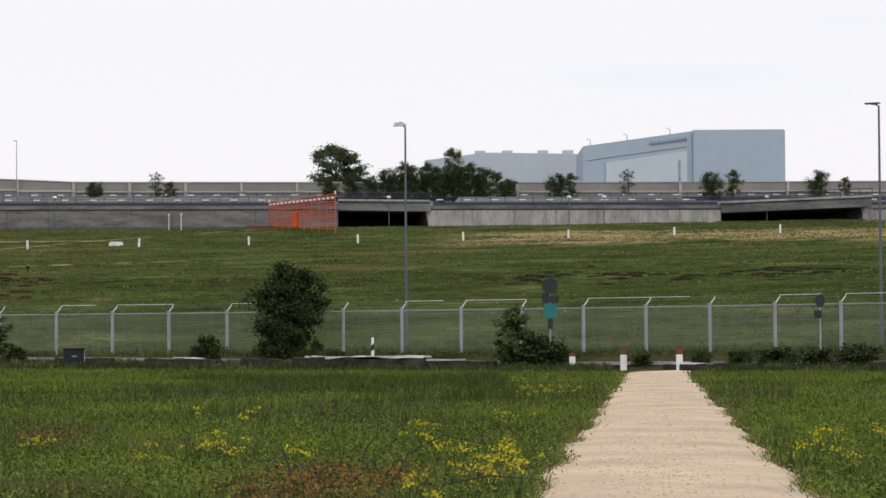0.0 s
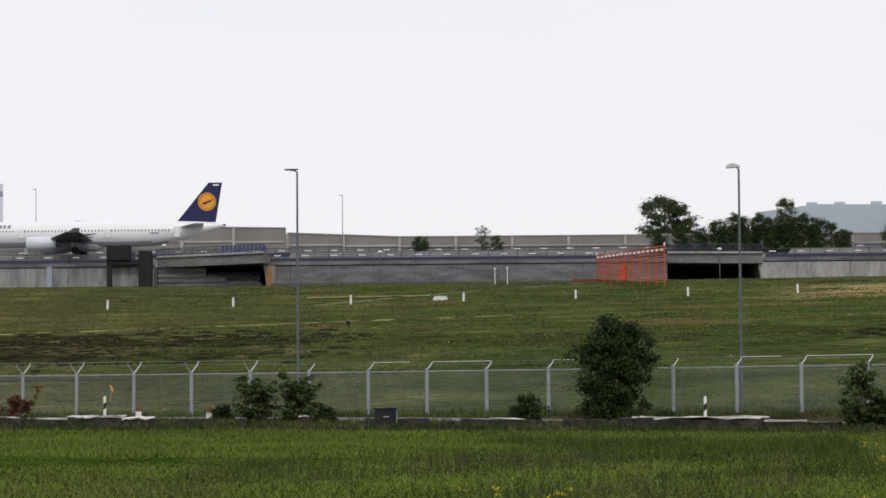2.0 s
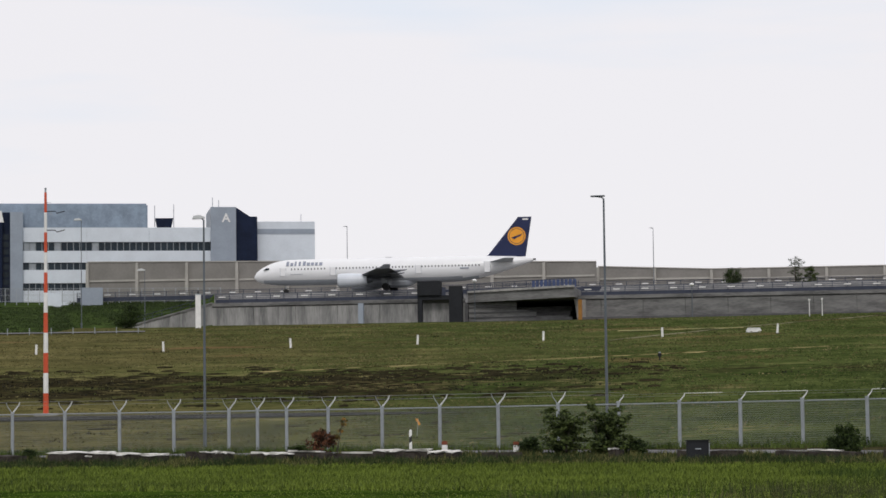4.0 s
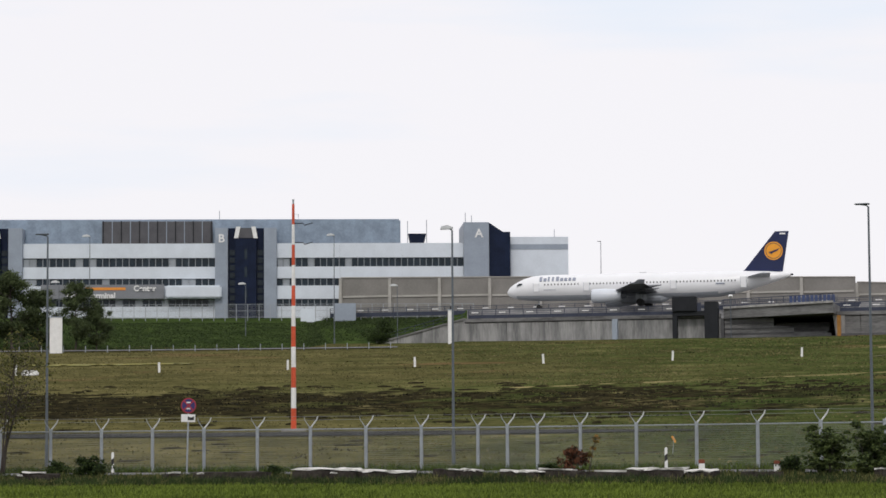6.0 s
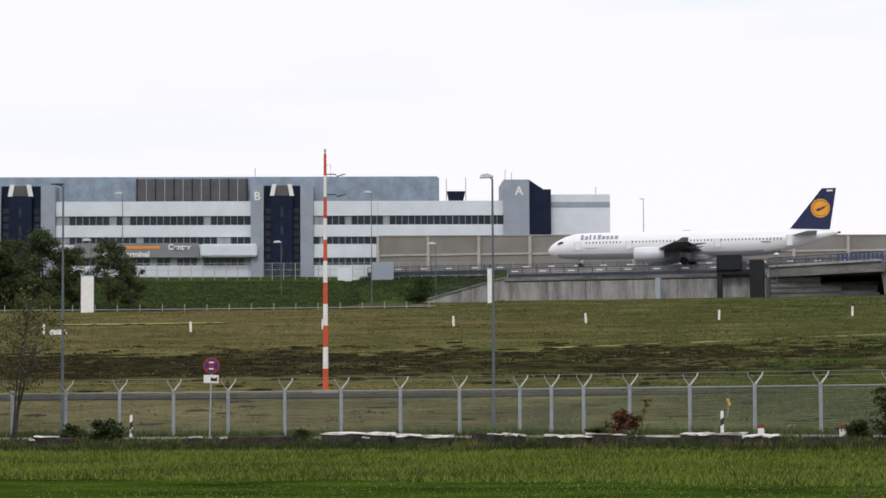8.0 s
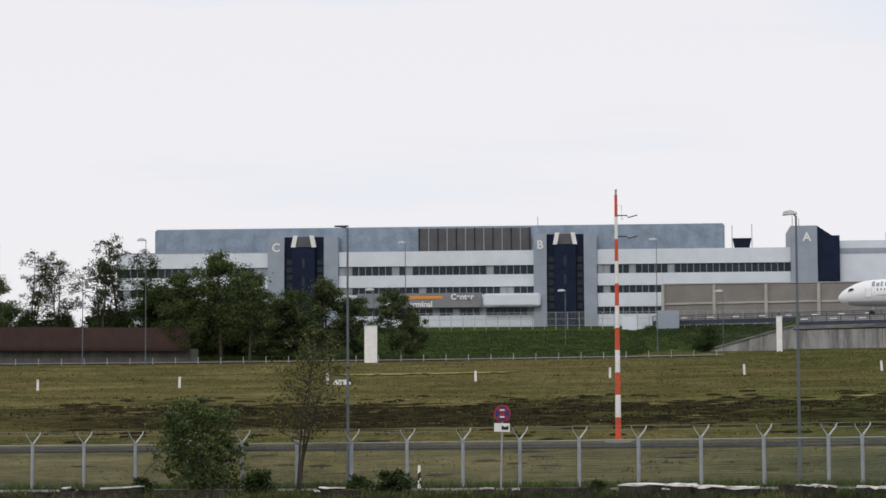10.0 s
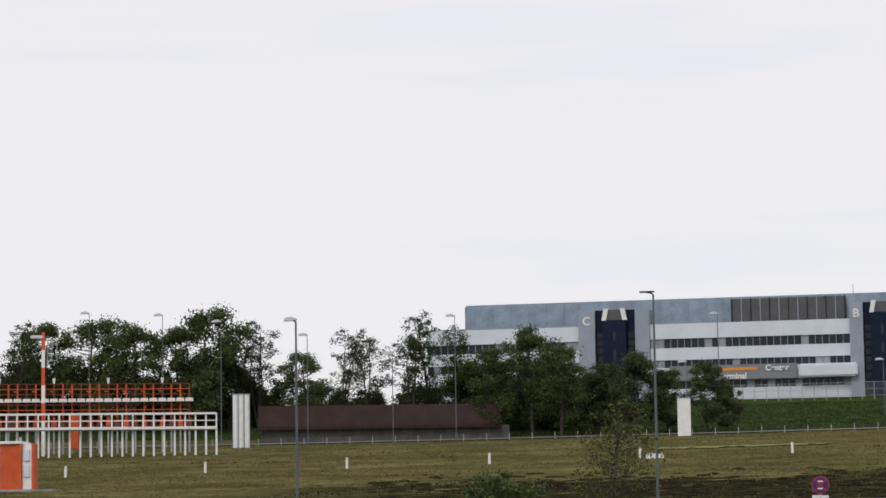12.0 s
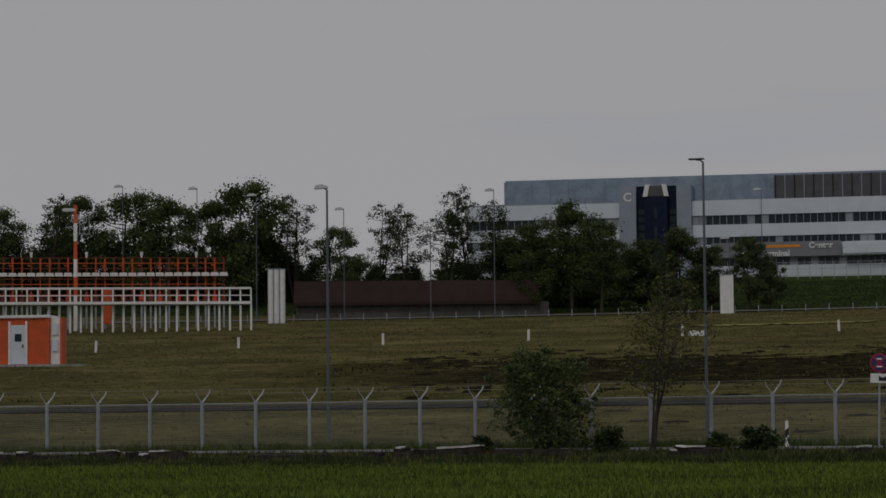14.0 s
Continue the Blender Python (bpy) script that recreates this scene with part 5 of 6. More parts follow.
    part("louvre_bank", span_box(76.8, 96.4, d + 2.6, d + 3.1, 40.7, 44.75), M_LOUVRE, t, "dark louvre bank")
    for k in range(13):
        u = 77 + 1.6 * k
        part("louvre_post", span_box(u - 0.07, u + 0.07, d + 2.45, d + 2.6, 40.7, 44.85), M_GREY_PANEL if k % 2 else M_BOOTH, t)
    part("parapet", span_box(26.0, 51.4, d - 0.02, d + 0.5, 40.55, 40.75), M_GREY_PANEL, t)
    part("roof_unit", span_prism([(132.9, 40.55), (135.4, 40.55), (135.9, 42.6), (132.5, 42.6)], d + 4, d + 6), M_NAVY, t, "dark rooftop unit")
    for u, h in ((132.4, 45.0), (136.0, 45.2), (143.4, 46.5), (144.6, 46.0), (160.6, 43.4), (97.6, 46.9)):
        part("antenna", tubed([(along(u), d + 5, storey(41.0)), (along(u), d + 5, storey(h))], 0.06, 6), M_GALV, t)
    part("bay", span_box(88.3, 98.2, d - 2.2, d + 0.2, 30.62, 32.9, bevel=0.25), M_WHITE_PANEL, t, "rounded white projecting bay")
    board = part("sign_board", span_box(66.5, 88.0, d - 0.9, d - 0.6, 30.6, 33.15, bevel=0.05), M_BOARD, t, "grey sign board")
    write("Center", 84.6, d - 1.0, 32.0, 1.35, M_SIGN_TEXT, board)
    part("sign_bar", span_box(74.2, 81.2, d - 0.96, d - 0.9, 32.15, 32.65), M_SIGN_ORANGE, board, "orange bar of unreadable lettering")
    write("Terminal", 77.0, d - 1.0, 30.75, 1.35, M_SIGN_TEXT, board)
    part("sign_bar", span_box(71.0, 73.0, d - 0.96, d - 0.9, 30.9, 31.5), M_SIGN_TEXT, board, "white bar of unreadable lettering")


office_building()


def palisade():
    """A light fence along the top of the bank."""
    t = thing("palisade_fence", BLD, "slim grey fence on top of the bank", "fence", kind="structure")
    me = None
    for k in range(34):
        m = pose(-34.5 + 1.9 * k, 445, 26.2)
        if me is None:
            me = part("post", boxed(-0.05, 0.05, -0.05, 0.05, -1.6, 2.35), M_GALV, t, matrix=m).data
        else:
            part("post", me, None, t, matrix=m)
    for z in (0.15, 1.2, 2.3):
        part("rail", boxed(-34.5, 28.2, 444.98, 445.02, 26.2 + z, 26.25 + z), M_GALV, t)
    wires = bmesh.new()
    for k in range(420):
        box(wires, -34.5 + 0.15 * k, -34.48 + 0.15 * k, 444.99, 445.0, 26.2, 28.5)
    tagged(part("wires", wires, M_WIRE, t, "thin upright wires"), kind="stuff")
    for u, w, h, m in ((4.6, 3.7, 2.4, M_GREY_PANEL), (-0.9, 2.3, 1.5, M_WHITE_PANEL)):
        ob = part("transformer_cabinet", boxed(u, u + w, 441, 443, 24.2, 26.0 + h, bevel=0.05), m)
        ob.matrix_world = BLD
        tagged(ob, "grey steel cabinet on the bank", "cabinet")


palisade()


# ---- distant hangars ----
def hangars():
    t = thing("hangar", Matrix(), "large hangar far behind the barrier, haze painted into its blue-grey", "hangar")
    front = prism([(63.5, 27), (109.4, 27), (109.4, 92.0), (63.5, 85.9)], 1100, 1160)
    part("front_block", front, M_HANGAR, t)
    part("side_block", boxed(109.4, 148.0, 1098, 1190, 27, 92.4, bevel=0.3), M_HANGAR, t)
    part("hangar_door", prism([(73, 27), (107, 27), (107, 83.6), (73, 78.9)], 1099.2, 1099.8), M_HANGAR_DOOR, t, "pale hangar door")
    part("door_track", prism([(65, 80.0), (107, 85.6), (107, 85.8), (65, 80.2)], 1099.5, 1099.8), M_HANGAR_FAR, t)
    for k in range(10):
        part("sign_bar", boxed(91.5 + 1.6 * k, 92.6 + 1.6 * k, 1099.0, 1099.6, 86.6 + 0.2 * k, 87.6 + 0.2 * k), M_BLUE_PANEL, t, "dark bar of unreadable lettering")
    for u, z in ((66.5, 86.2), (82, 88.2), (100, 90.6)):
        part("roof_mast", tubed([(u, 1100, z), (u, 1100, z + 2.2), (u - 1.6, 1100, z + 2.8)], 0.2, 6), M_HANGAR, t)
    for u in (119, 134):
        part("roof_vent", boxed(u, u + 5, 1110, 1116, 92.4, 93.3), M_HANGAR, t)
    part("downpipe", boxed(103.4, 104.2, 1098.8, 1099.8, 67, 80), M_BLUE_PANEL, t)
    t = thing("far_hangar", Matrix(), "second hangar, haze painted into its pale colour", "hangar")
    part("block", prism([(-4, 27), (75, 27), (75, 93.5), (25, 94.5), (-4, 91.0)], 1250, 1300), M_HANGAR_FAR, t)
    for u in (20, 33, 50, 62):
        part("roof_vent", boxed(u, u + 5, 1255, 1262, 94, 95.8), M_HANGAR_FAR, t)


hangars()


# ---- orange antenna arrays ----
def small_array():
    a, b = Vector((11.8, 386, 0)), Vector((19.6, 338, 0))
    t = thing("antenna_array", WALL, "orange slatted antenna array before the wall", "antenna array")

    def place(f, z):
        p = a.lerp(b, f)
        return (p.x, p.y, z)

    def level(f, k):
        low, high = 20.1 + (17.35 - 20.1) * f, 23.8 + (22.3 - 23.8) * f
        return low + (high - low) * k

    for k in range(10):
        f = k / 9
        part("upright", tubed([place(f, level(f, -0.05)), place(f, level(f, 1.0))], 0.07, 6), M_ORANGE, t)
    for k in range(15):
        h = 0.05 + k * 0.068
        part("slat", tubed([place(0, level(0, h)), place(1, level(1, h))], 0.08, 4), M_ORANGE, t)
    for k in range(16):
        f = (k + 0.5) / 16
        p = place(f, level(f, 0.90))
        part("aerial", boxed(p[0] - 0.28, p[0] + 0.12, p[1] - 0.9, p[1] - 0.3, p[2] - 0.14, p[2] + 0.14, bevel=0.04), M_WHITE, t, "white aerial box")
    p = place(0.42, level(0.42, 0.3))
    part("equipment_box", boxed(p[0] - 0.5, p[0] + 0.5, p[1] - 2.0, p[1] - 1.0, p[2] - 1.2, p[2] + 1.0, bevel=0.05), M_ORANGE, t, "orange equipment box")
    p = place(0.0, 20.2)
    part("low_platform", boxed(p[0] - 3.6, p[0] + 2.4, p[1] - 2.0, p[1] - 1.6, 19.8, 20.2), M_RUST, t)
    for f in (0, 1):
        p = place(f, level(f, 1.0))
        part("obstacle_light", boxed(p[0] - 0.1, p[0] + 0.1, p[1] - 0.1, p[1] + 0.1, p[2], p[2] + 0.45, bevel=0.04), M_WHITE, t)


small_array()


def large_array():
    t = thing("antenna_array", Matrix(), "long orange antenna array with white aerials behind a white walkway", "antenna array")
    b0, b1, r = -45.2, -37.5, 340.0
    n = 42
    cols = [b0 + (b1 - b0) * k / n for k in range(n + 1)]
    for k, b in enumerate(cols):
        p = polar(b, r)
        z = height(b, r)
        part("upright", boxed(-0.09, 0.09, -0.1, 0.1, 17.6 - z, 23.3 - z), M_ORANGE if k % 3 else M_RUST, t, matrix=pose(p.x, p.y, z, 0, 0, -b))
        part("leg", boxed(-0.11, 0.11, -0.09, 0.09, -0.2, 17.6 - z), M_GALV, t, matrix=pose(p.x, p.y, z, 0, 0, -b))
        part("aerial", prism([(-0.52, 0), (0.52, 0), (0.42, 0.42), (-0.42, 0.42)], -0.9, -0.2), M_WHITE, t, "white aerial box", pose(p.x, p.y, 21.05, 0, 0, -b))
        if k % 6 == 3:
            part("obstacle_light", tubed([(0, 0, 0), (0, 0, 0.7)], [0.1, 0.2], 8), M_WHITE, t, matrix=pose(p.x, p.y, 23.3, 0, 0, -b))
        part("brace_panel", prism([(-0.30, 0), (0.30, 0), (0.30, 0.85), (0.12, 1.0), (0.12, 1.45), (-0.12, 1.45), (-0.12, 1.0), (-0.30, 0.85)], -0.5, -0.3), M_RED if k % 2 else M_RUST, t, matrix=pose(p.x, p.y, 17.75, 0, 0, -b))
        if k % 2:
            part("strut", boxed(-0.45, -0.05, -0.06, 0.06, 19.6 - z, 19.75 - z), M_ORANGE, t, matrix=pose(p.x, p.y, z, 0, 0, -b))
            part("strut", boxed(-0.45, -0.05, -0.06, 0.06, 22.3 - z, 22.45 - z), M_ORANGE, t, matrix=pose(p.x, p.y, z, 0, 0, -b))
    for k in range(9):
        z = 18.2 + 0.63 * k
        part("slat", tubed([polar(b0, r, z), polar((b0 + b1) / 2, r * 0.9977, z), polar(b1, r, z)], 0.05, 4), M_ORANGE if k % 2 else M_RUST, t)
    p = polar(-39.85, r - 1.5)
    part("equipment_box", boxed(-0.6, 0.6, -0.5, 0.5, 0, 4.3, bevel=0.05), M_ORANGE, t, "orange equipment box", pose(p.x, p.y, 15.3, 0, 0, 39.85))
    t = thing("raised_walkway", Matrix(), "white steel walkway on slim legs before the array", "walkway")
    r = 325.0
    c0, c1 = -45.0, -36.92
    n = 38
    for k in range(n + 1):
        b = c0 + (c1 - c0) * k / n
        p, z = polar(b, r), height(b, r)
        part("leg", boxed(-0.11, 0.11, -0.1, 0.1, -0.2, 17.05 - z), M_WHITE, t, matrix=pose(p.x, p.y, z, 0, 0, -b))
        part("railing_post", boxed(-0.09, 0.09, -0.06, 0.06, 0, 1.72), M_WHITE, t, matrix=pose(p.x, p.y, 17.1, 0, 0, -b))
        q = polar(b, r + 2.2)
        part("leg", boxed(-0.11, 0.11, -0.1, 0.1, -0.2, 17.05 - z), M_GALV, t, matrix=pose(q.x, q.y, height(b, r + 2.2), 0, 0, -b))
    a, e = polar(c0, r), polar(c1, r)
    d = e - a
    span = Matrix(((d.x, -d.y / d.length, 0, a.x), (d.y, d.x / d.length, 0, a.y), (0, 0, 1, 0), (0, 0, 0, 1)))
    part("deck", boxed(0, 1, -0.3, 2.4, 16.95, 17.25), M_WHITE, t, matrix=span)
    part("handrail", boxed(0, 1, -0.12, 0.12, 18.65, 18.88), M_WHITE, t, matrix=span)
    part("knee_rail", boxed(0, 1, -0.06, 0.06, 17.9, 18.0), M_WHITE, t, matrix=span)
    p = polar(-40.45, 332)
    z = height(-40.45, 332)
    t = thing("light_mast", pose(p.x, p.y, z, 0, 0, 40), "red and white light mast with a lamp head", "mast")
    h = 28.9 - z
    for k in range(7):
        part("band", boxed(-0.2, 0.2, -0.2, 0.2, h * k / 7, h * (k + 1) / 7), M_WHITE if k in (0, 1, 3, 5) else M_ORANGE, t)
    part("lamp_head", boxed(-1.5, 0.1, -0.25, 0.25, h - 0.75, h - 0.35, bevel=0.08), M_LAMP_HEAD, t)
    part("frame", boxed(0.35, 1.6, -0.05, 0.05, h - 3.4, h - 3.3), M_GALV, t)
    for x in (0.5, 1.0, 1.6):
        part("aerial_rod", tubed([(x, 0, h - 3.4), (x, 0, h - 0.9)], 0.05, 6), M_GALV, t)


large_array()


def hut():
    b, r = -41.1, 235.0
    p = spot(b, r)
    t = thing("equipment_hut", pose(p.x, p.y, p.z, 0, 0, -b - 14), "orange and white equipment hut on a concrete slab", "hut")
    part("slab", boxed(-4.2, 5.4, -1.8, 2.6, -0.6, 0.05), M_CONCRETE_PALE, t)
    part("body", boxed(-4.2, 2.45, -1.2, 1.4, 0.05, 3.75), M_ORANGE, t)
    part("roof", boxed(-4.4, 2.65, -1.45, 1.6, 3.75, 3.98, bevel=0.04), M_WHITE, t)
    door = part("door", boxed(-0.55, 0.65, -1.32, -1.2, 0.1, 3.2), M_WHITE_PANEL, t, "white hut door")
    part("door_handle", boxed(0.4, 0.5, -1.4, -1.32, 1.4, 1.65), M_BLACK, door)
    part("window", boxed(-0.2, 0.35, -1.36, -1.325, 1.9, 2.5), M_GLASS, door)
    for x in (-0.72, 0.66):
        part("door_frame", boxed(x, x + 0.16, -1.36, -1.2, 0.05, 3.5), M_WHITE, t)
    part("corner_trim", boxed(2.3, 2.6, -1.34, -1.0, 0.05, 3.75), M_ORANGE, t)
    part("side_cabinet", boxed(2.62, 3.4, -1.0, 1.0, 0.05, 3.75), M_WHITE, t, "white side cabinet")
    for z in (1.1, 2.4):
        part("meter_box", boxed(2.8, 3.25, -1.15, -1.0, z, z + 0.9), M_WHITE_PANEL, t)
    part("corner_trim", boxed(3.4, 3.6, -1.04, 0.2, 0.05, 3.75), M_ORANGE, t)
    part("vent_pipe", tubed([(2.2, 0, 3.95), (2.2, 0, 4.35)], 0.12, 8), M_GALV, t)
    p = spot(-41.6, fence_range(-41.6) + 2.5)
    ob = part("dark_post", boxed(-0.08, 0.08, -0.08, 0.08, -0.2, 2.6, bevel=0.01), M_BOOTH)
    ob.matrix_world = pose(p.x, p.y, p.z, 0, 0, 41)
    tagged(ob, "dark wooden post inside the fence", "post")


hut()


def shed():
    a = -33.65
    p = spot(a, 376)
    t = thing("long_shed", pose(p.x, p.y, p.z, 0, 0, -a), "long low shed with a dark brown roof and grey plank wall", "shed")
    w = 16.4
    part("roof", prism([(-w, 1.7), (w - 0.3, 1.7), (w, 1.9), (w, 4.75), (-w, 4.85)], -0.4, -0.2), M_BROWN_ROOF, t)
    roof = bmesh.new()
    v = [roof.verts.new(q) for q in ((-w, -1.0, 1.55), (w, -1.0, 1.55), (w, 3.0, 4.9), (-w, 3.0, 4.9), (-w, 7.0, 1.55), (w, 7.0, 1.55))]
    roof.faces.new((v[0], v[1], v[2], v[3]))
    roof.faces.new((v[3], v[2], v[5], v[4]))
    bmesh.ops.solidify(roof, geom=roof.faces, thickness=0.15)
    bpy.data.objects.remove(scene.objects["roof"])
    part("roof", roof, M_BROWN_ROOF, t)
    for k in range(27):
        x = -w + 0.3 + k * 1.25
        part("plank", boxed(x, x + 1.2, -0.06, 0.06, -0.4, 1.9), M_PLANK, t)
    part("gable", prism([(-0.3, -0.4), (6.3, -0.4), (6.3, 1.8), (3.0, 4.75), (-0.3, 1.8)], -0.08, 0.08), M_PLANK, t, matrix=pose(w - 0.5, 0, 0, 0, 0, 90))
    part("gable", prism([(-0.3, -0.4), (6.3, -0.4), (6.3, 1.8), (3.0, 4.75), (-0.3, 1.8)], -0.08, 0.08), M_PLANK, t, matrix=pose(-w + 0.5, 0, 0, 0, 0, 90))


shed()


def field_bits():
    for b, r in ((-27.9, 272), (-6.6, 300)):
        t = thing("cable_box", stand(b, r, 10, 0.05), "low white cable box lying in the turf", "cable box", "white cable boxes in the turf")
        part("body", prism([(-0.80, -0.3), (0.80, -0.3), (0.80, 0.18), (0.66, 0.34), (-0.66, 0.34), (-0.80, 0.18)], -0.5, 0.5), M_WHITE, t)
        part("lid", boxed(-0.68, 0.68, -0.55, 0.55, 0.34, 0.42, bevel=0.03), M_WHITE, t)
    # slim kerb posts along the perimeter road
    me = None
    for k in range(56):
        b = -46 + 0.47 * k
        if me is None:
            me = boxed(-0.05, 0.05, -0.05, 0.05, -0.2, 0.9)
            ob = part("road_post", me, M_GALV)
            me = ob.data
        else:
            ob = part("road_post", me, None)
        ob.matrix_world = stand(b, 361.5)
        tagged(ob, "slim pale post along the perimeter road", "post", "posts along the perimeter road")
    # dark clods and mounds of turned earth along the bare belt
    rnd, bm = random.Random(17), bmesh.new()
    for k in range(400):
        edge = rnd.random()
        b = rnd.uniform(-34, -8) if k < 330 else rnd.uniform(3, 13)
        if k < 306:
            q = (92 + rnd.gauss(0, 7)) if edge < 0.55 else (52 + rnd.gauss(0, 6)) if edge < 0.8 else rnd.uniform(50, 95)
        elif k < 330:
            q = rnd.uniform(8, 27)
        else:
            q = 88 + rnd.gauss(0, 7)
        p = spot(b, fence_range(b) + q)
        w, dep, h = rnd.uniform(0.35, 1.2), rnd.uniform(0.4, 1.2), rnd.uniform(0.06, 0.18) * (0.5 if 306 <= k < 330 else 1)
        crown = bm.verts.new(p + Vector((rnd.uniform(-0.2, 0.2), rnd.uniform(-0.2, 0.2), h)))
        rings = []
        for f, lift in ((1.0, -0.06), (0.72, 0.62)):
            rings.append([bm.verts.new(p + Vector((math.cos(a) * w * f * rnd.uniform(0.8, 1.2), math.sin(a) * dep * f * rnd.uniform(0.8, 1.2), lift * h * rnd.uniform(0.8, 1.2) - (0.05 if f == 1.0 else 0)))) for a in (2 * math.pi * i / 9 for i in range(9))])
        for i in range(9):
            bm.faces.new((rings[0][i], rings[0][(i + 1) % 9], rings[1][(i + 1) % 9], rings[1][i]))
            bm.faces.new((rings[1][i], rings[1][(i + 1) % 9], crown))
    clods = part("earth_clods", bm, M_CLOD)
    tagged(clods, "dark clods of turned earth in the airfield turf", "earth", kind="stuff")
    post = thing("field_light", stand(-8.5, 220), "small dark ground light on a short post in the turf", "ground light")
    part("post", tubed([(0, 0, -0.2), (0, 0, 0.35)], 0.06, 8), M_BOOTH, post)
    part("head", boxed(-0.17, 0.17, -0.14, 0.14, 0.32, 0.62, bevel=0.05), M_BOOTH, post)
    part("cap", boxed(-0.10, 0.10, -0.10, 0.10, 0.62, 0.72, bevel=0.03), M_GALV, post)
    flag = thing("marker_flag", stand(-13.66, 128), "small orange marker flag leaning in the turf", "flag")
    part("stick", tubed([(0, 0, -0.2), (0.1, 0, 0.9)], 0.015, 6), M_GALV, flag)
    part("cloth", prism([(-0.05, 0.9), (0.08, 0.9), (0.2, 0.62), (0.12, 0.55)], -0.01, 0.01), M_YELLOW, flag, "amber cloth")


field_bits()


YELLOW_PATCHES = [(4.6, 9.9), (4.8, 8.6), (5.1, 9.8), (5.2, 8.4), (5.7, 8.9), (5.8, 8.3), (9.0, 11.8), (9.4, 13.2), (8.6, 10.0), (10.6, 16.9), (8.9, 7.7), (1.5, 13.0), (1.8, 12.2), (-0.5, 30.3), (4.2, 17.1),
                  (7.8, 68.6), (7.6, 47.5), (7.2, 47.8), (6.7, 47.8), (1.0, 10.6), (-0.8, 14.0), (2.8, 8.7), (4.3, 1.9), (4.9, 4.8), (5.1, 4.3), (5.7, 24.1), (0.8, 29.1)]
RUSSET_PATCHES = [(3.2, 3.0), (3.3, 4.4), (3.4, 6.0), (3.7, 5.5), (3.9, 4.4), (3.6, 3.2), (3.1, 3.8), (-1.5, 18.7)]


# ---- trees and bushes ----
def leaf_cloud(rng, centres, radii, count, size, flat=0.75, slim=0.6):
    """Loose leaves, four corners each, gathered round the centres."""
    pick = rng.integers(0, len(centres), count)
    off = rng.normal(0, 0.5, (count, 3)) * np.asarray(radii)[pick][:, None]
    off[:, 2] *= flat
    c = np.asarray(centres)[pick] + off
    a = rng.normal(0, 1, (count, 3))
    a /= np.linalg.norm(a, axis=1)[:, None]
    b = np.cross(a, rng.normal(0, 1, (count, 3)))
    b /= np.linalg.norm(b, axis=1)[:, None]
    s = size * rng.uniform(0.6, 1.3, (count, 1))
    a, b = a * s, b * s * slim
    return np.stack([c - a, c + b * 0.9, c + a, c - b], 1).reshape(-1, 3)


def grow(seed, h, spread, crown_from, limbs, leaves, leaf, stems=1, lean=0.05, puff=0.20):
    """A tree's or bush's wood and leaves: tapered stems, forking limbs, clumps at the twig ends."""
    rnd, rng = random.Random(seed), np.random.default_rng(seed)
    wood = bmesh.new()
    centres, radii = [], []
    for s in range(stems):
        foot = Vector((rnd.uniform(-0.05, 0.05) * spread * (stems > 1) * 3, rnd.uniform(-0.05, 0.05) * spread * (stems > 1) * 3, -0.3))
        tilt = Vector((rnd.uniform(-lean, lean), rnd.uniform(-lean, lean), 0)) * (3 if stems > 1 else 1)
        top = h * (1 if s == 0 else rnd.uniform(0.75, 0.95))
        spine = [foot + (tilt * top + Vector((0, 0, top + 0.3))) * f + Vector((rnd.uniform(-1, 1), rnd.uniform(-1, 1), 0)) * 0.02 * h * (0 < f < 1) for f in (0, 0.25, 0.5, 0.75, 0.96)]
        base = 0.018 * h / (1 + 0.35 * (stems - 1))
        tube(wood, spine, [base, base * 0.8, base * 0.6, base * 0.36, base * 0.12], 6)
        for k in range(limbs):
            f = crown_from + (0.97 - crown_from) * (k + rnd.random()) / limbs
            i = min(int(f / 0.25), 3)
            start = spine[i].lerp(spine[i + 1], min(1, f * 4 - i))
            ang = rnd.uniform(0, 2 * math.pi)
            round_off = math.sin(math.pi * min(1.0, 0.18 + 0.80 * (f - crown_from) / (1 - crown_from))) ** 0.7
            reach = spread * rnd.uniform(0.55, 1.1) * max(0.25, round_off)
            tip = start + Vector((math.cos(ang), math.sin(ang), rnd.uniform(0.15, 0.6))) * reach
            mid = start.lerp(tip, 0.5) + Vector((0, 0, -0.06 * reach))
            r0 = base * 0.38
            tube(wood, [start, mid, tip], [r0, r0 * 0.6, r0 * 0.2], 4)
            for j in range(3):
                g = rnd.uniform(0.35, 1.0)
                s2 = start.lerp(tip, g)
                e2 = s2 + Vector((rnd.uniform(-1, 1), rnd.uniform(-1, 1), rnd.uniform(-0.2, 0.9))) * reach * 0.38
                tube(wood, [s2, e2], [r0 * 0.4, r0 * 0.12], 3)
                centres.append(tuple(e2))
                radii.append(puff * spread * rnd.uniform(0.6, 1.25))
            centres.append(tuple(tip))
            radii.append(puff * spread * rnd.uniform(0.7, 1.3))
    me = bpy.data.meshes.new("wood")
    wood.to_mesh(me)
    wood.free()
    me.materials.append(M_BARK)
    return me, raw_mesh("leaves", leaf_cloud(rng, centres, radii, leaves, leaf), 4)


def plant(name, meshes, leaf_mat, m, label, category, group=""):
    wood, leaves = meshes
    if not leaves.materials:
        leaves.materials.append(leaf_mat)
    t = thing(name, m, label, category, group)
    part("trunk", wood, None, t)
    part("crown", leaves, None, t)
    return t


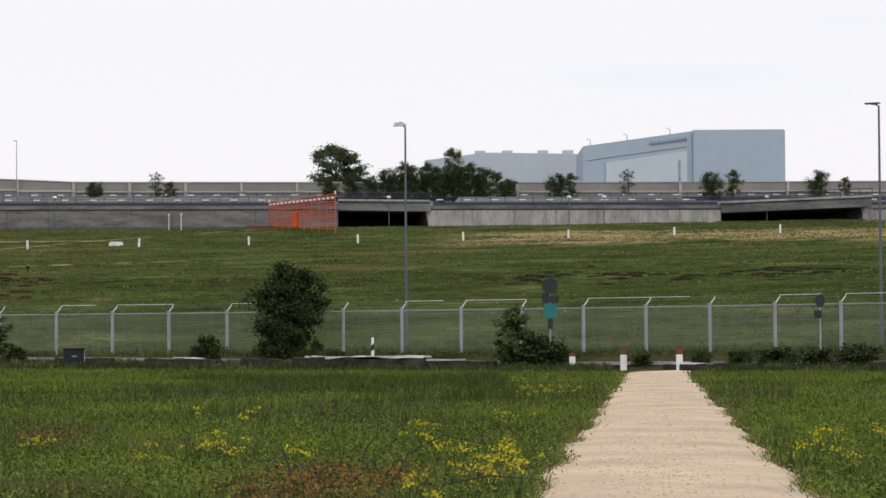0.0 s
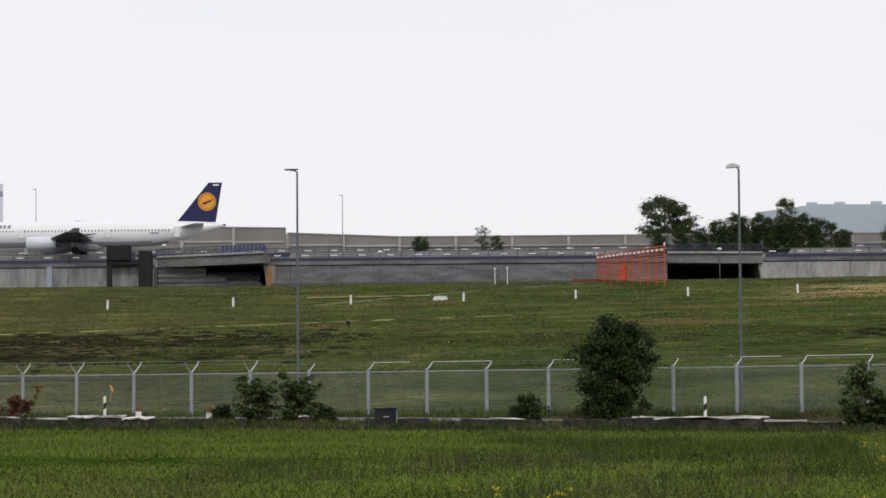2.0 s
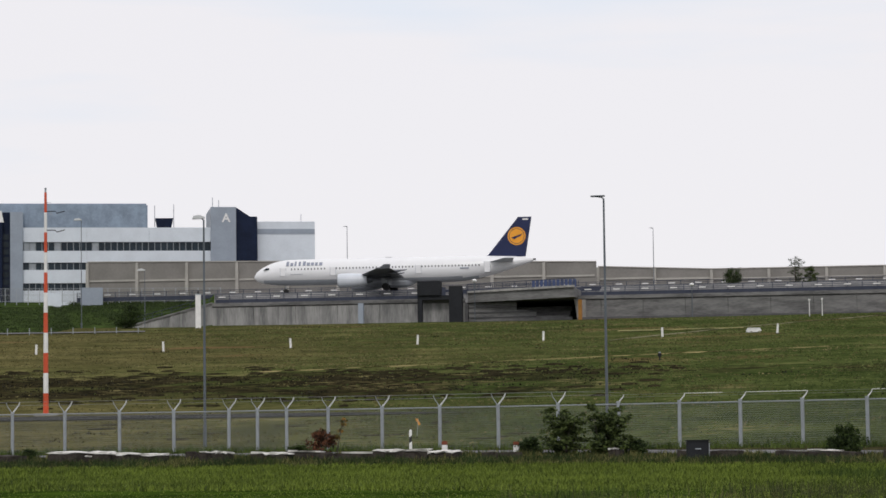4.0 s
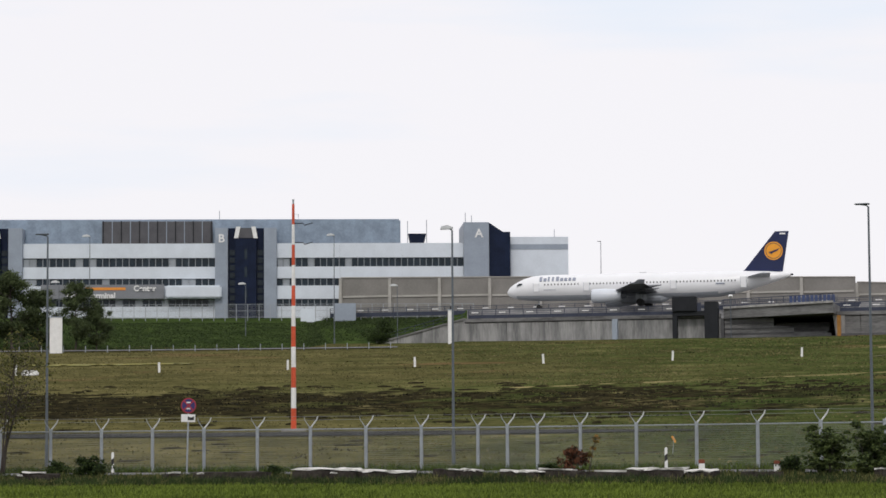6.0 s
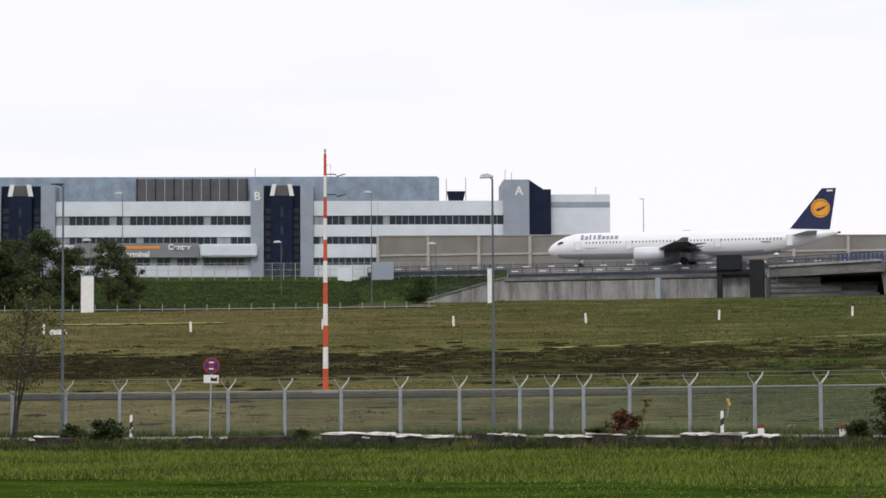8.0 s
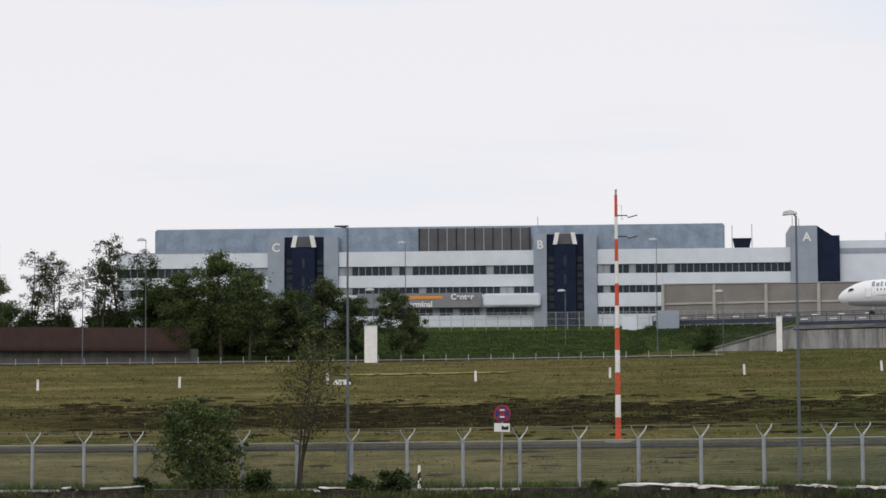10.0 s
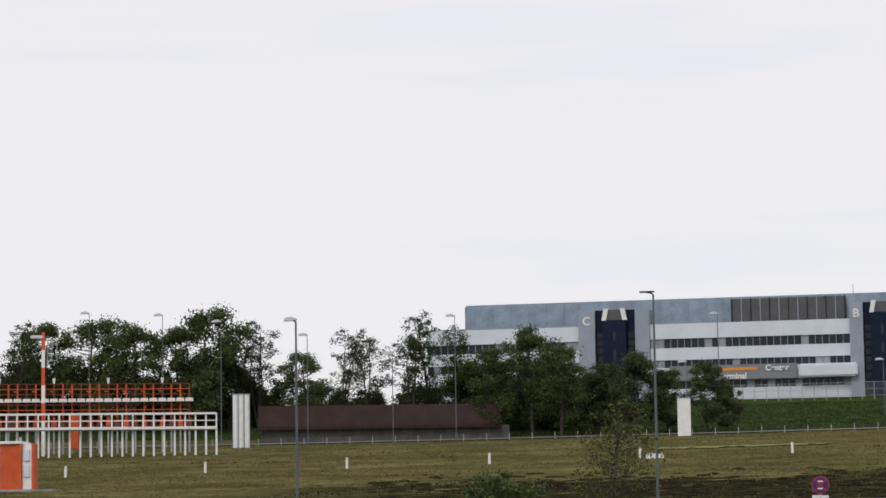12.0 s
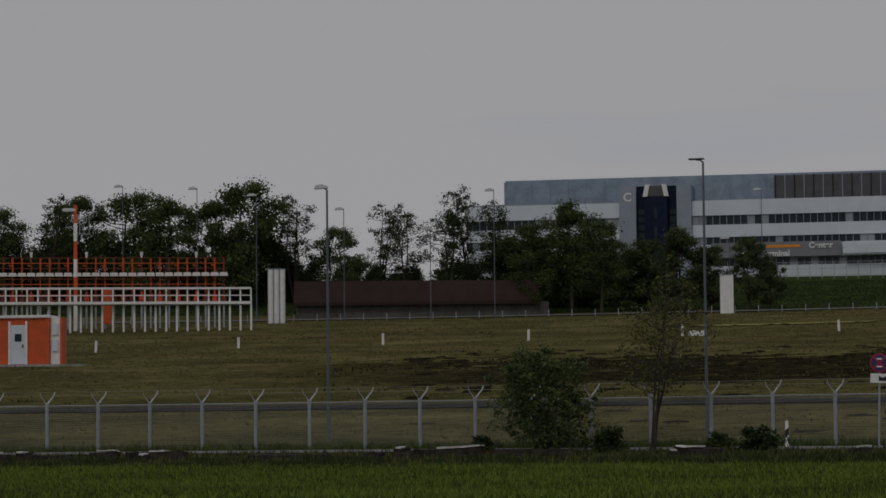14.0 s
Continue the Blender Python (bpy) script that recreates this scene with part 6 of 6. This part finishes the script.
def woods():
    dense = [grow(100 + k, 18, 5.2, 0.16, 26, 11000, 0.21, puff=0.25) for k in range(3)]
    tall = [grow(110 + k, 19, 3.6, 0.25, 18, 3900, 0.17, stems=3, puff=0.20) for k in range(3)]
    low = [grow(120 + k, 9, 4.4, 0.08, 18, 8000, 0.19, stems=2, puff=0.30) for k in range(2)]
    for me in dense:
        me[1].materials.append(M_LEAF_MID)
    for me in tall:
        me[1].materials.append(M_LEAF_DARK)
    for me in low:
        me[1].materials.append(M_LEAF_DARK)
    round_crowns = [grow(130 + k, 18, 5.4, 0.16, 30, 15000, 0.25, puff=0.24) for k in range(3)]
    for me in round_crowns:
        me[1].materials.append(M_LEAF_CROWN)
    rnd = random.Random(21)
    spots = [(-45.8, 16, "d"), (-44.6, 17, "d"), (-43.4, 16.5, "d"), (-42.3, 15.5, "d"), (-41.2, 18.5, "t"), (-40.6, 17.5, "d"), (-39.6, 18.2, "d"), (-38.8, 17.6, "d"),
             (-37.9, 17, "d"), (-37.3, 20.0, "d"), (-36.7, 18.5, "t"), (-36.2, 17.6, "t"), (-35.2, 13.0, "d"), (-34.4, 16.5, "t"), (-33.9, 17.0, "t"), (-33.1, 19.5, "t"),
             (-32.6, 19.0, "t"), (-32.0, 17.5, "t"), (-31.4, 14.0, "d"), (-30.5, 17.0, "d"), (-29.9, 14.0, "d"), (-28.9, 11.0, "d")]
    for i, (b, h, kind) in enumerate(spots):
        meshes = (dense if kind == "d" else tall)[i % 3]
        k = 0.89 * h / (18 if kind == "d" else 19)
        r = 396 + rnd.uniform(-5, 8) - (16 if b > -31.6 else 0)
        p = spot(b, r)
        plant("tree", meshes, None, pose(p.x, p.y, p.z - 0.2, 0, 0, rnd.uniform(0, 360)) @ Matrix.Diagonal((k * rnd.uniform(0.9, 1.15), k * rnd.uniform(0.9, 1.15), k, 1)),
              "broad green tree at the wood's edge" if kind == "d" else "tall open tree with dark bare stems and thin leaves", "tree", "trees of the wood")
    for i in range(42):
        b = -46 + 0.40 * i + rnd.uniform(-0.2, 0.2)
        p = spot(b, 402 + rnd.uniform(-4, 6) if b < -32 else 392)
        k = rnd.uniform(0.75, 1.15) * (0.62 if -36.6 < b < -32 else 1)
        plant("tree", low[i % 2], None, pose(p.x, p.y, p.z - 0.2, 0, 0, rnd.uniform(0, 360)) @ Matrix.Diagonal((k, k, k, 1)), "low bushy green tree in the wood's undergrowth", "tree", "trees of the wood")
    for i, (b, r, h, wide) in enumerate(((-28.3, 378, 11.4, 1.05), (-27.7, 382, 8.8, 1.2), (-26.95, 377, 9.8, 0.95), (-26.5, 379, 6.6, 1.05), (-29.2, 384, 8.6, 1.3))):
        p = spot(b, r)
        plant("tree", round_crowns[i % 3], None, pose(p.x, p.y, p.z - 0.2, 0, 0, h * 40) @ Matrix.Diagonal((h / 18 * wide, h / 18 * wide, h / 18, 1)), "dark rounded tree below the bank", "tree", "trees below the bank")
    # beyond the taxiway
    for b, r, h, wide, m in ((-1.90, 470, 12.2, 1.25, 0), (-1.35, 474, 8.2, 1.0, 2), (-0.6, 470, 6.2, 1.1, 1)):
        p = spot(b, r)
        plant("tree", round_crowns[m], None, pose(p.x, p.y, 26.8, 0, 0, 90 * m + 30 * b) @ Matrix.Diagonal((h / 18 * wide, h / 18 * wide, h / 18, 1)), "dark green round-headed tree behind the noise barrier", "tree", "trees behind the barrier")
    for b, r, h, m in ((3.2, 424, 4.6, "l"), (3.5, 424, 5.0, "d"), (4.75, 424, 5.8, "t"), (6.6, 424, 4.6, "l"), (7.1, 424, 5.2, "d"), (9.0, 424, 4.6, "l"), (-5.8, 424, 5.8, "t"),
                       (-7.2, 424, 3.6, "l"), (-5.5, 426, 4.0, "d"), (2.2, 424, 3.6, "t"), (9.6, 425, 3.8, "d"), (-1.95, 424, 4.4, "l"), (-1.45, 425, 4.8, "l"), (-1.0, 423, 4.4, "l"),
                       (-0.62, 424, 5.6, "l"), (-0.28, 424, 7.0, "d"), (-0.05, 423, 6.0, "l"), (0.25, 424, 6.9, "d"), (0.50, 422, 5.7, "l"), (0.84, 424, 9.4, "n"), (0.95, 422, 6.0, "l"), (1.22, 424, 6.8, "d"),
                       (1.5, 423, 5.6, "l"), (1.85, 424, 5.2, "d"), (2.1, 423, 3.8, "l")):
        p = spot(b, r)
        src, hh = {"l": (low[0], 9), "d": (dense[1], 18), "t": (tall[2], 19), "n": (dense[2], 18)}[m]
        k = h / hh
        plant("tree", src, None, pose(p.x, p.y, 25.4, 0, 0, 50 * b) @ Matrix.Diagonal((k * {"n": 0.6, "l": 0.85, "d": 1.0, "t": 1.1}[m], k * {"n": 0.6, "l": 0.85, "d": 1.0, "t": 1.1}[m], k, 1)), "small scrubby tree beside the taxiway", "tree", "scrub beside the taxiway")
    p = spot(-20.4, 389)
    plant("bush", low[1], None, pose(p.x, p.y, p.z - 0.3) @ Matrix.Diagonal((0.55, 0.55, 0.42, 1)), "dark round bush at the foot of the bank", "bush")


woods()


def verge_bushes():
    big = grow(300, 4.7, 1.7, 0.04, 26, 19000, 0.08, stems=4, puff=0.19, lean=0.035)
    p = spot(-1.55, 105)
    plant("bush", big, M_LEAF_DARK, pose(p.x, p.y, p.z - 0.1), "large dense dark green bush by the road", "bush", "bushes along the road")
    b2 = grow(301, 2.8, 0.72, 0.08, 14, 5200, 0.075, stems=3, puff=0.28)
    p = spot(4.45, fence_range(4.45) - 5.2)
    plant("bush", b2, M_LEAF_MID, pose(p.x, p.y, p.z - 0.1), "leafy green bush beside the road sign", "bush", "bushes along the road")
    lowb = grow(302, 1.1, 0.8, 0.05, 9, 2200, 0.085, stems=3, puff=0.34)
    for b, k, sx in ((4.95, 1.15, 1.2), (5.5, 0.8, 1.1), (-3.62, 1.0, 0.8), (-3.9, 0.6, 0.9), (-26.6, 0.75, 1.4), (-27.3, 0.6, 1.2), (-29.2, 0.8, 1.2), (11.5, 0.6, 1.8), (12.6, 0.6, 1.6), (13.6, 0.7, 1.6), (10.4, 0.5, 1.5), (-8.5, 0.55, 1.3), (-10.9, 0.6, 1.2), (9.4, 0.5, 1.2), (7.9, 0.45, 1.5), (-0.3, 0.5, 1.2), (-31.6, 0.55, 1.3), (-16.3, 0.4, 1.6), (-22.5, 0.38, 1.5)):
        p = spot(b, fence_range(b) - 4.4)
        plant("bush", lowb, M_LEAF_DARK, pose(p.x, p.y, p.z - 0.05, 0, 0, 77 * b) @ Matrix.Diagonal((k * sx, k * sx, k, 1)), "low dark green shrub on the verge", "bush", "bushes along the road")
    b3 = grow(303, 2.0, 0.62, 0.05, 12, 4600, 0.06, stems=5, puff=0.18, lean=0.07)
    for b, k in ((-10.15, 1.02), (-9.05, 1.08)):
        p = spot(b, fence_range(b) - 5.0)
        plant("bush", b3, M_LEAF_MID, pose(p.x, p.y, p.z - 0.05, 0, 0, 70 * b) @ Matrix.Diagonal((k * 1.5, k * 1.5, k * 1.08, 1)), "leafy green bush growing by the kerb", "bush", "bushes along the road")
    br = grow(304, 1.3, 0.6, 0.05, 9, 1300, 0.09, stems=3, puff=0.3)
    p = spot(-15.78, fence_range(-15.78) - 5.4)
    plant("bush", br, M_LEAF_BROWN, pose(p.x, p.y, p.z - 0.05), "brown-red leafy shrub by the kerb", "bush", "bushes along the road")
    dock = grow(305, 2.0, 0.22, 0.45, 8, 260, 0.05, stems=1, puff=0.4, lean=0.16)
    p = spot(-15.45, fence_range(-15.45) - 5.3)
    plant("bush", dock, M_RUSSET, pose(p.x, p.y, p.z - 0.05, 0, 9, 0), "thin rust-red seeding stalk", "weed")
    bt = grow(306, 4.3, 2.0, 0.03, 18, 12500, 0.075, stems=7, puff=0.13, lean=0.13)
    p = spot(-30.3, fence_range(-30.3) - 3.8)
    plant("bush", bt, M_LEAF_MID, pose(p.x, p.y, p.z - 0.1), "loose feathery green bush before the fence", "bush", "bushes along the road")
    tr = grow(307, 7.4, 1.8, 0.34, 17, 1900, 0.075, stems=5, puff=0.22, lean=0.10)
    p = spot(-28.45, fence_range(-28.45) - 3.0)
    plant("tree", tr, M_LEAF_OLIVE, pose(p.x, p.y, p.z - 0.1), "slender young tree with thin olive leaves", "tree")


verge_bushes()


# ---- grass, weeds and flowers ----
def blades(name, rng, x, y, per, h, w, mat, label, lean=0.35):
    """Upright tapering blades round each place."""
    n = len(x)
    z = np.array([height(math.degrees(math.atan2(a, b)), math.hypot(a, b)) for a, b in zip(x, y)])
    base = np.repeat(np.stack([x, y, z - 0.02], 1), per, 0)
    w, h = np.repeat(w, per)[:, None], np.repeat(h, per)[:, None] * rng.uniform(0.5, 1.25, (n * per, 1))
    base[:, :2] += rng.normal(0, 1, (n * per, 2)) * w * 2.2
    ang = rng.uniform(-0.9, 0.9, n * per)
    side = np.stack([np.cos(ang), np.sin(ang), np.zeros(n * per)], 1) * w * 0.5
    tip = base + np.stack([rng.normal(0, lean, n * per), rng.normal(0, lean, n * per), np.ones(n * per)], 1) * h
    me = raw_mesh(name, np.stack([base - side, base + side, tip], 1).reshape(-1, 3), 3)
    ob = part(name, me, mat)
    return tagged(ob, label, "grass", kind="stuff")


def off_path(x, y):
    fray = np.random.default_rng(len(x)).exponential(0.16, len(x))
    return np.abs(x - (4.6 + 0.078 * (y + 22))) > 1.30 + 0.10 * np.sin(y * 0.9) + fray


def scatter_field(rng, n, b0, b1, q0, q1, power=1.0):
    b = rng.uniform(b0, b1, n)
    q = q0 + (q1 - q0) * rng.uniform(0, 1, n) ** power
    r = q + np.array([fence_range(v) for v in b])
    return r * np.sin(np.radians(b)), r * np.cos(np.radians(b)), b, q


def grass():
    rng = np.random.default_rng(7)
    # the meadow close to the walk
    n = 62000
    r, b = 22 * (78 / 22) ** rng.uniform(0, 1, n), np.radians(rng.uniform(-24, 12, n))
    x, y = 4.5 + r * np.sin(b), -20 + r * np.cos(b)
    patch = np.array([noise.noise(Vector((a * 0.35, c * 0.35, 0))) for a, c in zip(x, y)])
    keep = off_path(x, y)
    x, y, r, patch = x[keep], y[keep], r[keep], patch[keep]
    dry = patch + rng.normal(0, 0.14, len(x)) > 0.55
    h = np.clip(0.10 + 0.16 * np.abs(patch) + rng.uniform(-0.03, 0.05, len(x)), 0.06, 0.32)
    w = np.maximum(0.014, r * 0.00060)
    blades("meadow_grass", rng, x[~dry], y[~dry], 5, h[~dry], w[~dry], M_BLADE, "short green meadow grass beside the path", 0.6)
    blades("dry_meadow_grass", rng, x[dry], y[dry], 5, h[dry] * 1.4, w[dry], M_BLADE_DRY, "brownish dry grass and weeds in the meadow", 0.5)
    # broad-leaved herbs between the grass
    n = 30000
    r, b = 22 * (90 / 22) ** rng.uniform(0, 1, n), np.radians(rng.uniform(-24, 12, n))
    x, y = 4.5 + r * np.sin(b), -20 + r * np.cos(b)
    keep = off_path(x, y) & (np.array([noise.noise(Vector((a * 0.5, c * 0.5, 4))) for a, c in zip(x, y)]) > -0.15)
    x, y, r = x[keep], y[keep], r[keep]
    z = np.array([height(math.degrees(math.atan2(a, c)), math.hypot(a, c)) for a, c in zip(x, y)]) + rng.uniform(0.03, 0.2, len(x))
    herb = leaf_cloud(rng, np.stack([x, y, z], 1), 0.10 + 0.004 * r, len(x) * 9, 0.027, 0.5, 0.32)
    tagged(part("meadow_herbs", raw_mesh("meadow_herbs", herb, 4), M_HERB), "low leafy green herbs in the meadow", "herbs", kind="stuff")
    # the rest of the meadow as far as the verge
    x, y, b, q = scatter_field(rng, 60000, -46, 15, -46, -9.0, 0.75)
    keep = off_path(x, y)
    x, y = x[keep], y[keep]
    blades("far_meadow_grass", rng, x, y, 5, rng.uniform(0.08, 0.22, len(x)), rng.uniform(0.04, 0.08, len(x)), M_BLADE_FAR, "bright green grass of the far meadow")
    # weedy verge
    x, y, b, q = scatter_field(rng, 17000, -46, 15, -9.6, -4.4)
    keep = np.abs(x - (4.6 + 0.078 * (y + 22))) > 2.0
    x, y = x[keep], y[keep]
    pick = rng.uniform(0, 1, len(x)) < 0.4
    blades("verge_weeds", rng, x[pick], y[pick], 5, rng.uniform(0.08, 0.34, pick.sum()), rng.uniform(0.025, 0.05, pick.sum()), M_BLADE_DRY, "dry brown weeds on the road verge")
    blades("verge_grass", rng, x[~pick], y[~pick], 5, rng.uniform(0.06, 0.26, (~pick).sum()), rng.uniform(0.03, 0.06, (~pick).sum()), M_LEAF_DARK, "dark green weeds on the road verge")
    x, y, b, q = scatter_field(rng, 6000, -46, 15, -1.2, 1.6)
    blades("fence_foot_grass", rng, x, y, 5, rng.uniform(0.12, 0.42, len(x)), rng.uniform(0.025, 0.05, len(x)), M_LEAF_LIGHT, "tall grass along the foot of the fence")
    # tussocks of the airfield: olive to the west, green to the east, straw and blackened clumps between
    for k, (m, count, low, high, label) in enumerate(((M_TUFT_OLIVE, 60000, 0.03, 0.12, "olive tussocks of rough airfield turf"), (M_TUFT_GREEN, 60000, 0.03, 0.12, "green tussocks of rough airfield turf"),
                                                      (M_TUFT_STRAW, 34000, 0.03, 0.11, "straw-coloured tussocks of airfield turf"), (M_TUFT_DARK, 26000, 0.05, 0.18, "blackened clumps of airfield turf"))):
        x, y, b, q = scatter_field(rng, count, -46, 15, 3, 280, 0.8)
        clump = np.array([noise.noise(Vector((a * 0.07, c * 0.07, 5.0 * k))) + 0.6 * noise.noise(Vector((a * 0.25, c * 0.25, 7.0 * k))) for a, c in zip(x, y)]) + rng.normal(0, 0.07, len(x))
        west = np.clip((-b - 4) / 14 + rng.normal(0, 0.3, len(x)), 0, 1)
        soil = (q > 46) & (q < 96) & (b < -9) & (b > -35)
        keep = np.hypot(x, y) < 388
        if k == 0:
            keep &= (clump > -0.25) & (west > 0.35) & (~soil | (rng.uniform(0, 1, len(x)) < 0.25))
        elif k == 1:
            keep &= (clump > -0.25) & (west < 0.65) & (~soil | (rng.uniform(0, 1, len(x)) < 0.25))
        elif k == 2:
            keep &= (clump > 0.30) & ~soil
        else:
            keep &= np.where(soil, clump > -0.1, clump > 0.62)
        keep &= (np.abs(q - 31) > 2.6) | (b > -15)
        keep &= (np.abs(np.hypot(x, y) - 366) > 3.2) | (b > -19.5)
        x, y, q = x[keep], y[keep], q[keep]
        blades("turf_tussocks", rng, x, y, 5, rng.uniform(low, high, len(x)), rng.uniform(0.07, 0.20, len(x)) * (1 + q / 300), m, label, 0.45)
    # rough growth of the bank
    b = rng.uniform(-46, -18.8, 40000)
    foot = np.where(b < -21.6, 384.0, np.array([wall_range(v) + 1.5 for v in b]))
    r = foot + rng.uniform(0, 46, len(b))
    blades("bank_growth", rng, r * np.sin(np.radians(b)), r * np.cos(np.radians(b)), 4, rng.uniform(0.06, 0.20, len(b)), rng.uniform(0.10, 0.26, len(b)), M_BANK_GRASS, "dark rough grass on the bank", 0.5)
    # tall weeds before the kerb stones
    x, y, b, q = scatter_field(rng, 9000, -46, 15, -9.2, -7.0)
    keep = (np.abs(x - (4.6 + 0.078 * (y + 22))) > 2.0) & (np.array([noise.noise(Vector((a * 0.3, c * 0.3, 9))) for a, c in zip(x, y)]) > -0.12)
    x, y = x[keep], y[keep]
    blades("kerb_weeds", rng, x, y, 5, rng.uniform(0.12, 0.42, len(x)), rng.uniform(0.02, 0.05, len(x)), M_LEAF_DARK, "tall dark weeds before the kerb stones", 0.4)
    # thin dry growth along the path's edges
    n = 15000
    y = -12 + 100 * rng.uniform(0, 1, n) ** 1.3
    x = 4.6 + 0.078 * (y + 22) + rng.choice([-1, 1], n) * (1.36 + 0.10 * np.sin(y * 0.9) + np.abs(rng.normal(0.0, 0.26, n)))
    blades("path_edge_growth", rng, x, y, 5, rng.uniform(0.03, 0.13, n), rng.uniform(0.012, 0.03, n), M_BLADE_DRY, "thin dry growth along the path edge", 0.8)
    # flowers and russet weeds
    fx, fy = [], []
    for px, py in YELLOW_PATCHES:
        k = int(5 + 6 * rng.uniform())
        fx.append(px + rng.normal(0, 0.10 + 0.004 * py, k))
        fy.append(py + rng.normal(0, 0.30, k))
    fx, fy = np.concatenate(fx), np.concatenate(fy)
    keep = off_path(fx, fy)
    fx, fy = fx[keep], fy[keep]
    stalk = rng.uniform(0.16, 0.40, len(fx))
    centres = np.stack([fx, fy, stalk + np.array([height(math.degrees(math.atan2(a, c)), math.hypot(a, c)) for a, c in zip(fx, fy)])], 1)
    cloud = leaf_cloud(rng, centres, np.full(len(fx), 0.09), len(fx) * 12, 0.020, 0.4)
    tagged(part("yellow_flowers", raw_mesh("yellow_flowers", cloud, 4), M_FLOWER), "clumps of bright yellow meadow flowers", "flowers", kind="stuff")
    blades("flower_stalks", rng, fx, fy, 8, stalk, np.full(len(fx), 0.02), M_LEAF_LIGHT, "fresh green stalks under the yellow flowers", 0.25)
    # taller seeding weeds in belts across the meadow, and a darker, taller stand near the verge
    n = 9000
    y = rng.uniform(4, 62, n)
    x = 4.5 + rng.uniform(-0.20, 0.13, n) * (y + 21)
    belt = np.array([noise.noise(Vector((a * 0.16, c * 0.10, 21))) for a, c in zip(x, y)])
    keep = off_path(x, y) & (belt + rng.normal(0, 0.1, n) > 0.12)
    x, y = x[keep], y[keep]
    blades("seeding_weeds", rng, x, y, 3, rng.uniform(0.22, 0.55, len(x)), np.maximum(0.010, (y + 21) * 0.00030), M_SEED, "thin brown-green seeding weeds standing above the grass", 0.14)
    n = 9000
    y = rng.uniform(44, 84, n)
    x = rng.uniform(-9, 6.5, n)
    keep = off_path(x, y) & (np.array([noise.noise(Vector((a * 0.14, c * 0.05, 31))) for a, c in zip(x, y)]) + 0.05 * (x + 3) + rng.normal(0, 0.08, n) > 0.12)
    x, y = x[keep], y[keep]
    blades("tall_grass_stand", rng, x, y, 5, rng.uniform(0.18, 0.42, len(x)), rng.uniform(0.03, 0.06, len(x)), M_TALL, "dark green stand of taller grass", 0.25)
    # pale withered grass by the brambles and along the path
    n = 2600
    x, y = rng.normal(4.1, 1.0, n), rng.uniform(0, 9, n)
    keep = off_path(x, y) & (np.array([noise.noise(Vector((a * 1.1, c * 0.6, 41))) for a, c in zip(x, y)]) > 0.05)
    x, y = x[keep], y[keep]
    blades("withered_grass", rng, x, y, 5, rng.uniform(0.08, 0.26, len(x)), np.full(len(x), 0.014), M_TUFT_STRAW, "pale withered grass among the meadow weeds", 0.6)
    gx, gy = [], []
    for px, py in RUSSET_PATCHES:
        k = 46
        gx.append(px + rng.normal(0, 0.35, k))
        gy.append(py + rng.normal(0, 0.5, k))
    gx, gy = np.concatenate(gx), np.concatenate(gy)
    keep = off_path(gx, gy)
    gx, gy = gx[keep], gy[keep]
    z = np.array([height(math.degrees(math.atan2(a, c)), math.hypot(a, c)) for a, c in zip(gx, gy)]) + rng.uniform(0.04, 0.26, len(gx))
    cloud = leaf_cloud(rng, np.stack([gx, gy, z], 1), np.full(len(gx), 0.14), len(gx) * 16, 0.026, 0.7, 0.45)
    tagged(part("russet_weeds", raw_mesh("russet_weeds", cloud, 4), M_RUSSET), "rust-brown dry weeds in the meadow", "weeds", kind="stuff")
    blades("bramble_stalks", rng, gx[::4], gy[::4], 3, rng.uniform(0.2, 0.5, len(gx[::4])), np.full(len(gx[::4]), 0.012), M_BARK, "thin dark stalks among the dry weeds", 0.7)
    for k, (px, py, reach, rise) in enumerate(((3.9, 4.6, 1.0, 0.62), (3.5, 4.0, -0.8, 0.45), (4.2, 3.6, 1.2, 0.28), (3.2, 3.4, -0.6, 0.70), (3.6, 5.6, 0.5, 0.66))):
        z = height(math.degrees(math.atan2(px, py)), math.hypot(px, py))
        cane = part("bramble_cane", tubed([(px, py, z - 0.1), (px + 0.25 * reach, py, z + 0.7 * rise), (px + 0.6 * reach, py - 0.1, z + rise), (px + reach, py - 0.2, z + 0.85 * rise)], [0.011, 0.009, 0.007, 0.004], 5), M_BARK)
        tagged(cane, "bare arching bramble cane in the meadow", "bramble", "bramble canes")
    # gravel on the path
    n = 7000
    y = -14 + 100 * rng.uniform(0, 1, n) ** 1.5
    x = 4.6 + 0.078 * (y + 22) + rng.normal(0, 0.6, n)
    z = np.array([height(math.degrees(math.atan2(a, c)), math.hypot(a, c)) for a, c in zip(x, y)]) + 0.078
    s = rng.uniform(0.006, 0.018, n)[:, None]
    c = np.stack([x, y, z], 1)
    dx, dy, up = np.array([1.2, 0.2, 0]), np.array([-0.3, 1, 0]), np.array([0, 0, 0.9])
    top = c + up * s
    q = np.stack([c - dx * s, c - dy * s, top, c - dy * s, c + dx * s, top, c + dx * s, c + dy * s, top, c + dy * s, c - dx * s, top], 1).reshape(-1, 3)
    tagged(part("gravel", raw_mesh("gravel", q, 3), M_PEBBLE), "loose grey gravel on the sandy path", "gravel", kind="stuff")


grass()
